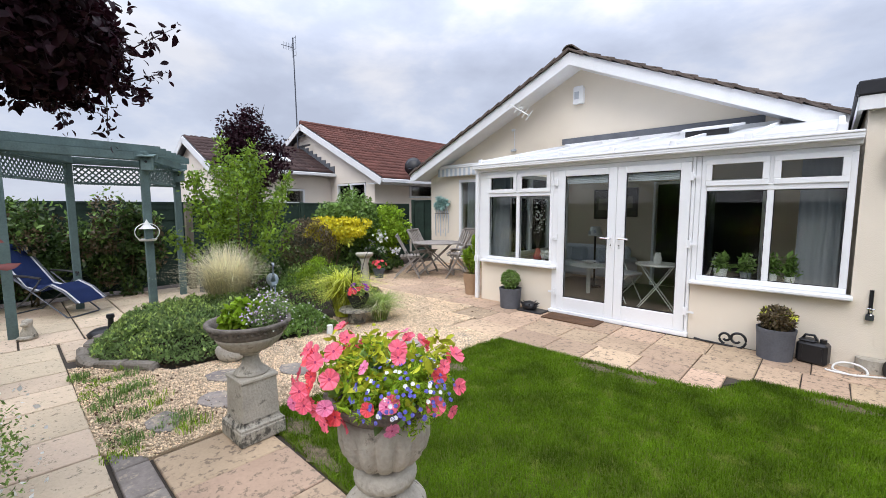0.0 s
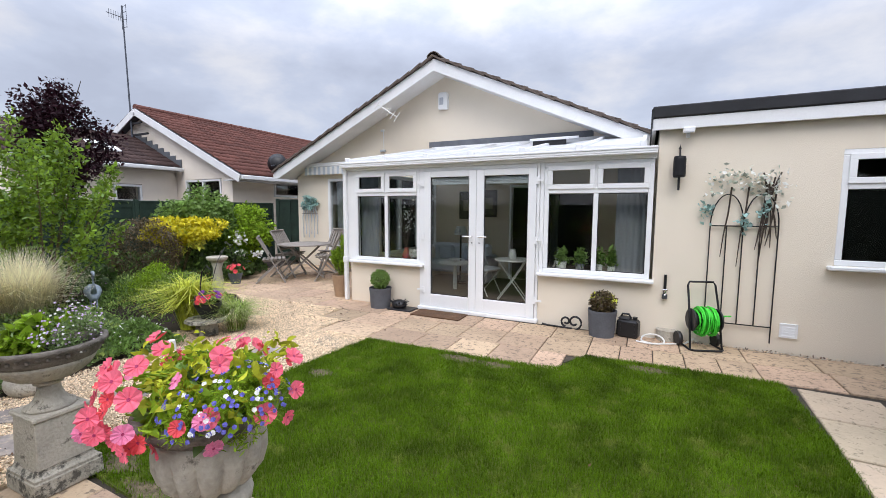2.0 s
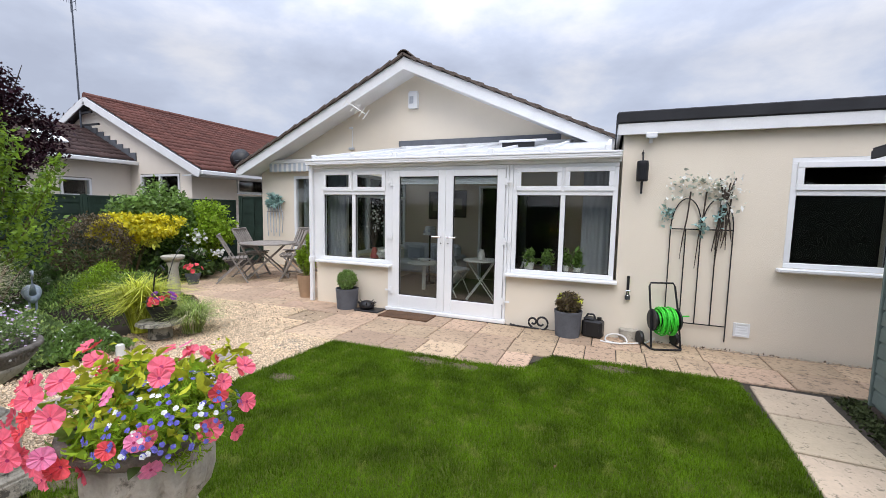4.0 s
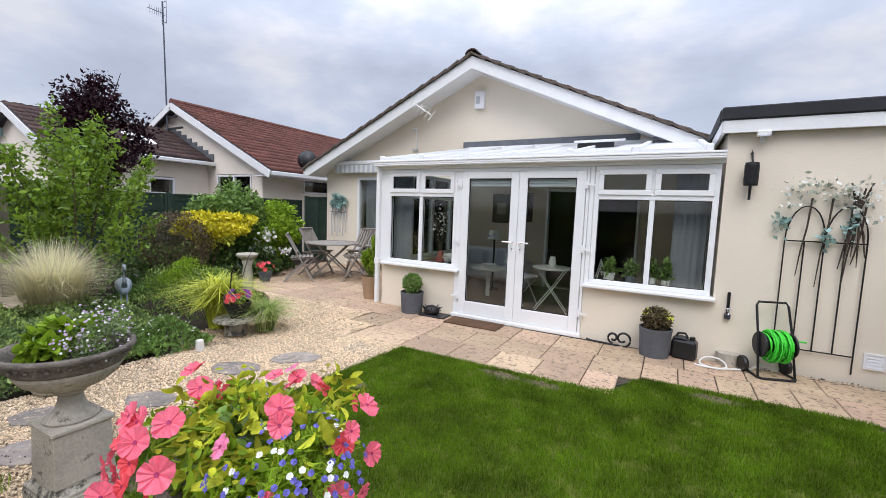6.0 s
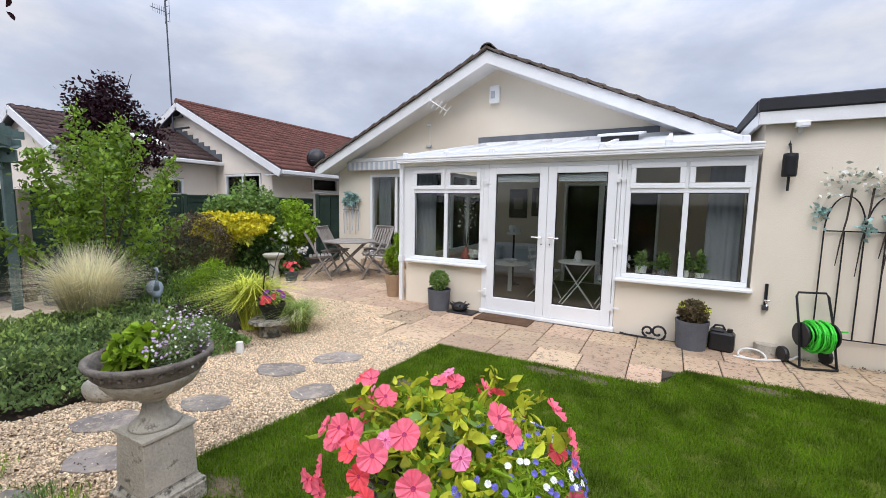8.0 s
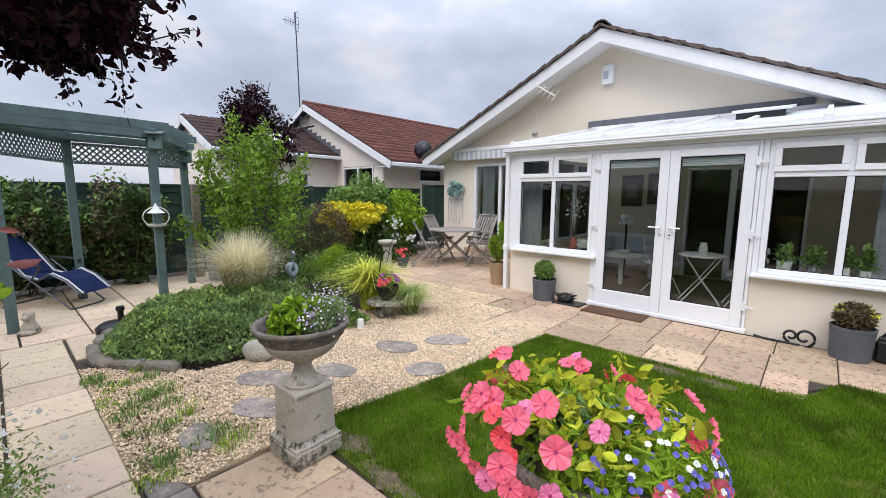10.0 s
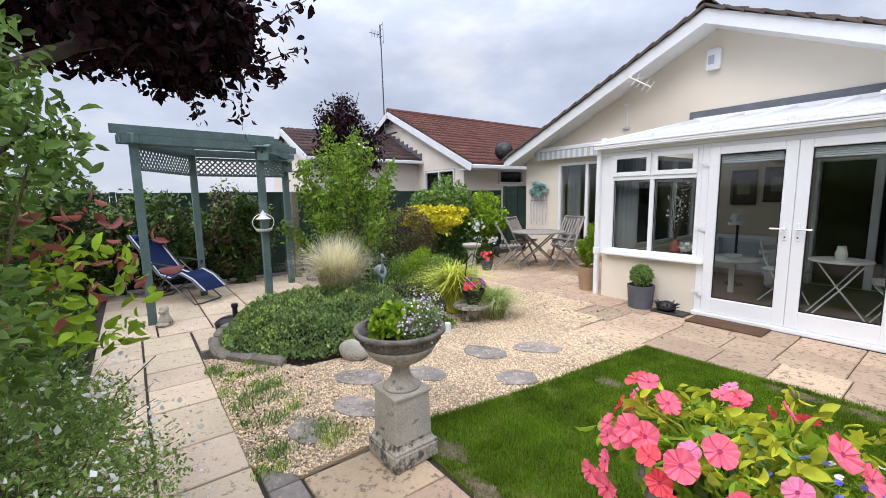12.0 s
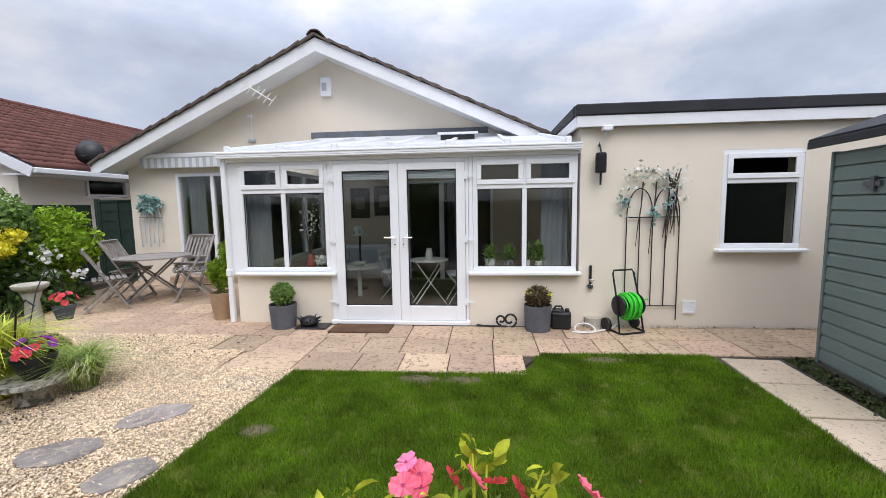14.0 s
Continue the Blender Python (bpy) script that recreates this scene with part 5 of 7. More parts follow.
c2 = np.concatenate([RNG.normal(size=(45, 3)) * (0.03, 0.02, 0.06) + o for o in ((-0.33, 0, 0.06), (0.20, -0.02, 0.10), (0.02, -0.02, -0.03))])
leaves("teal_leaves", c2, 0.05, TEAL, ga1, slim=0.7)
leaves("white_spray", RNG.normal(size=(40, 3)) * (0.08, 0.03, 0.08) + np.array((0.27, -0.03, 0.40)), 0.05, P_WHITE, ga1, slim=0.5)

# gable wall fittings
al = thing("alarm_box", "white burglar alarm box with grey panel on the gable", "alarm box", pose(-2.0, GY - 0.002, 3.89))
part("case", lathe4([(0.13, 0.0), (0.14, 0.03), (0.14, 0.36), (0.11, 0.40)]), UPVC, al)
al.children[0].scale = (0.8, 0.35, 0.95); al.children[0].location = (0, -0.05, 0)
part("panel", box(-0.08, -0.106, 0.10, 0.02, -0.102, 0.26), ALARM_GREY, al, "grey printed panel")
ae = thing("wall_aerial", "small white television aerial on a wall bracket", "aerial", pose(-3.12, RF - 0.032, 3.70))
part("bracket", tube([(0, 0, 0.22), (0, -0.12, 0.18), (0.02, -0.2, 0.12)], 0.012), WHITE_OBJ, ae)
part("boom", rod((-0.22, -0.2, 0.28), (0.30, -0.2, -0.05), 0.014), WHITE_OBJ, ae)
for k in range(6):
    f = k / 5
    p = Vector((-0.22, -0.2, 0.28)).lerp(Vector((0.30, -0.2, -0.05)), f)
    part("element", rod(p + Vector((-0.08, 0.0, -0.09)), p + Vector((0.08, 0, 0.09)), 0.010), WHITE_OBJ, ae)
cb = thing("cable_box", "thin cable drop with a small junction box on the wall", "cable", pose(-3.69, GY - 0.004, 3.02))
part("cable", tube([(0, -0.01, 0.0), (0, -0.012, 0.3), (-0.01, -0.012, 0.55)], 0.008), UPVC, cb)
part("junction_box", box(-0.08, -0.04, 0.5, 0.02, -0.0, 0.55, bevel=0.006), UPVC, cb)
part("clip", box(-0.09, -0.05, 0.0, 0.06, -0.005, 0.05, bevel=0.006), ALARM_GREY, cb)
wr = thing("wall_planter", "fan of pale driftwood stems topped with blue-grey foliage", "wall ornament", pose(-6.16, GY - 0.06, 0.72))
for k in range(6):
    x = -0.28 + k * 0.11
    part("stem", tube([(x * 0.9, 0, 0.05 + 0.1 * (k % 2)), (x, 0, 0.6), (x * 0.6, -0.01, 1.0)], 0.014, 5), ALARM_GREY, wr)
part("crossbar", rod((-0.28, -0.01, 0.72), (0.28, -0.01, 0.72), 0.012), TEAK, wr)
leaves("foliage", cloud(480, (0, -0.05, 1.05), (0.33, 0.1, 0.19), 0.3, 8, 5), 0.10, TEAL, wr, slim=0.35, droop=0.5)

# ---------------- patio table and chairs ----------------
tb = thing("garden_table", "weathered grey octagonal folding teak table", "table", pose(-4.70, 1.42, 0, 0, 0, 40))
R8 = 0.56
for k in range(9):
    y = -R8 + 0.06 + k * 0.125
    half = min(R8, R8 * 1.4142 - abs(y)) - 0.045
    part("tabletop_slat", box(-half, y - 0.056, 0.755, half, y + 0.056, 0.778, bevel=0.004), TEAK, tb)
for k in range(8):
    a0, a1 = radians(22.5 + 45 * k), radians(67.5 + 45 * k)
    rr = R8 * 1.06
    part("rim_board", bar((rr * math.cos(a0), rr * math.sin(a0), 0.766), (rr * math.cos(a1), rr * math.sin(a1), 0.766), 0.055, 0.026), TEAK, tb)
for s in (-1, 1):
    part("leg", bar((-0.42, s * 0.24, 0.0), (0.36, s * 0.24, 0.755), 0.03, 0.055, up=(0, 1, 0)), TEAK, tb)
    part("leg", bar((0.42, s * 0.205, 0.0), (-0.36, s * 0.205, 0.755), 0.03, 0.055, up=(0, 1, 0)), TEAK, tb)
for x in (-0.40, 0.40):
    part("stretcher", bar((x, -0.24, 0.05), (x, 0.24, 0.05), 0.03, 0.045), TEAK, tb)


def folding_chair():
    r = thing("folding_chair", "weathered grey slatted folding garden chair", "chair", group="chairs round the garden table")
    for s in (-1, 1):
        part("back_leg", bar((0.30, s * 0.225, 0.0), (-0.20, s * 0.225, 0.92), 0.024, 0.045, up=(0, 1, 0)), TEAK, r)
        part("front_leg", bar((-0.24, s * 0.195, 0.0), (0.22, s * 0.195, 0.44), 0.024, 0.045, up=(0, 1, 0)), TEAK, r)
        part("seat_rail", bar((-0.10, s * 0.168, 0.43), (0.28, s * 0.168, 0.45), 0.024, 0.035, up=(0, 1, 0)), TEAK, r)
    for k in range(6):
        x = -0.09 + k * 0.072
        part("seat_slat", box(x - 0.028, -0.22, 0.452 + 0.004 * k, x + 0.028, 0.22, 0.468 + 0.004 * k, bevel=0.004), TEAK, r)
    part("top_rail", bar((-0.19, -0.225, 0.90), (-0.19, 0.225, 0.90), 0.025, 0.06, up=(0.45, 0, 1)), TEAK, r)
    part("low_rail", bar((-0.01, -0.215, 0.56), (-0.01, 0.215, 0.56), 0.022, 0.045, up=(0.45, 0, 1)), TEAK, r)
    for k in range(6):
        y = -0.17 + k * 0.068
        part("back_slat", bar((-0.012, y, 0.57), (-0.18, y, 0.88), 0.035, 0.012, up=(0.9, 0, 0.45)), TEAK, r)
    for x in (-0.20, 0.27):
        part("stretcher", rod((x, -0.20, 0.05 if x > 0 else 0.04), (x, 0.20, 0.05 if x > 0 else 0.04), 0.012), TEAK, r)
    return r


ch = folding_chair()
UP = Matrix.Scale(1.08, 4)
ch.matrix_basis = pose(-4.93, 0.60, 0, 0, 0, 46) @ UP
copy_thing(ch, pose(-5.20, 1.34, 0, 0, 0, 18) @ UP)
copy_thing(ch, pose(-3.95, 1.48, 0, 0, 0, 215) @ UP)
copy_thing(ch, pose(-4.55, 2.30, 0, 0, 0, 268) @ UP)

# ---------------- conservatory furniture ----------------
def bistro_chair(m):
    r = thing("bistro_chair", "white folding metal bistro chair with a cushion", "chair", m, group="bistro chairs")
    for s in (-1, 1):
        part("leg", tube([(0.22, s * 0.19, 0.0), (-0.16, s * 0.19, 0.62), (-0.22, s * 0.19, 0.88)], 0.010), WHITE_OBJ, r)
        part("leg", tube([(-0.22, s * 0.17, 0.0), (0.20, s * 0.17, 0.45)], 0.010), WHITE_OBJ, r)
    part("cushion", box(-0.19, -0.2, 0.45, 0.22, 0.2, 0.50, bevel=0.02), TRIM_CLOTH, r, "pale cushion")
    for z in (0.68, 0.80):
        part("back_slat", box(-0.235, -0.19, z, -0.215, 0.19, z + 0.05), WHITE_OBJ, r)


bt = thing("bistro_table", "white round folding bistro table with crossed legs", "table", pose(0.36, 1.0, 0.035, 0, 0, 15))
part("tabletop", lathe([(0.0, 0.70), (0.30, 0.70), (0.305, 0.712), (0.30, 0.724), (0.0, 0.724)], 36), WHITE_OBJ, bt)
for s in (-1, 1):
    part("leg", tube([(-0.26, s * 0.14, 0.0), (0.0, s * 0.14, 0.36), (0.22, s * 0.14, 0.70)], 0.010), WHITE_OBJ, bt)
    part("leg", tube([(0.26, s * 0.16, 0.0), (0.0, s * 0.16, 0.36), (-0.22, s * 0.16, 0.70)], 0.010), WHITE_OBJ, bt)
part("jar", lathe([(0.0, 0.724), (0.05, 0.724), (0.06, 0.80), (0.04, 0.87), (0.045, 0.89), (0.0, 0.885)], 20), WHITE_OBJ, bt)
bistro_chair(pose(0.85, 1.15, 0.035, 0, 0, 190))
bistro_chair(pose(-0.25, 1.35, 0.035, 0, 0, -20))
so = thing("wicker_sofa", "pale upholstered conservatory sofa", "sofa", pose(-1.35, 2.55, 0.035))
part("seat", box(-0.75, -0.3, 0.2, 0.65, 0.35, 0.42, bevel=0.05), TRIM_CLOTH, so)
part("backrest", box(-0.75, 0.30, 0.3, 0.65, 0.5, 0.78, bevel=0.06), TRIM_CLOTH, so)
for x in (-0.8, 0.7):
    part("arm", box(x - 0.08, -0.3, 0.0, x + 0.08, 0.5, 0.56, bevel=0.05), TRIM_CLOTH, so)
for x in (-0.35, 0.25):
    part("cushion", box(x - 0.18, 0.12, 0.42, x + 0.18, 0.28, 0.74, bevel=0.05), ALARM_GREY, so, "patterned cushion")
cp = thing("coffee_table", "low white table with a bowl and a small lamp", "table", pose(-0.95, 1.55, 0.035))
part("tabletop", lathe([(0.0, 0.50), (0.32, 0.50), (0.33, 0.52), (0.0, 0.535)], 30), WHITE_OBJ, cp)
part("leg", rod((0, 0, 0), (0, 0, 0.5), 0.04), WHITE_OBJ, cp)
part("bowl", lathe([(0.0, 0.535), (0.05, 0.54), (0.13, 0.60), (0.12, 0.60), (0.04, 0.555), (0.0, 0.555)], 24), WHITE_OBJ, cp)
lp = thing("table_lamp", "small table lamp with a pale patterned shade", "lamp", pose(-1.12, 2.2, 0.035))
part("stand", rod((0, 0, 0.0), (0, 0, 1.05), 0.02), BARK, lp)
part("base", lathe([(0.0, 0.0), (0.14, 0.0), (0.13, 0.02), (0.0, 0.03)], 20), BARK, lp)
part("shade", lathe([(0.14, 1.02), (0.09, 1.20), (0.085, 1.20), (0.135, 1.02)], 24), WHITE_OBJ, lp)
part("shade_print", boxes([(-0.08, -0.142, 1.06, -0.04, -0.138, 1.12), (0.02, -0.142, 1.08, 0.07, -0.138, 1.14)]), ALARM_GREY, lp)
sh = thing("window_shelf", "white inner window shelf with pots", "shelf")
part("board", box(CX0 + 0.1, 0.09, 0.705, -0.86, 0.26, 0.728), UPVC, sh)
sh2 = thing("window_shelf", "white inner window shelf with pots", "shelf")
part("board", box(1.0, 0.09, 0.705, CX1 - 0.06, 0.26, 0.728), UPVC, sh2)
for x, r0, hh, mm in ((1.30, 0.075, 0.14, WHITE_OBJ), (1.55, 0.06, 0.12, GALV), (1.95, 0.05, 0.11, WHITE_OBJ), (1.80, 0.045, 0.13, WHITE_OBJ)):
    p = thing("flowerpot", "small pale flowerpot on the window shelf", "plant pot", pose(x, 0.18, 0.728), group="pots on the window shelf")
    part("pot", lathe([(0.0, 0.0), (r0 * 0.75, 0.0), (r0, hh), (r0 * 0.9, hh), (r0 * 0.85, hh - 0.02), (0.0, hh - 0.02)], 20), mm, p)
    leaves("foliage", cloud(160, (0, 0, hh + 0.09), (0.09, 0.08, 0.14), 0.2, 0, int(x * 10)), 0.07, G_MID, p, slim=0.4)
vs_ = thing("twig_vase", "dark red vase with bare blossom branches", "vase", pose(-1.22, 0.18, 0.728))
part("vase", lathe([(0.0, 0.0), (0.05, 0.0), (0.075, 0.08), (0.05, 0.16), (0.03, 0.20), (0.035, 0.22), (0.02, 0.22), (0.0, 0.1)], 20), REDLEAF, vs_, smooth=True)
g = np.random.default_rng(4)
for k in range(9):
    d = Vector((g.normal() * 0.14, g.normal() * 0.05, 0.75 + 0.25 * g.random()))
    part("branch", tube([(0, 0, 0.2), d * 0.5 + Vector((g.normal() * 0.03, 0, 0.1)), d + Vector((0, 0, 0.1))], [0.005, 0.004, 0.002], 4), BARK, vs_)
leaves("blossom", cloud(90, (0, 0, 0.7), (0.2, 0.08, 0.4), 0.2, 0, 4), 0.035, P_WHITE, vs_, slim=0.8)
fb = thing("flower_arrangement", "low arrangement of white silk flowers in a dark bowl", "flowers", pose(-1.02, 0.18, 0.728))
part("bowl", lathe([(0.0, 0.0), (0.05, 0.0), (0.09, 0.07), (0.08, 0.07), (0.0, 0.03)], 20), BLACK_PLA, fb)
leaves("petals", cloud(150, (0, 0, 0.12), (0.13, 0.07, 0.06), 0.5, 0, 9), 0.06, P_WHITE, fb, slim=0.9)

# ---------------- pergola ----------------
PA, PB, PC, PD = (-5.06, -5.79), (-5.21, -4.29), (-6.56, -3.54), (-6.50, -5.02)
pg = thing("pergola", "sage green painted timber pergola with lattice panels", "pergola")
for x, y in (PA, PB, PC, PD):
    part("post", box(x - 0.05, y - 0.05, -0.02, x + 0.05, y + 0.05, 2.44, bevel=0.006), PERGOLA, pg)


def beam(a, b, z, over=0.25, w=0.04, t=0.13, side=0.0, name="beam"):
    a, b = Vector((*a, z)), Vector((*b, z))
    d = (b - a).normalized()
    n = Vector((-d.y, d.x, 0)) * side
    part(name, bar(a - d * over + n, b + d * over + n, w, t, bevel=0.004), PERGOLA, pg)


for p, q in ((PA, PB), (PB, PC), (PC, PD), (PD, PA)):
    for s in (-0.075, 0.075):
        beam(p, q, 2.36, 0.16, 0.035, 0.10, s)
for k in range(7):
    f = k / 6
    p = (PA[0] + (PD[0] - PA[0]) * f, PA[1] + (PD[1] - PA[1]) * f)
    q = (PB[0] + (PC[0] - PB[0]) * f, PB[1] + (PC[1] - PB[1]) * f)
    beam(p, q, 2.48, 0.22, 0.035, 0.10, 0.0, "rafter")


def lattice(p, q, z0, z1):
    p, q = Vector((*p, 0)), Vector((*q, 0))
    d = q - p
    L = d.length
    u0 = d / L
    r = part("lattice_panel", boxes([(0.06, -0.012, z0, L - 0.06, 0.012, z0 + 0.035), (0.06, -0.012, z1 - 0.035, L - 0.06, 0.012, z1)]), PERGOLA, pg, "diamond lattice panel")
    r.matrix_basis = Matrix.Translation(p) @ pose(0, 0, 0, 0, 0, math.degrees(math.atan2(d.y, d.x)))
    h = z1 - z0
    n = int(L / 0.085)
    for k in range(-3, n + 1):
        for s, yy in ((1, 0.005), (-1, -0.005)):
            xa, xb = (0.06 + k * 0.085, 0.06 + k * 0.085 + h) if s > 0 else (0.06 + k * 0.085 + h, 0.06 + k * 0.085)
            za, zb = z0, z1
            lo, hi = 0.06, L - 0.06
            pa, pb = Vector((xa, yy, za)), Vector((xb, yy, zb))
            if max(pa.x, pb.x) < lo or min(pa.x, pb.x) > hi:
                continue
            dx = pb.x - pa.x
            f0 = max(0, min((lo - pa.x) / dx, (hi - pa.x) / dx)); f1 = min(1, max((lo - pa.x) / dx, (hi - pa.x) / dx))
            if f1 - f0 < 0.08:
                continue
            part("lath", bar(pa.lerp(pb, f0), pa.lerp(pb, f1), 0.006, 0.022, bevel=0), PERGOLA, r)


lattice(PD, PA, 1.99, 2.29)
lattice(PC, PD, 1.99, 2.29)
lattice(PB, PC, 1.99, 2.29)


def bird_box(x, y, z, yaw):
    r = thing("bird_box", "small sage green wooden bird box on the pergola post", "bird box", pose(x, y, z, 0, 0, yaw), group="bird boxes")
    part("box", box(-0.07, -0.13, 0, 0.07, 0.0, 0.18, bevel=0.004), PERGOLA, r)
    part("roof", bar((0, -0.18, 0.19), (0, 0.02, 0.24), 0.20, 0.02), PERGOLA, r)
    # no opening: a black disc stands in for the shade of the hole
    part("entrance_hole", rod((0, -0.134, 0.12), (0, -0.128, 0.12), 0.018), BLACK_PLA, r)


bird_box(PB[0] + 0.055, PB[1] + 0.05, 2.16, 65)
bird_box(PC[0] + 0.055, PC[1] + 0.05, 2.08, 65)
fd = thing("bird_feeder", "pale metal hanging bird feeder with a ring and cone roof", "bird feeder", pose(PB[0] + 0.12, PB[1] - 0.04, 1.15, 0, 0, 100))
part("roof", lathe([(0.11, 0.16), (0.05, 0.20), (0.015, 0.27), (0.0, 0.30), (0.012, 0.25), (0.10, 0.158)], 20), WHITE_OBJ, fd)
part("ring", tube([(0.16 * math.cos(a), 0.0, 0.11 + 0.13 * math.sin(a)) for a in np.linspace(0, 2 * math.pi, 24)[:-1]], 0.007, 5, close=True), WHITE_OBJ, fd)
part("tray", lathe([(0.0, -0.02), (0.10, -0.02), (0.12, 0.01), (0.11, 0.01), (0.0, -0.005)], 20), WHITE_OBJ, fd)
part("hook", rod((0.02, 0.10, 0.24), (0.0, 0.0, 0.28), 0.006), BLACK_MET, fd)

# reclining lounger
lg = thing("sun_lounger", "navy blue reclining garden chair on a dark tube frame", "lounger", pose(-6.34, -5.32, 0, 0, 0, 40))
lg.scale = (0.92, 0.92, 0.96)
W = 0.27
sling = [(-0.78, 1.10), (-0.52, 0.80), (-0.22, 0.46), (0.02, 0.40), (0.22, 0.50), (0.44, 0.40), (0.66, 0.22)]
for nm, pts in (("backrest", sling[:3]), ("seat", sling[2:5]), ("leg_rest", sling[4:])):
    bm = bmesh.new()
    prev = None
    for x, z in pts:
        cur = (bm.verts.new((x, -W + 0.03, z)), bm.verts.new((x, W - 0.03, z)))
        if prev:
            bm.faces.new((*prev, cur[1], cur[0]))
        prev = cur
    bmesh.ops.solidify(bm, geom=list(bm.faces), thickness=0.012)
    part(nm, bm, BLUE_CLOTH, lg)
for s in (-1, 1):
    part("side_tube", tube([(x, s * W, z + 0.008) for x, z in sling], 0.013), TUBE, lg)
    part("edge_trim", tube([(x, s * (W - 0.045), z + 0.012) for x, z in sling], 0.012, 5), TRIM_CLOTH, lg, "white sling edging")
    part("armrest", tube([(-0.36, s * (W + 0.05), 0.66), (-0.1, s * (W + 0.05), 0.65), (0.14, s * (W + 0.05), 0.62)], 0.02), BLACK_PLA, lg)
    part("leg_tube", tube([(-0.36, s * (W + 0.05), 0.64), (0.05, s * (W + 0.03), 0.34), (0.50, s * (W + 0.02), 0.015)], 0.012), TUBE, lg)
    part("leg_tube", tube([(0.14, s * (W + 0.05), 0.61), (-0.15, s * (W + 0.03), 0.3), (-0.55, s * (W + 0.02), 0.015)], 0.012), TUBE, lg)
for x in (0.50, -0.55):
    part("foot_tube", tube([(x, -W - 0.02, 0.015), (x + 0.05 * (1 if x > 0 else -1), -W + 0.06, 0.014), (x + 0.05 * (1 if x > 0 else -1), W - 0.06, 0.014), (x, W + 0.02, 0.015)], 0.012), TUBE, lg)
part("headrest", box(-0.80, -0.2, 1.02, -0.70, 0.2, 1.12, bevel=0.03), BLUE_CLOTH, lg)
pb_ = thing("parasol_base", "round black parasol base with a short tube", "parasol base", pose(-4.42, -4.92, 0))
part("base", lathe([(0.0, 0.0), (0.24, 0.0), (0.25, 0.03), (0.20, 0.07), (0.05, 0.09), (0.0, 0.09)], 32), BLACK_PLA, pb_, smooth=True)
part("tube", lathe([(0.035, 0.08), (0.03, 0.2), (0.045, 0.22), (0.04, 0.26), (0.0, 0.26)], 16), BLACK_PLA, pb_)
dg = thing("stone_ornament", "small weathered stone dog figure beside the pergola post", "ornament", pose(-4.92, -5.66, 0, 0, 0, -30))
bm = lathe([(0.0, 0.0), (0.085, 0.0), (0.09, 0.03), (0.075, 0.08), (0.05, 0.14), (0.045, 0.17), (0.055, 0.20), (0.05, 0.235), (0.0, 0.26)], 18)
add_box(bm, 0.02, -0.03, 0.17, 0.10, 0.03, 0.215, bevel=0.015)
add_box(bm, 0.03, -0.07, 0.0, 0.13, 0.07, 0.05, bevel=0.02)
part("figure", bm, STONE, dg, smooth=True)

# ---------------- shed and the path beside it ----------------
shd = thing("garden_shed", "grey-green painted shiplap shed with a dark felt roof", "shed", pose(4.44, -1.26, 0, 0, 0, -5))
for k in range(15):
    z = 0.06 + k * 0.131
    bm = bmesh.new()
    prof = [(0.0, z), (-0.022, z + 0.004), (-0.018, z + 0.10), (-0.004, z + 0.127), (0.0, z + 0.129)]
    f0 = [bm.verts.new((x, 0.0, zz)) for x, zz in prof]; f1 = [bm.verts.new((x, -2.6, zz)) for x, zz in prof]
    bm.faces.new(f0); bm.faces.new(f1)
    for i in range(5):
        bm.faces.new((f0[i], f1[i], f1[(i + 1) % 5], f0[(i + 1) % 5]))
    part("board", bm, SHED, shd)
part("body", box(0.002, -2.59, 0.03, 1.8, -0.01, 2.02), SHED, shd)
part("corner_trim", box(-0.035, -0.01, 0.03, 0.03, 0.02, 2.03, bevel=0.004), SHED, shd)
part("bearer", box(0.03, -2.55, -0.02, 1.75, -0.05, 0.05), BROWN_WOOD, shd)
part("roof", bar((-0.12, -1.28, 2.142), (0.95, -1.28, 2.52), 2.95, 0.05), FELT, shd, "dark felt roof")
part("roof", bar((0.95, -1.28, 2.52), (2.05, -1.28, 2.10), 2.95, 0.05), FELT, shd, "dark felt roof")
part("eaves_board", box(-0.135, -2.75, 2.075, -0.11, 0.19, 2.145, bevel=0.004), FELT, shd)
part("hasp", boxes([(-0.045, -0.55, 1.70, -0.022, -0.38, 1.74), (-0.05, -0.50, 1.66, -0.03, -0.46, 1.78)]), TUBE, shd, "dull metal hasp")
ml = thing("moss_strip", "damp mossy soil strip along the shed foot", "moss")
ml["kind"] = "stuff"
n = 2600
tt = RNG.uniform(0, 1, n)
p = np.stack([4.33 - 0.16 * tt + RNG.normal(size=n) * 0.05, -1.10 - 2.4 * tt, RNG.uniform(-0.02, 0.012, n)], 1)
leaves("moss", p, 0.03, MOSS, ml, slim=0.9)

# ---------------- loose things in the beds ----------------
bb = thing("bird_bath", "weathered stone bird bath on a turned column", "bird bath", pose(-3.58, -1.55, 0))
part("column", lathe([(0.0, 0.0), (0.14, 0.0), (0.14, 0.05), (0.10, 0.08), (0.07, 0.14), (0.085, 0.40), (0.06, 0.66), (0.09, 0.75), (0.0, 0.75)], 28), STONE, bb, smooth=True)
part("basin", lathe([(0.0, 0.74), (0.08, 0.75), (0.14, 0.79), (0.155, 0.83), (0.14, 0.84), (0.12, 0.815), (0.0, 0.80)], 32), STONE, bb, smooth=True)
hr = thing("heron_ornament", "blue-grey metal heron ornament standing in the bed", "ornament", pose(-4.08, -2.95, 0.0, 0, 0, -20))
HERON = mat("verdigris_metal", (0.30, 0.36, 0.42), 0.55, 0.25, 8, 0.2, 40, metal=0.3)
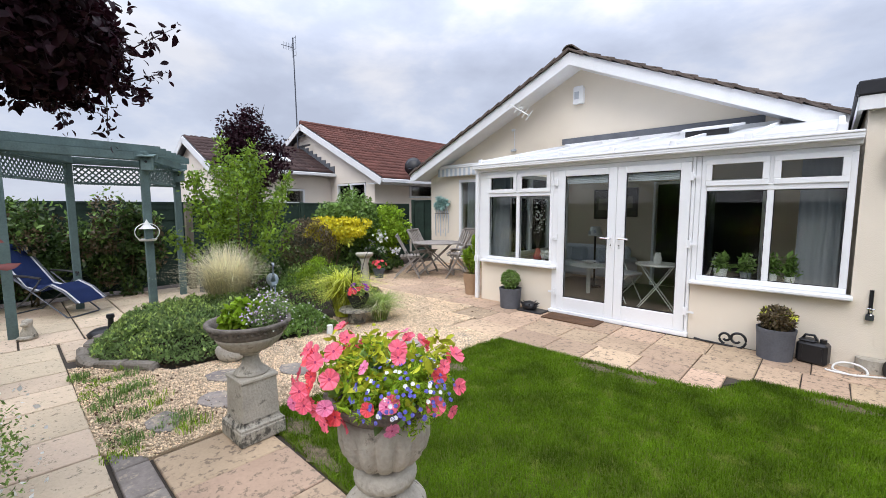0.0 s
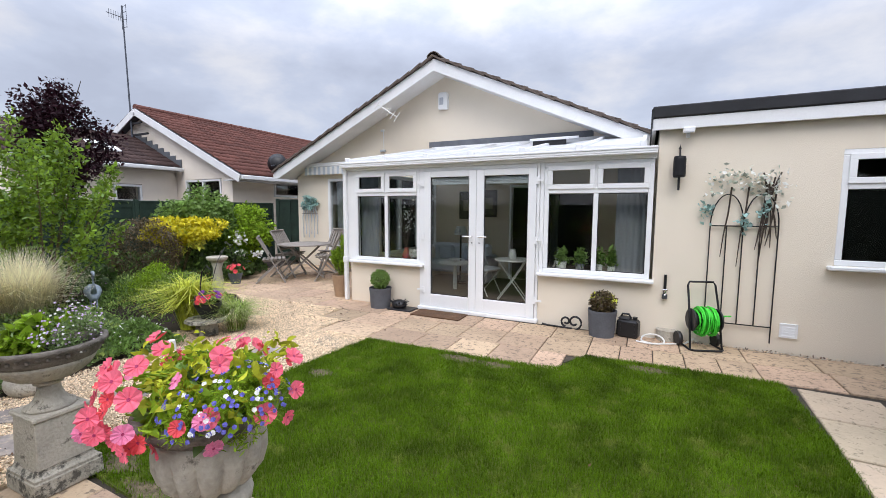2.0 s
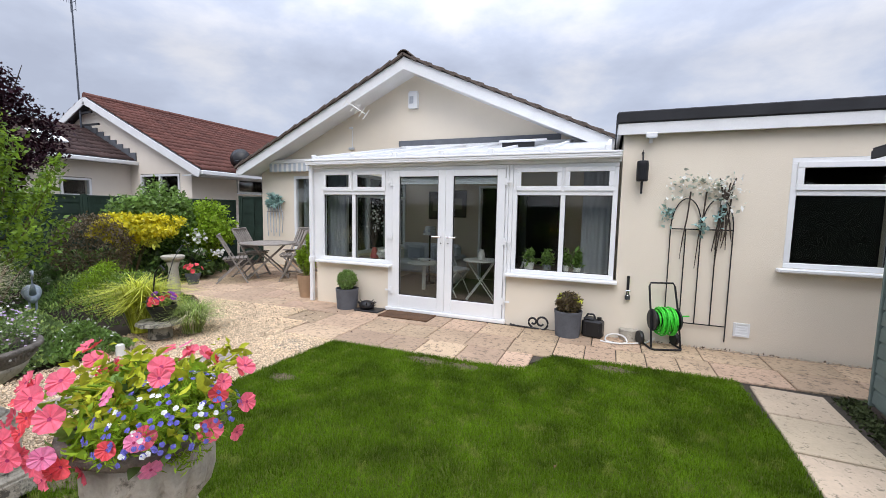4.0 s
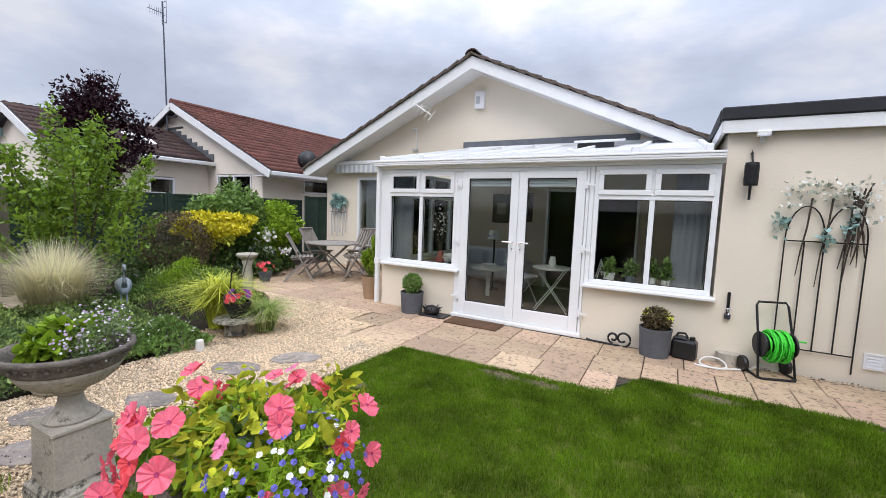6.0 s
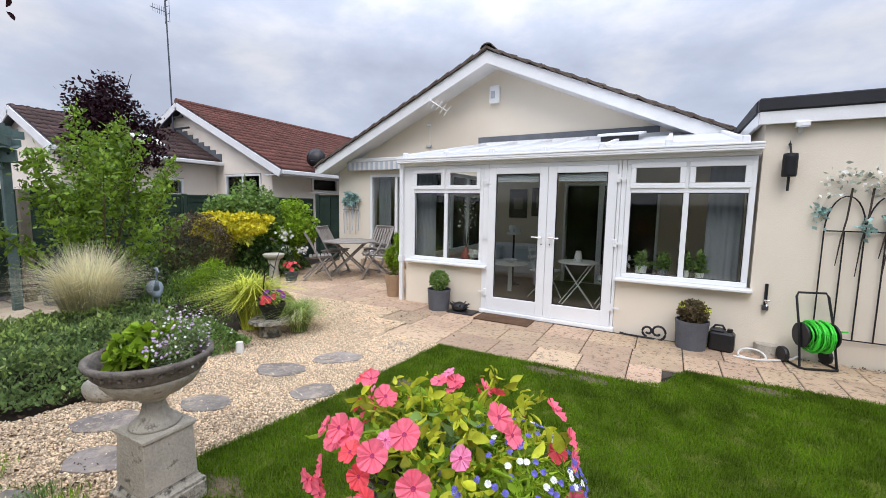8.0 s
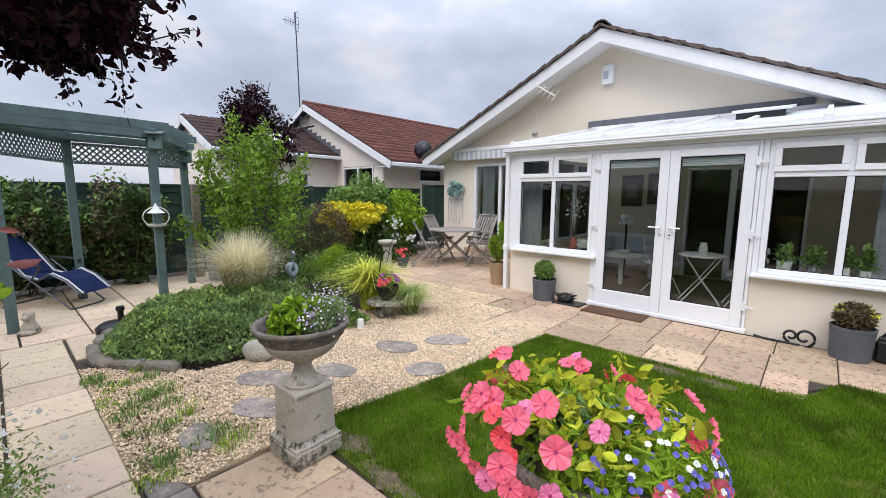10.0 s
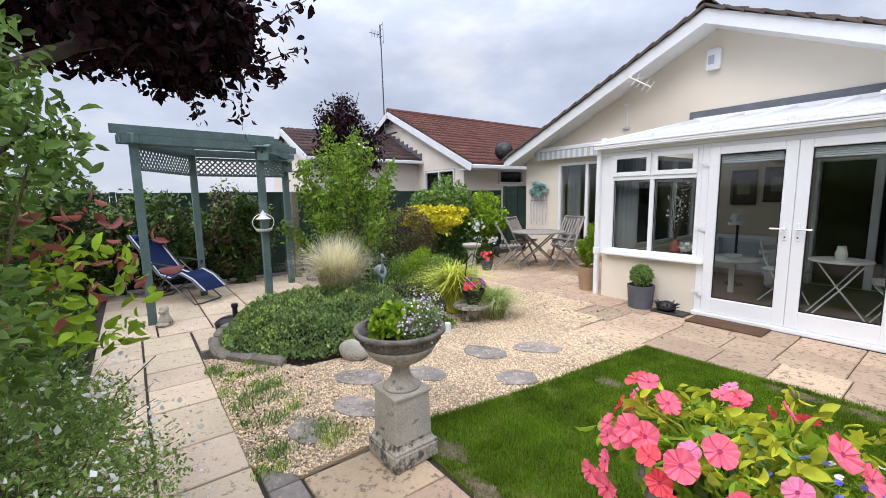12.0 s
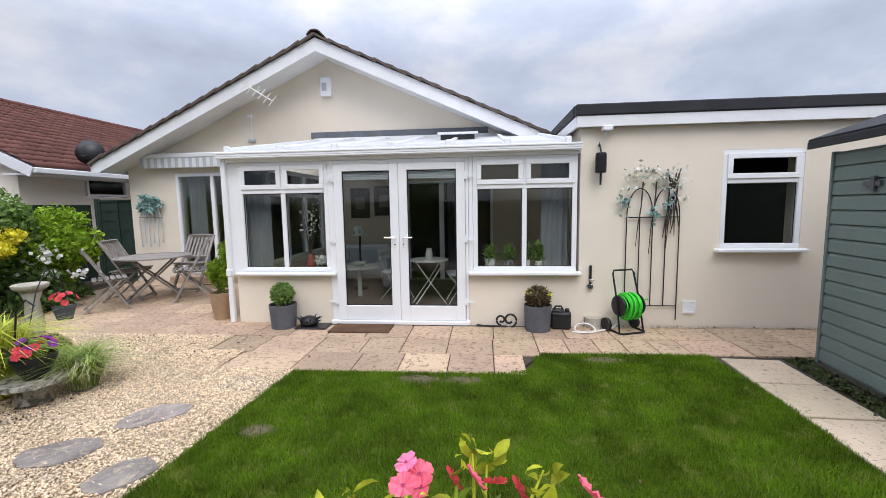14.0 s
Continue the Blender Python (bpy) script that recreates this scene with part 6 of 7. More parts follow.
bm = tube([(0.20, 0, 0.42), (0.10, 0, 0.47), (-0.02, 0, 0.50), (-0.12, 0, 0.44), (-0.16, 0, 0.38)], [0.03, 0.075, 0.095, 0.06, 0.015], 10)
for pts, r in (([(0.15, 0, 0.5), (0.22, 0, 0.60), (0.17, 0, 0.70), (0.20, 0, 0.77), (0.25, 0, 0.775)], [0.035, 0.022, 0.018, 0.022, 0.018]),
               ([(0.25, 0, 0.775), (0.33, 0, 0.765), (0.42, 0, 0.75)], [0.016, 0.010, 0.003]), ([(0.03, 0.03, 0.42), (0.05, 0.03, 0.0)], [0.012, 0.010]), ([(0.03, -0.03, 0.42), (0.0, -0.03, 0.0)], [0.012, 0.010])):
    t2 = tube(pts, r, 8)
    me = bpy.data.meshes.new("tmp"); t2.to_mesh(me); t2.free(); bm.from_mesh(me); bpy.data.meshes.remove(me)
part("figure", bm, HERON, hr, smooth=True)
hp = planter(-2.57, -2.41, 0.15, 0.20, "black bowl planter of petunias on a flat stone", BLACK_PLA, 0.55, "bowl_planter")
hp.matrix_basis = pose(-2.57, -2.41, 0.20)
fs = thing("flat_stone", "pale flat stone plinth under the petunia bowl", "stone", pose(-2.60, -2.42, 0))
part("stone", lathe([(0.0, 0.0), (0.13, 0.0), (0.12, 0.14), (0.25, 0.165), (0.24, 0.20), (0.0, 0.20)], 9), STONE_P, fs)
hk = thing("shepherd_hook", "thin curved black iron garden hook", "garden hook", pose(-2.79, -2.37, 0))
part("rod", tube([(0.0, 0.0, -0.02), (-0.01, 0, 0.4), (0.03, 0.02, 0.75), (0.12, 0.03, 0.85), (0.2, 0.03, 0.80)], 0.008), BLACK_MET, hk)
cu = thing("white_cup", "small white upturned cup on the gravel", "cup", pose(-2.36, -3.0, 0.0))
part("cup", lathe([(0.0, 0.0), (0.045, 0.0), (0.036, 0.11), (0.03, 0.115), (0.0, 0.116)], 18), WHITE_OBJ, cu)
st = thing("garden_boulder", "smooth pale rounded boulder at the bed edge", "stone", pose(-2.32, -4.22, 0, 0, 0, 30))
bm = bmesh.new(); bmesh.ops.create_icosphere(bm, subdivisions=3, radius=0.14)
for v in bm.verts:
    v.co = Vector((v.co.x * 1.2, v.co.y * 0.8, max(-0.02, v.co.z * 0.8 + 0.08))) * (1 + 0.08 * noise.noise(v.co * 9))
part("stone", bm, STONE, st, smooth=True)
for i, (x, y, w, d, rz) in enumerate(((-3.28, -5.26, 0.36, 0.13, 20), (-3.0, -5.12, 0.34, 0.14, 35), (-2.72, -4.93, 0.30, 0.13, 40), (-3.62, -5.28, 0.30, 0.12, -5), (-3.95, -5.18, 0.32, 0.12, -12), (-4.25, -5.02, 0.3, 0.12, -40))):
    e = thing("edging_stone", "rough weathered stone edging the bed", "stone", pose(x, y, -0.02, 0, 0, rz), group="bed edging stones")
    bm = box(-w / 2, -d / 2, 0, w / 2, d / 2, 0.085, bevel=0.02)
    bmesh.ops.subdivide_edges(bm, edges=bm.edges, cuts=1)
    for v in bm.verts:
        v.co += Vector((noise.noise(v.co * 9 + Vector((i, 0, 0))), noise.noise(v.co * 9 + Vector((0, i, 0))), noise.noise(v.co * 7 + Vector((0, 0, i))))) * 0.03
    part("stone", bm, EDGE, e)

# ---------------- planting ----------------
def flower_mesh(name, r, petals, material, eye=None, cup=0.25, notch=0.035):
    """One open flower facing up: notched petals that overlap a little."""
    co, fc = [], []
    for k in range(petals):
        a = 2 * math.pi * k / petals
        w = math.pi / petals * 1.22
        i = len(co)
        z0 = 0.0015 * (k % 2)
        for f, rr, z in ((0, 0.0, 0.0), (-1.0, 0.55, 0.5), (-0.75, 0.92, 0.9), (-0.25, 1.0, 1.0), (0.0, 1.0 - notch, 0.95), (0.25, 1.0, 1.0), (0.75, 0.92, 0.9), (1.0, 0.55, 0.5)):
            co.append((r * rr * math.cos(a + f * w), r * rr * math.sin(a + f * w), cup * r * rr * rr * (0.6 + 0.4 * abs(f)) + z0))
        fc += [(i, i + j, i + j + 1) for j in range(1, 7)]
    me = bpy.data.meshes.new(name)
    for j in range(len(co)):
        x, y, z = co[j]
        co[j] = (x, y, z + 0.12 * r * math.sin(j * 2.7) * (math.hypot(x, y) / r))
    m0 = len(fc)
    for k in range(5):
        i = len(co)
        a = 2 * math.pi * k / 5
        co += [(0, 0, 0.12 * r), (0.16 * r * math.cos(a), 0.16 * r * math.sin(a), 0.14 * r), (0.16 * r * math.cos(a + 1.2), 0.16 * r * math.sin(a + 1.2), 0.14 * r)]
        fc.append((i, i + 1, i + 2))
    me.from_pydata(co, [], fc); me.update()
    me.materials.append(material)
    me.materials.append(eye or material)
    me.polygons.foreach_set("material_index", [0] * m0 + [1] * (len(fc) - m0))
    return me


def set_flower(me, name, parent, p, out, spin):
    ob = new(name, me)
    ob.parent = parent
    q = Vector(out).to_track_quat("Z", "Y").to_matrix().to_4x4()
    ob.matrix_basis = Matrix.Translation(p) @ q @ pose(0, 0, 0, 0, 0, spin)
    return ob


P_EYE = mat("magenta_flower_eye", (0.35, 0.02, 0.10), 0.6, 0.1, 40, 0, 60)
F_PINK = flower_mesh("flower_pink", 0.0310, 5, P_PINK, P_EYE, cup=0.30)
F_CORAL = flower_mesh("flower_coral", 0.0280, 5, P_CORAL, P_EYE, cup=0.3)
F_MAUVE = flower_mesh("flower_mauve", 0.0265, 5, P_MAUVE, P_EYE, cup=0.15)
F_BLUE = flower_mesh("flower_blue", 0.0060, 5, P_BLUE, cup=0.1)
F_WHITE = flower_mesh("flower_white", 0.0064, 5, P_WHITE, cup=0.1)
F_PURPLE = flower_mesh("flower_purple", 0.040, 5, P_PURPLE)
F_RED = flower_mesh("flower_red", 0.035, 5, P_CORAL)
F_LILAC = flower_mesh("flower_lilac", 0.0062, 5, P_LILAC)

TIP = mat("yellowing_tip_leaf", (0.44, 0.47, 0.035), 0.55, 0.45, 30, 0, 40, isl=0.5, trans=0.35, spec=0.2)
g = np.random.default_rng(21)
bl = thing("busy_lizzie", "bright pink and coral busy lizzies spilling over the urn", "flowers", pose(U2[0] + 0.0, U2[1] + 0.0, 0.985))
fol = cloud(900, (-0.02, -0.02, 0.05), (0.29, 0.23, 0.13), 0.35, 26, 31)
leaves("foliage", fol[fol[:, 2] > -0.06], 0.034, G_LIGHT, bl, slim=0.48, fine=True)
fol = cloud(300, (0.0, -0.02, 0.09), (0.30, 0.20, 0.12), 0.6, 18, 33)
leaves("yellow_leaves", fol[fol[:, 2] > -0.05], 0.032, TIP, bl, slim=0.48, fine=True)
leaves("dark_leaves", cloud(420, (0, 0, 0.04), (0.22, 0.2, 0.10), 0.2, 0, 35), 0.038, G_MID, bl, slim=0.5, fine=True)
for k in range(26):
    a, rr = g.uniform(0, 6.28), g.uniform(0.12, 0.30)
    part("stem", tube([(0.05 * math.cos(a), 0.05 * math.sin(a), -0.02), (0.6 * rr * math.cos(a), 0.6 * rr * math.sin(a), 0.12), (rr * math.cos(a), rr * math.sin(a), 0.09 + 0.05 * g.normal())], [0.006, 0.005, 0.003], 5), G_LIGHT, bl)
spots = []
for c in range(27):
    a = g.uniform(radians(110), radians(320)) if c < 15 else g.uniform(0, 6.28)
    el = g.uniform(-0.25, 0.75) if c < 15 else g.uniform(0.3, 1.2)
    for _ in range(g.integers(3, 6) if c < 15 else g.integers(1, 3)):
        aa, ee = a + g.normal() * 0.15, el + g.normal() * 0.17
        d = Vector((math.cos(aa) * math.cos(ee), math.sin(aa) * math.cos(ee), math.sin(ee)))
        p = Vector((d.x * 0.30, d.y * 0.245 - 0.02, 0.05 + d.z * 0.165)) * g.uniform(0.90, 1.12)
        if all((p - q).length > 0.026 for q, _ in spots):
            spots.append((p, d))
for a, el, rr in ((5.6, -0.45, 0.85), (4.9, -0.5, 0.85), (4.2, -0.55, 0.9), (0.4, 0.15, 0.92), (6.1, 0.1, 0.95), (0.2, -0.25, 0.92)):
    d = Vector((math.cos(a) * math.cos(el), math.sin(a) * math.cos(el), math.sin(el)))
    spots.append((Vector((d.x * 0.31, d.y * 0.25, 0.05 + d.z * 0.17)) * rr, d))
for k, (p, d) in enumerate(spots):
    me = (F_PINK, F_PINK, F_CORAL, F_PINK, F_MAUVE, F_PINK, F_CORAL, F_PINK)[k % 8]
    o = d + Vector((g.normal() * 0.4 + 0.15, g.normal() * 0.4 - 0.35, 0.15))
    set_flower(me, "flower", bl, p, o, g.uniform(0, 360)).scale = (g.uniform(0.72, 1.05),) * 3
top = []
for k in range(30):
    a, rr, h = g.uniform(0, 6.28), 0.26 * g.random() ** 0.6, g.uniform(0.10, 0.22)
    e = Vector((rr * math.cos(a), rr * math.sin(a), h * (1 - 1.2 * rr)))
    part("stem", tube([e * 0.3, e * 0.7 + Vector((0.01, 0, 0.02)), e], [0.004, 0.003, 0.002], 5), TIP, bl)
    top += [np.array(e) + g.normal(size=3) * (0.016, 0.016, 0.012) for _ in range(6)]
leaves("tip_leaves", np.array(top), 0.031, TIP, bl, slim=0.5, fine=True, up=(0, 0, 0.2))
bl.scale = (1.0, 1.0, 0.98)
lo = thing("lobelia", "blue and white trailing lobelia at the edge of the urn", "flowers", pose(U2[0] + 0.0, U2[1] + 0.0, 0.975))
pts = cloud(2600, (0.17, -0.06, 0.06), (0.14, 0.17, 0.12), 0.2, 18, 41)
leaves("foliage", pts, 0.020, G_LIGHT, lo, slim=0.22)
for k in range(150):
    d = Vector((g.normal() + 0.35, g.normal() - 0.3, abs(g.normal()) * 0.8 + 0.1)).normalized()
    set_flower(F_BLUE if k % 9 < 7 else F_WHITE, "flower", lo, Vector((0.17, -0.06, 0.06)) + Vector((d.x * 0.145, d.y * 0.175, d.z * 0.125)), d + Vector((0, -0.3, 0.2)), g.uniform(0, 360))

ur = thing("urn_planting", "mixed green foliage and tiny lilac flowers in the urn", "plant", pose(*U1, 0.785))
leaves("foliage", cloud(420, (0.0, -0.02, 0.09), (0.16, 0.16, 0.11), 0.2, 9, 51), 0.055, G_LIGHT, ur, slim=0.6, fine=True)
leaves("trailing_leaves", cloud(1500, (0.05, 0.07, 0.08), (0.25, 0.24, 0.12), 0.4, 24, 53), 0.028, G_BLUE, ur, slim=0.3)
leaves("brown_leaves", cloud(420, (-0.14, -0.08, 0.05), (0.12, 0.14, 0.07), 0.4, 8, 54), 0.026, BRONZE, ur, slim=0.4)
for k in range(220):
    a = g.uniform(-0.6, 2.3)
    rr = g.uniform(0.12, 0.27)
    set_flower(F_LILAC if k % 4 else F_WHITE, "flower", ur, (rr * math.cos(a), rr * math.sin(a), 0.15 + g.normal() * 0.06 - max(0, rr - 0.22)), (math.cos(a) * 0.5 + 0.2 * g.normal(), math.sin(a) * 0.5 - 0.4, 0.6), g.uniform(0, 360))

# ground cover mounds in the bed
MOUND = [(-4.3, -4.95), (-3.9, -5.16), (-3.3, -5.26), (-2.75, -4.92), (-2.42, -4.45), (-2.5, -3.8), (-2.6, -3.4), (-2.9, -3.1), (-3.4, -2.8), (-4.1, -2.9), (-4.55, -3.4), (-4.6, -4.2)]


def edge_gap(px, py, poly):
    best = np.full(len(px), 9.0)
    for (x0, y0), (x1, y1) in zip(poly, poly[1:] + poly[:1]):
        dx, dy = x1 - x0, y1 - y0
        t = (((px - x0) * dx + (py - y0) * dy) / (dx * dx + dy * dy)).clip(0, 1)
        best = np.minimum(best, np.hypot(px - x0 - t * dx, py - y0 - t * dy))
    return best


def mound(name, poly, n, size, material, label, hmax, seed, flowers=None, slim=0.55, rise=0.9, category="ground cover", lit_top=None):
    g2 = np.random.default_rng(seed)
    xs = [p[0] for p in poly]; ys = [p[1] for p in poly]
    px, py = g2.uniform(min(xs), max(xs), n * 2), g2.uniform(min(ys), max(ys), n * 2)
    k = inside(px, py, poly)
    px, py = px[k][:n], py[k][:n]
    bump = np.array([noise.noise((x * 2.2, y * 2.2, seed)) + 0.5 * noise.noise((x * 6, y * 6, seed)) for x, y in zip(px, py)])
    h = np.minimum(hmax, edge_gap(px, py, poly) * rise + 0.05) * (1 + 0.35 * bump)
    pz = h * g2.uniform(0.25, 1.0, len(px)) ** 0.45
    c = np.array([np.mean(xs), np.mean(ys), 0])
    root = thing(name, label, category, pose(*c))
    P = np.stack([px, py, pz], 1) - c
    leaves("foliage", P, size, material, root, slim=slim, up=(0, 0, 0.5))
    # topmost leaves get a lighter colour: light on the mound is painted in
    if lit_top:
        top = P[np.argsort(-(pz / (h + 1e-3)) - 0.25 * bump)[: len(P) // 7]]
        leaves("young_leaves", top + np.array((0, 0, 0.015)), size * 0.9, lit_top, root, slim=slim, up=(0, 0, 0.8))
    if flowers:
        nm, m, cnt, fs = flowers
        top = P[np.argsort(-(pz / (h + 1e-3)))[:cnt * 3]][:: 3]
        leaves(nm, top + np.array((0, 0, 0.02)), fs, m, root, slim=0.9)
    return root


mound("ivy_mound", MOUND, 26000, 0.042, G_BLUE, "dense low mound of small green ground-cover leaves", 0.36, 3, lit_top=G_FRESH)
mound("ground_cover", [(-3.1, -3.5), (-2.5, -3.5), (-2.38, -3.0), (-2.45, -2.8), (-2.8, -2.75), (-3.3, -2.9)], 3600, 0.04, G_MID, "low green plants dotted with white flowers", 0.30, 5, ("white_blossom", P_WHITE, 70, 0.028))
mound("ground_cover", [(-5.5, -2.6), (-4.2, -2.9), (-3.3, -2.4), (-2.9, -1.7), (-3.6, -1.2), (-4.8, -0.8), (-5.6, -1.6)], 6500, 0.05, G_MID, "loose green perennials filling the bed", 0.48, 6, slim=0.3, lit_top=G_FRESH)
mound("ground_cover", [(-7.5, -2.6), (-5.4, -3.1), (-5.2, -2.4), (-5.8, -0.8), (-5.6, 0.2), (-6.2, 1.6), (-7.5, 2.6)], 7000, 0.09, G_DARK, "dark leafy shrubs under the fence", 0.62, 7, lit_top=G_MID)
mound("border_plants", [(-7.4, -6.5), (-4.9, -6.4), (-3.2, -6.35), (-1.6, -6.3), (-1.4, -7.3), (-7.4, -7.6)], 8000, 0.085, G_DARK, "leafy border plants beside the path", 0.55, 8, lit_top=G_MID, flowers=("pink_blossom", P_MAUVE, 26, 0.06))


def grass_clump(name, x, y, n, h, w, material, label, rad, lean, arch, seed):
    g2 = np.random.default_rng(seed)
    a, r0 = g2.uniform(0, 6.28, n), rad * g2.uniform(0, 1, n) ** 0.5
    root = thing(name, label, "ornamental grass", pose(x, y, 0))
    base = np.stack([r0 * np.cos(a), r0 * np.sin(a)], 1)
    blades("tuft", base, 0.0, h, w, material, root, lean, arch, seed)
    return root


grass_clump("feather_grass", -4.12, -3.62, 4600, 1.02, 0.007, STRAW, "pale straw-coloured feather grass clump", 0.13, 0.66, 0.12, 61)
grass_clump("golden_grass", -3.02, -2.36, 900, 0.80, 0.018, G_LIME, "arching lime-gold grass clump", 0.12, 0.68, 0.5, 62)
grass_clump("green_grass", -2.45, -2.12, 900, 0.44, 0.010, G_FRESH, "green and straw arching grass clump", 0.11, 1.0, 0.4, 63)
grass_clump("dry_grass", -2.45, -2.12, 350, 0.40, 0.007, STRAW, "straw blades among the green grass clump", 0.11, 1.0, 0.4, 64)
g3 = np.random.default_rng(77)
for k in range(46):
    x, y = -0.98 - 1.9 * g3.random() ** 1.4, -5.40 + 0.55 * g3.random() ** 1.6
    grass_clump("weed_tuft", x, y, int(30 + 60 * g3.random()), 0.03 + 0.06 * g3.random() ** 2, 0.006, G_MID if k % 3 else G_LIGHT, "green weed tuft growing through the gravel", 0.05 + 0.05 * g3.random(), 0.9, 0.2, 70 + k)

pt = thing("petunia", "purple and coral petunias in a black bowl", "flowers", pose(-2.57, -2.41, 0.38))
leaves("foliage", cloud(260, (0, 0, 0.06), (0.16, 0.16, 0.09), 0.3, 8, 81), 0.05, G_MID, pt, slim=0.6)
for k in range(20):
    d = Vector((g.normal(), g.normal(), abs(g.normal()) * 0.7 + 0.1)).normalized()
    set_flower(F_PURPLE if k % 3 == 0 else F_RED, "flower", pt, (d.x * 0.17, d.y * 0.17, 0.05 + d.z * 0.11), d + Vector((0.2, -0.4, 0.1)), g.uniform(0, 360))
pp = planter(-3.43, -1.36, 0.10, 0.17, "small dark hanging pot of red flowers beside the bird bath", GREY_POT, 0.7, "hanging_pot")
pp.matrix_basis = pose(-3.43, -1.36, 0.40)
for k in range(3):
    a = k * 2.094
    part("chain", rod((0.095 * math.cos(a), 0.095 * math.sin(a), 0.16), (0.0, 0.0, 0.46), 0.0025), BLACK_MET, pp)
ck = thing("shepherd_crook", "thin black iron crook holding a hanging pot", "plant hook", pose(-2.98, -2.16, 0))
part("rod", tube([(0.0, 0.0, -0.03), (-0.06, 0.10, 0.45), (-0.20, 0.33, 0.82), (-0.36, 0.58, 1.0), (-0.46, 0.74, 0.97), (-0.49, 0.78, 0.86)], 0.006, 6), BLACK_MET, ck)
pf = thing("geranium", "red bedding flowers in a small hanging pot", "flowers", pose(-3.43, -1.36, 0.54))
leaves("foliage", cloud(160, (0, 0, 0.06), (0.13, 0.13, 0.09), 0.3, 6, 83), 0.045, G_MID, pf, slim=0.7)
for k in range(9):
    d = Vector((g.normal(), g.normal(), abs(g.normal()) * 0.7 + 0.2)).normalized()
    set_flower(F_RED, "flower", pf, (d.x * 0.13, d.y * 0.13, 0.06 + d.z * 0.10), d + Vector((0.2, -0.4, 0.1)), g.uniform(0, 360))

# shrubs behind the bed
bush("golden_shrub", (-6.15, -0.52, 1.14), (0.62, 0.95, 0.36), 5000, 0.07, G_YEL, "bright golden-leaved shrub in the bed", clumps=14, seed=2, base=(-6.15, -0.6, 0), extra=(("inner_leaves", (-6.15, -0.6, 0.95), (0.55, 0.45, 0.4), 900, 0.07, G_LIME, 0.55),))
bush("bronze_dome", (-5.95, -1.30, 0.78), (0.60, 0.60, 0.64), 9000, 0.035, BRONZE, "dense bronze-brown rounded dome shrub", clumps=0, shell=0.72, seed=3, base=(-5.95, -1.30, 0))
bush("laurel_shrub", (-6.9, 0.35, 1.12), (0.8, 0.95, 0.98), 9500, 0.085, G_MID, "large mid-green shrub before the fence", clumps=30, seed=4, base=(-6.9, 0.35, 0))
bush("hydrangea", (-6.35, 1.15, 0.98), (0.75, 0.70, 0.78), 5200, 0.08, G_LIGHT, "broad light-green shrub with fading white flowers", clumps=24, seed=5, base=(-6.35, 1.15, 0),
     extra=(("white_blooms", (-6.05, 0.85, 0.72), (0.75, 0.6, 0.38), 160, 0.075, P_WHITE, 0.9),))
bush("fern_shrub", (-6.05, 0.50, 0.36), (0.55, 0.6, 0.36), 2600, 0.10, G_DARK, "low dark leafy plant at the patio edge", clumps=14, seed=6, base=(-6.05, 0.50, 0))
bush("viburnum", (-7.1, 1.6, 0.85), (0.5, 0.8, 0.8), 3200, 0.085, G_DARK, "dark evergreen shrub by the fence", clumps=16, seed=7, base=(-7.1, 1.6, 0))
bush("tamarisk", (-4.35, -2.05, 0.42), (0.6, 0.5, 0.38), 3600, 0.05, G_LIGHT, "soft feathery green shrub", clumps=18, seed=8, base=(-4.35, -2.05, 0), slim=0.2)
for k, (x, y, z, rx, ry, rz) in enumerate(((-7.2, -4.25, 0.9, 0.42, 0.75, 0.95), (-7.25, -5.5, 0.95, 0.45, 0.85, 0.98), (-7.2, -6.8, 1.05, 0.5, 0.85, 1.1), (-6.3, -7.4, 0.95, 0.8, 0.55, 1.0))):
    # lighter leaves mixed in brighten the hedge by colour
    bush("hedge_shrub", (x, y, z), (rx, ry, rz), 6200, 0.08, G_DARK, "tall dark evergreen hedge shrub against the fence", clumps=26, seed=20 + k, base=(x, y, 0),
         extra=(("young_leaves", (x + 0.15, y, z + 0.15), (rx, ry, rz), 450, 0.075, G_MID, 0.5), ("bronze_leaves", (x + 0.1, y, z), (rx, ry, rz), 1500, 0.07, BRONZE, 0.5)))
for k, (x, y, z, rx, ry, rz) in enumerate(((-4.6, -7.5, 1.0, 0.95, 0.6, 1.05), (-2.9, -7.45, 1.0, 0.9, 0.6, 1.05), (1.2, -7.9, 0.8, 1.2, 0.4, 0.8), (4.0, -7.9, 0.8, 1.4, 0.4, 0.8))):
    bush("border_shrub", (x, y, z), (rx, ry, rz), 4200, 0.10, G_MID, "tall leafy border shrub", clumps=22, seed=30 + k, base=(x, y, 0),
         extra=(("red_tips", (x, y + 0.2, z + 0.4), (rx, ry, 0.5), 160, 0.09, REDLEAF, 0.45),))

# white-flowered shrub and red-tipped shrub beside the path
ws = bush("white_salvia", (-0.85, -6.36, 0.42), (0.95, 0.58, 0.50), 24000, 0.025, SALVIA, "airy green shrub covered in small white flowers", clumps=60, seed=9, base=(-0.95, -6.42, 0), stems=10, slim=0.4)
o = np.array((-0.95, -6.42, 0))
leaves("white_blossom", cloud(1500, (-0.85, -6.34, 0.46), (1.04, 0.64, 0.54), 0.9, 60, 9) - o, 0.024, P_WHITE, ws, slim=0.8)
leaves("pink_blossom", cloud(50, (-0.95, -6.40, 0.40), (1.0, 0.60, 0.44), 0.85, 20, 19) - o, 0.022, P_PINK, ws, slim=0.8)
g = np.random.default_rng(91)
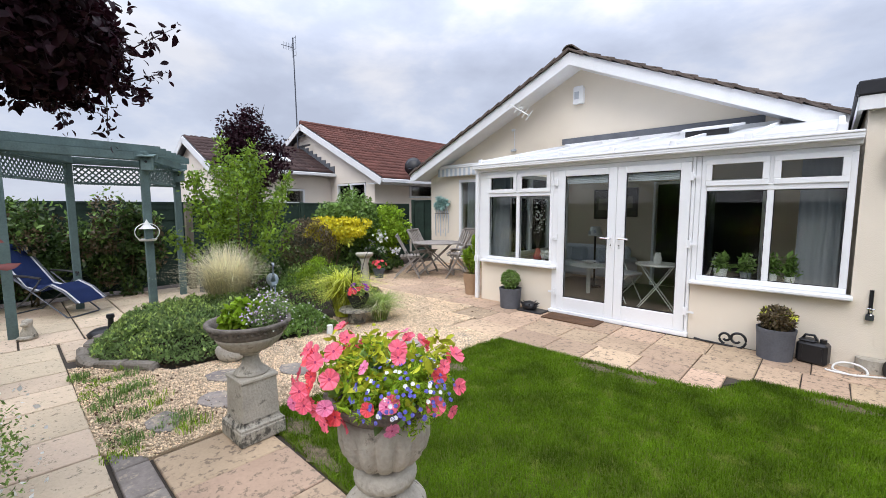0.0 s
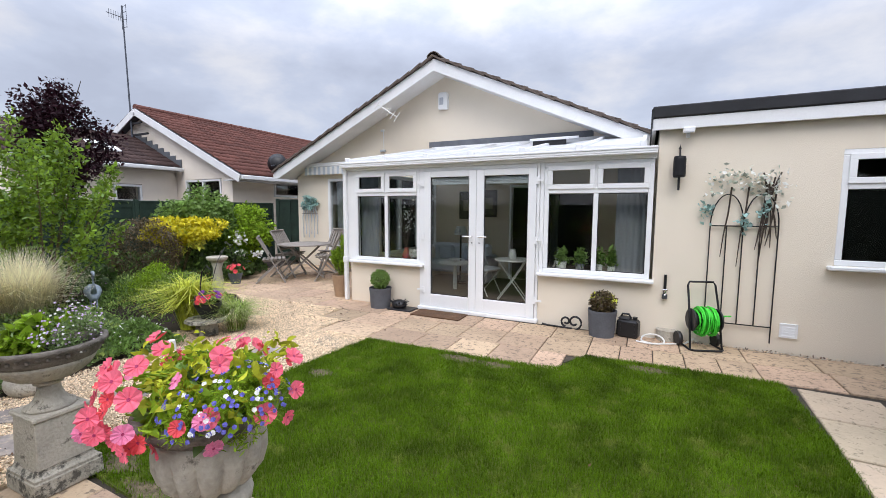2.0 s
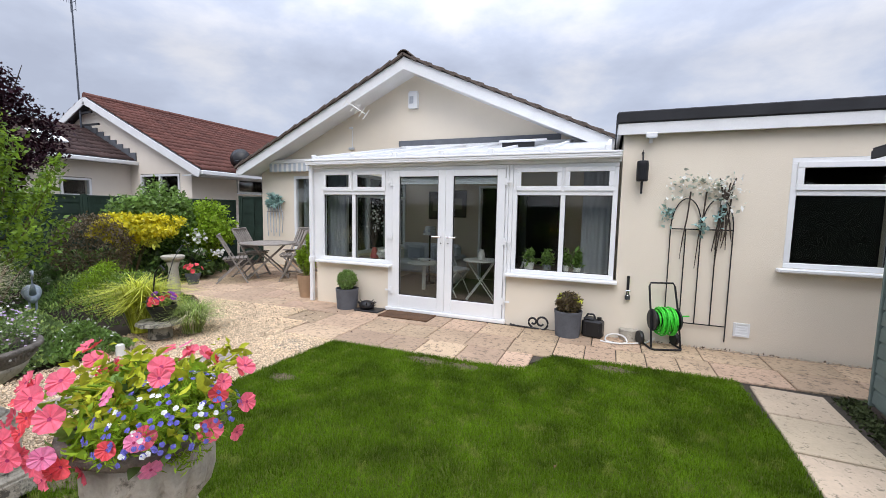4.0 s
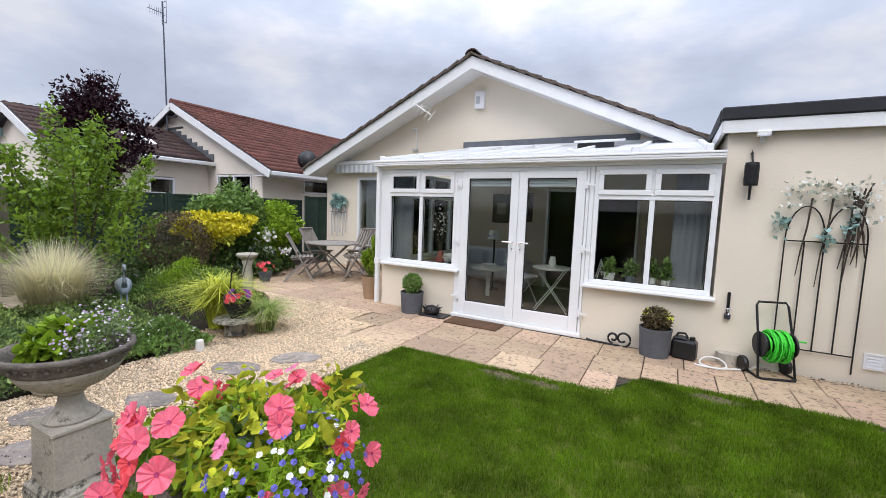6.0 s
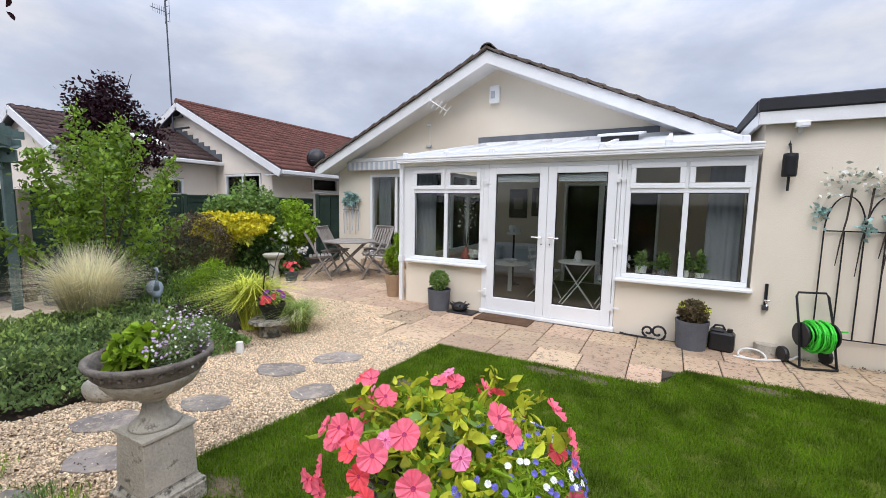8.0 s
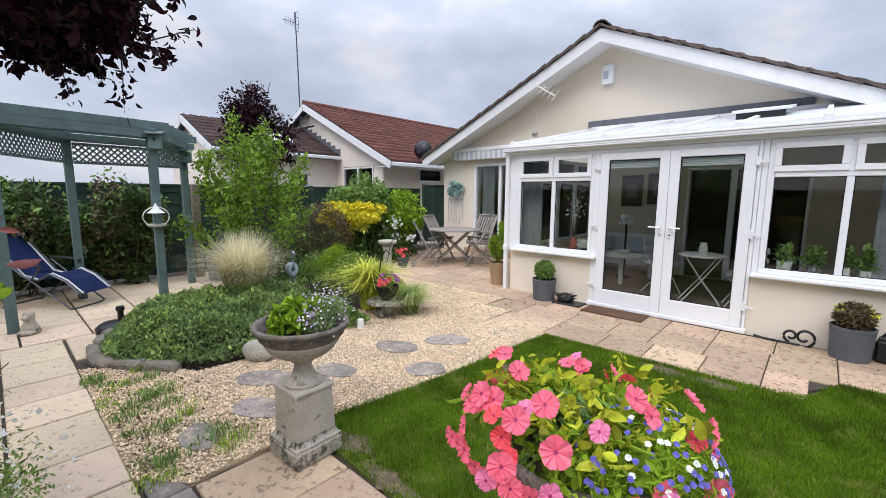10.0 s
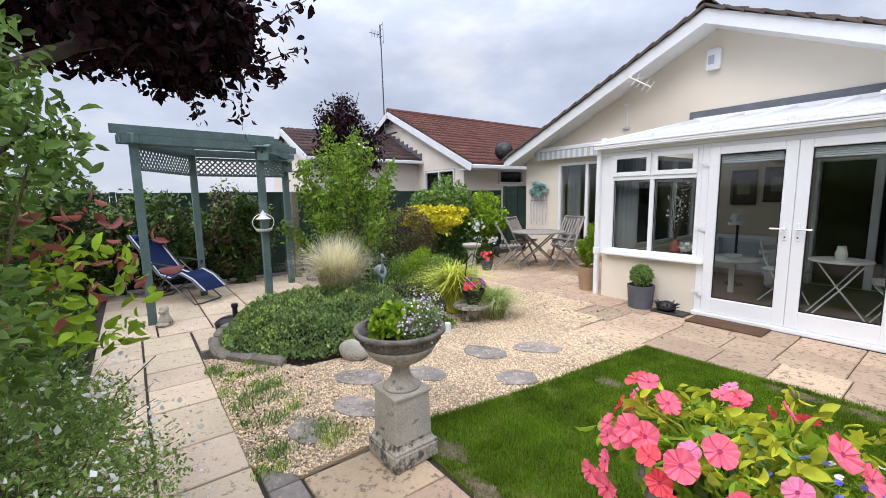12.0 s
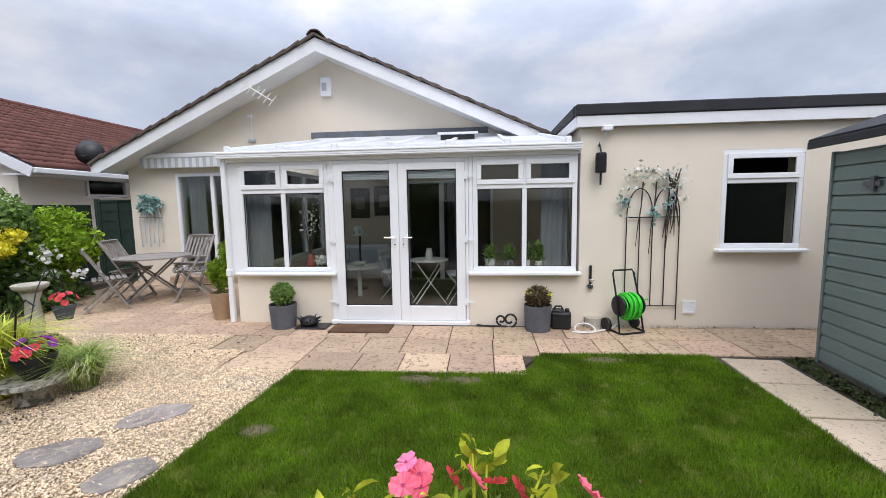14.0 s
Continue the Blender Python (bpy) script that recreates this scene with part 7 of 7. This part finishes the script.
for k in range(46):
    a = g.uniform(0, 6.28)
    t = Vector((0.9 * math.cos(a), 0.58 * math.sin(a), g.uniform(0.5, 0.85)))
    part("flower_stalk", tube([t * 0.35, t * 0.7 + Vector((0, 0, 0.12)), t], [0.003, 0.0025, 0.0015], 4), STEM, ws)
ph = bush("photinia", (-0.70, -6.60, 1.72), (1.02, 0.70, 1.15), 7200, 0.056, G_MID, "tall red-tipped evergreen shrub with glossy leaves", clumps=34, seed=10, base=(-0.70, -6.60, 0), low=0.85, stems=9, slim=0.42, shell=0.2, fine=True,
          extra=(("red_leaves", (-0.70, -6.46, 1.7), (0.95, 0.72, 0.9), 520, 0.062, REDLEAF, 0.42), ("light_leaves", (-0.70, -6.48, 1.55), (0.95, 0.70, 0.85), 1500, 0.058, G_LIGHT, 0.42)))
for k in range(7):
    part("branch", tube([(g.normal() * 0.1, g.normal() * 0.1, -0.03), (g.normal() * 0.25, g.normal() * 0.2, 0.9), (g.normal() * 0.5, 0.2 + g.normal() * 0.25, 1.9)], [0.025, 0.018, 0.008], 6), BARK, ph)

# light multi-stemmed tree
lt = thing("young_tree", "slender multi-stemmed tree with fresh green leaves", "tree", pose(-5.22, -3.0, 0))
g = np.random.default_rng(12)
tips = []
for k in range(26):
    a, rr = g.uniform(0, 6.28), g.uniform(0.12, 1.05)
    h = g.uniform(1.5, 2.9) * (1.10 - 0.36 * rr)
    pts = [Vector((0.08 * math.cos(a), 0.08 * math.sin(a), -0.03)), Vector((rr * 0.35 * math.cos(a), rr * 0.35 * math.sin(a), h * 0.4)), Vector((rr * 0.75 * math.cos(a), rr * 0.75 * math.sin(a), h * 0.75)), Vector((rr * math.cos(a), rr * math.sin(a), h))]
    part("trunk" if k == 0 else "limb", tube(pts, [0.014, 0.011, 0.007, 0.003], 6), STEM, lt)
    tips.append(pts)
P = []
for pts in tips:
    for _ in range(230):
        u0 = 0.25 + 0.75 * g.uniform(0.0, 1.0) ** 0.7
        q = pts[1].lerp(pts[3], u0)
        P.append(np.array(q) + g.normal(size=3) * (0.10, 0.10, 0.08) * (1.5 - u0))
TREE = mat("young_tree_leaf", (0.19, 0.30, 0.03), 0.5, 0.35, 2, 0, 20, isl=0.55, trans=0.4, spec=0.25)
leaves("crown", np.array(P), 0.072, TREE, lt, slim=0.5)
leaves("shaded_leaves", np.array(P)[::3] + g.normal(size=(len(P[::3]), 3)) * 0.06, 0.06, G_MID, lt, slim=0.5)

pc = thing("purple_tree", "dark purple-leaved upright tree behind the fence", "tree", pose(-9.7, -0.85, -0.04))
pc.scale = (1.06, 1.06, 1.06)
part("trunk", tube([(0, 0, 0), (0.03, 0, 1.4), (0, 0.03, 2.6), (0, 0, 3.9)], [0.07, 0.055, 0.035, 0.01], 8), BARK, pc)
for k in range(9):
    a, z = k * 2.4, 1.8 + 0.2 * k
    part("limb", tube([(0, 0, z), (0.3 * math.cos(a), 0.3 * math.sin(a), z + 0.35), (0.5 * math.cos(a), 0.5 * math.sin(a), z + 0.8)], [0.02, 0.014, 0.005], 5), BARK, pc)
leaves("crown", cloud(9500, (0, 0, 3.0), (1.0, 1.0, 1.3), 0.3, 44, 13), 0.085, PURPLE, pc, slim=0.55)
leaves("tip_leaves", cloud(420, (0, 0, 3.85), (0.38, 0.38, 0.5), 0.1, 12, 14), 0.065, PURPLE, pc, slim=0.5)

# purple plum overhanging the path
pr = thing("purple_plum_tree", "spreading plum tree with dark purple leaves overhead", "tree", pose(-1.25, -7.25, -0.04))
base = Vector((-1.25, -7.25, -0.04))
limbs = [[(-1.25, -7.25, -0.04), (-1.22, -7.1, 0.9), (-1.2, -6.85, 1.75)],
         [(-1.2, -6.85, 1.75), (-1.5, -6.45, 2.16), (-1.88, -6.08, 2.5), (-2.15, -5.85, 3.1)],
         [(-1.88, -6.08, 2.5), (-2.2, -5.7, 2.72), (-2.35, -5.3, 2.85)],
         [(-1.2, -6.85, 1.75), (-1.25, -6.5, 2.5), (-1.5, -6.0, 3.1), (-1.7, -5.3, 3.3)],
         [(-1.5, -6.45, 2.16), (-2.4, -6.4, 2.6), (-3.1, -6.2, 2.9)],
         [(-2.15, -5.85, 3.1), (-2.8, -5.5, 3.2), (-3.3, -5.2, 3.1)]]
for k, l0 in enumerate(limbs):
    rr = [[0.11, 0.09, 0.075], [0.06, 0.05, 0.04, 0.02], [0.03, 0.02, 0.01], [0.05, 0.04, 0.03, 0.015], [0.04, 0.025, 0.01], [0.025, 0.018, 0.008]][k]
    part("trunk" if k == 0 else "limb", tube([Vector(p) - base for p in l0], rr, 8), BARK, pr)
P = np.concatenate([cloud(13000, (-2.5, -5.95, 3.2), (1.5, 1.2, 0.85), 0.15, 70, 15, low=2.40), cloud(7500, (-2.45, -5.45, 3.0), (0.95, 0.62, 0.58), 0.1, 40, 17, low=2.48)])
leaves("crown", P - np.array(base), 0.082, PURPLE, pr, slim=0.5, droop=0.3, fine=True)
g = np.random.default_rng(16)
for k, (a, b, n) in enumerate((((-2.28, -5.1, 2.62), (-2.25, -5.12, 2.16), 34), ((-1.95, -5.0, 2.62), (-1.68, -4.80, 2.68), 26), ((-1.9, -5.0, 2.85), (-1.55, -4.75, 3.0), 40), ((-2.6, -5.2, 2.55), (-2.7, -5.15, 2.42), 30), ((-3.1, -5.35, 2.6), (-3.2, -5.3, 2.38), 40), ((-2.1, -5.05, 2.7), (-1.95, -4.9, 2.5), 40))):
    f = g.uniform(0, 1, n)[:, None]
    leaves("sprig", np.array(a) * (1 - f) + np.array(b) * f + g.normal(size=(n, 3)) * 0.035 - np.array(base), 0.062, PURPLE, pr, slim=0.5, droop=0.4, fine=True)
    part("twig", tube([Vector(a) - base, (Vector(a) + Vector(b)) / 2 - base + Vector((0.01, 0, 0)), Vector(b) - base], [0.006, 0.004, 0.002], 4), BARK, pr)

# ---------------- stepping stones ----------------
for i, (x, y, w, d, rz) in enumerate(((-1.60, -3.10, 0.24, 0.17, 20), (-1.35, -2.60, 0.25, 0.16, 40), (-0.98, -3.29, 0.20, 0.15, 50), (-1.55, -3.87, 0.22, 0.15, 30), (-1.88, -4.38, 0.24, 0.17, 35),
                                      (-1.40, -4.62, 0.24, 0.15, 25), (-1.32, -5.06, 0.18, 0.13, 0))):
    s = thing("stepping_stone", "irregular grey slate stepping stone set in gravel", "stepping stone", pose(x, y, -0.016, 0, 0, rz), group="stepping stones")
    bm = bmesh.new()
    g = np.random.default_rng(100 + i)
    ring = [bm.verts.new((w * math.cos(a) * r0, d * math.sin(a) * r0, 0)) for a, r0 in ((2 * math.pi * k / 9, g.uniform(0.85, 1.12)) for k in range(9))]
    f = bm.faces.new(ring)
    r = bmesh.ops.extrude_face_region(bm, geom=[f])
    up = [v for v in r["geom"] if isinstance(v, bmesh.types.BMVert)]
    for v in up:
        v.co.z += 0.03; v.co.x *= 0.97; v.co.y *= 0.97
    part("stone", bm, SLATE, s)

# ---------------- gravel and lawn ----------------
def pebbles(name, poly, n, lo, hi, material, seed, z=0.0, avoid=()):
    g2 = np.random.default_rng(seed)
    xs = [p[0] for p in poly]; ys = [p[1] for p in poly]
    px, py = g2.uniform(min(xs), max(xs), n * 2), g2.uniform(min(ys), max(ys), n * 2)
    k = inside(px, py, poly)
    px, py = px[k][:n], py[k][:n]
    n = len(px)
    octa = np.array([(1, 0, 0), (-1, 0, 0), (0, 1, 0), (0, -1, 0), (0, 0, 1), (0, 0, -1)], float)
    v = octa[None] * g2.uniform(0.6, 1.25, (n, 6, 1)) + g2.normal(size=(n, 6, 3)) * 0.16
    v *= (g2.uniform(lo, hi, n)[:, None] * np.stack([g2.uniform(0.8, 1.4, n), g2.uniform(0.7, 1.1, n), g2.uniform(0.45, 0.75, n)], 1))[:, None, :]
    a = g2.uniform(0, 6.28, n)
    c, s = np.cos(a)[:, None], np.sin(a)[:, None]
    x, y, zz = v[..., 0], v[..., 1], v[..., 2]
    t = g2.normal(size=(n, 1)) * 0.4
    zz = zz + x * t
    v = np.stack([x * c - y * s + px[:, None], x * s + y * c + py[:, None], zz + z + g2.uniform(-0.002, 0.008, (n, 1))], -1).reshape(-1, 3)
    tri = np.array([(0, 2, 4), (2, 1, 4), (1, 3, 4), (3, 0, 4), (2, 0, 5), (1, 2, 5), (3, 1, 5), (0, 3, 5)])
    tr = (np.arange(n)[:, None, None] * 6 + tri[None]).reshape(-1, 3)
    ob = fill_mesh(name, v, tr, material)
    ob["kind"] = "stuff"
    return tagged(ob, "loose golden and cream crushed gravel", "gravel")


pebbles("gravel_stones", GRAVEL, 70000, 0.007, 0.013, PEBBLE, 201)
pebbles("gravel_scatter", [(2.5, -0.09), (5.4, -0.09), (5.4, -0.02), (2.5, -0.02)], 260, 0.006, 0.012, PEBBLE, 203, z=0.004)

pebbles("gravel_scatter", [(-2.0, -3.0), (-2.1, -2.0), (-2.9, -1.6), (-3.2, -2.2), (-3.0, -2.9), (-2.5, -3.1)], 9000, 0.007, 0.013, PEBBLE, 207, z=-0.03)
g = np.random.default_rng(299)
pebbles("gravel_scatter", [(-2.2, -0.45), (-1.5, -0.75), (-1.2, -1.2), (-0.7, -1.5), (-0.9, -1.64), (-1.5, -1.64), (-2.0, -1.1)], 90, 0.005, 0.010, PEBBLE, 205, z=0.005)
lit = np.stack([g.uniform(-4.2, 3.4, 150), g.uniform(-6.2, -0.2, 150), np.full(150, 0.008)], 1)
lit = np.concatenate([lit, np.stack([g.normal(-2.9, 0.5, 90), g.normal(-1.0, 0.25, 90), np.full(90, 0.012)], 1)])
d0 = np.stack([-1.15 - 2.0 * g.random(900) ** 1.2, -5.40 + 0.75 * g.random(900) ** 1.5, np.full(900, 0.010)], 1)
f0 = g.uniform(0, 1, (700, 1))
d1 = np.array((-3.0, -5.05, 0.012)) * (1 - f0) + np.array((-2.42, -3.5, 0.012)) * f0 + g.normal(size=(700, 3)) * (0.13, 0.13, 0.0)
d2 = np.stack([g.uniform(2.5, 5.6, 160), -0.035 - 0.05 * g.random(160), np.full(160, 0.010)], 1)
d3 = np.stack([g.uniform(-3.3, -1.4, 260), g.uniform(-1.5, -0.5, 260), np.full(260, 0.012)], 1)
lit = np.concatenate([lit, d0, d1, d2, d3])
LITTER = mat("brown_fallen_leaf", (0.13, 0.075, 0.045), 0.8, 0.3, 5, 0, 30, isl=0.5)
ob = leaves("leaf_litter", lit, 0.022, LITTER, None, slim=0.6, up=(0.7, 0, 0.02))
tagged(ob, "scattered small brown fallen leaves and debris", "leaf litter", kind="stuff")
g = np.random.default_rng(301)
n = 330000
xs = [p[0] for p in LAWN]; ys = [p[1] for p in LAWN]
px, py = g.uniform(min(xs) - 0.02, max(xs) + 0.02, n), g.uniform(min(ys), max(ys), n)
jx, jy = px + g.normal(size=n) * 0.012, py + g.normal(size=n) * 0.012
k = inside(jx, jy, LAWN)
EARTH = mat("bare_earth_patch", (0.135, 0.105, 0.062), 0.95, 0.5, 22, 1.0, 90, speck=((0.065, 0.06, 0.025), 40, 0.53))
bare = ((0.62, -1.80, 0.24, 0.09), (1.02, -1.80, 0.20, 0.08), (2.42, -1.24, 0.22, 0.09), (-0.42, -2.75, 0.14, 0.09), (-0.52, -4.40, 0.16, 0.08), (-0.1, -4.48, 0.22, 0.06))
for bx_, by_, rx_, ry_ in bare:
    e = ((px - bx_) / rx_) ** 2 + ((py - by_) / ry_) ** 2
    k &= g.random(n) < np.clip(e * 0.6 + 0.02, 0.0, 1.0)
xy = np.stack([px, py], 1)[k]
gr = blades("lawn_grass", xy, -0.006, 0.042, 0.0034, BLADE, None, 0.9, 0.1, 302)
gr["kind"] = "stuff"
tagged(gr, "short mown green lawn grass", "grass")
for bx_, by_, rx_, ry_ in bare:
    bm = bmesh.new()
    ring = [bm.verts.new((bx_ + rx_ * 1.05 * math.cos(a) * (1 + 0.2 * math.sin(3 * a)), by_ + ry_ * 1.05 * math.sin(a) * (1 + 0.2 * math.cos(4 * a)), 0.002)) for a in np.linspace(0, 6.2832, 29)[:-1]]
    for v in ring:
        s = g.uniform(0.7, 1.2)
        v.co.x, v.co.y = bx_ + (v.co.x - bx_) * s, by_ + (v.co.y - by_) * s
    f = bm.faces.new(ring)
    r = bmesh.ops.extrude_face_region(bm, geom=[f])
    for v in r["geom"]:
        if isinstance(v, bmesh.types.BMVert):
            v.co.z -= 0.005
    structure(part("bare_patch", bm, EARTH), "bare dry earth patch in the lawn", "soil")

# ---------------- paving slabs ----------------
SLAB_MESH = {}


def slab(x0, y0, x1, y1, parent, material=SLAB, z=0.0, key="a", rz=0.0):
    gap = 0.018 if material.name.startswith("pale") else 0.012
    w, d = round(x1 - x0 - gap, 2), round(y1 - y0 - gap, 2)
    if w < 0.05 or d < 0.05:
        return
    k = (w, d, material.name)
    if k not in SLAB_MESH:
        bm = box(-w / 2, -d / 2, -0.03, w / 2, d / 2, 0.0, bevel=0.006)
        me = bpy.data.meshes.new("slab")
        bmesh.ops.recalc_face_normals(bm, faces=bm.faces)
        bm.to_mesh(me); bm.free()
        me.materials.append(material)
        SLAB_MESH[k] = me
    ob = new("slab", SLAB_MESH[k])
    ob.parent = parent
    ob.matrix_basis = pose((x0 + x1) / 2, (y0 + y1) / 2, z + random.uniform(-0.0025, 0.0025), random.uniform(-0.25, 0.25), random.uniform(-0.25, 0.25), rz + random.uniform(-0.3, 0.3))


def slab_row(y0, y1, xs, parent, material=SLAB):
    for a, b in zip(xs, xs[1:]):
        slab(a, y0, b, y1, parent, material)


patio, pave, path = bpy.data.objects["patio"], bpy.data.objects["pavement"], bpy.data.objects["garden_path"]
slab_row(-0.60, -0.085, [-2.22, -1.72, -1.24, -0.76, -0.26, 0.28, 0.80, 1.33, 1.81], patio)
slab_row(-0.08, -0.0, [-2.22, -1.24, -0.86], patio)
slab_row(-1.13, -0.60, [-1.92, -1.40, -0.72, -0.17, 0.28, 0.80, 1.31, 1.81], patio)
slab_row(-1.64, -1.13, [-1.47, -0.72, -0.10, 0.36, 0.85, 1.31, 1.62], patio)
slab_row(-0.54, -0.05, [1.81, 2.20, 2.75, 3.36, 3.98, 4.60, 5.22, 5.84, 6.46], patio)
slab_row(-1.03, -0.54, [1.81, 2.14, 2.47, 2.77, 3.08, 3.40, 4.01, 4.63, 5.25, 5.9], patio)
slab(-1.20, -2.15, -0.78, -1.80, patio, SLATE, 0.002, rz=8)
y = -0.62
k = 0
while y < 3.1:
    h = 0.60 if k % 3 else 0.45
    xs = [-6.62]
    while xs[-1] < -2.4:
        xs.append(min(xs[-1] + (0.60, 0.9, 0.6, 0.45)[(k + len(xs)) % 4], -2.32 if y > 0 else -2.22))
    slab_row(y, min(y + h, 3.18), xs, patio)
    y += h
    k += 1
# path beside the border and around the pedestals
slab_row(-5.92, -5.44, [-4.40, -3.75, -3.20, -2.75, -2.27, -1.64, -1.16, -0.70, -0.2, 0.4, 1.0, 1.6, 2.2, 2.8, 3.35], pave, SLAB_S)
slab_row(-6.34, -5.92, [-4.40, -3.72, -2.95, -2.2, -1.45, -0.70, 0.0, 0.75, 1.5, 2.25, 3.0, 3.35], pave, SLAB_S)
slab_row(-5.43, -5.24, [-1.14, -0.86, -0.48, 0.12, 0.72, 1.32, 1.92, 2.52, 3.1], pave, SLATE)
slab_row(-5.23, -4.56, [-0.86, -0.36, 0.14, 0.74, 1.34, 1.94, 2.54, 3.14], pave, SLAB)
slab_row(-5.43, -5.16, [-4.40, -3.95, -3.55], pave, SLAB_S)
slab_row(-5.15, -4.9, [-4.40, -4.1], pave, SLAB_S)
BEDW = [(-3.2, -5.36), (-4.45, -4.95), (-4.85, -3.9), (-5.3, -3.3), (-7.45, -2.6), (-9, -2), (0, 0), (0, -5.3)]
xs = [-7.45, -6.85, -6.25, -5.65, -5.05, -4.41]
for j in range(7):
    yy = -6.34 + j * 0.58
    for i in range(5):
        a, b = xs[i], xs[i + 1]
        cx, cy = np.array([(a + b) / 2]), np.array([yy + 0.29])
        if not inside(cx, cy, BEDW)[0]:
            slab(a, yy, b, yy + 0.58, pave, SLAB_S)
for j in range(6):
    yy = -1.10 - j * 0.60
    xo = 3.60 - 0.045 * (j * 0.60)
    slab(xo, yy - 0.60, xo + 0.56, yy, path, SLAB_S, 0.0, rz=-3)
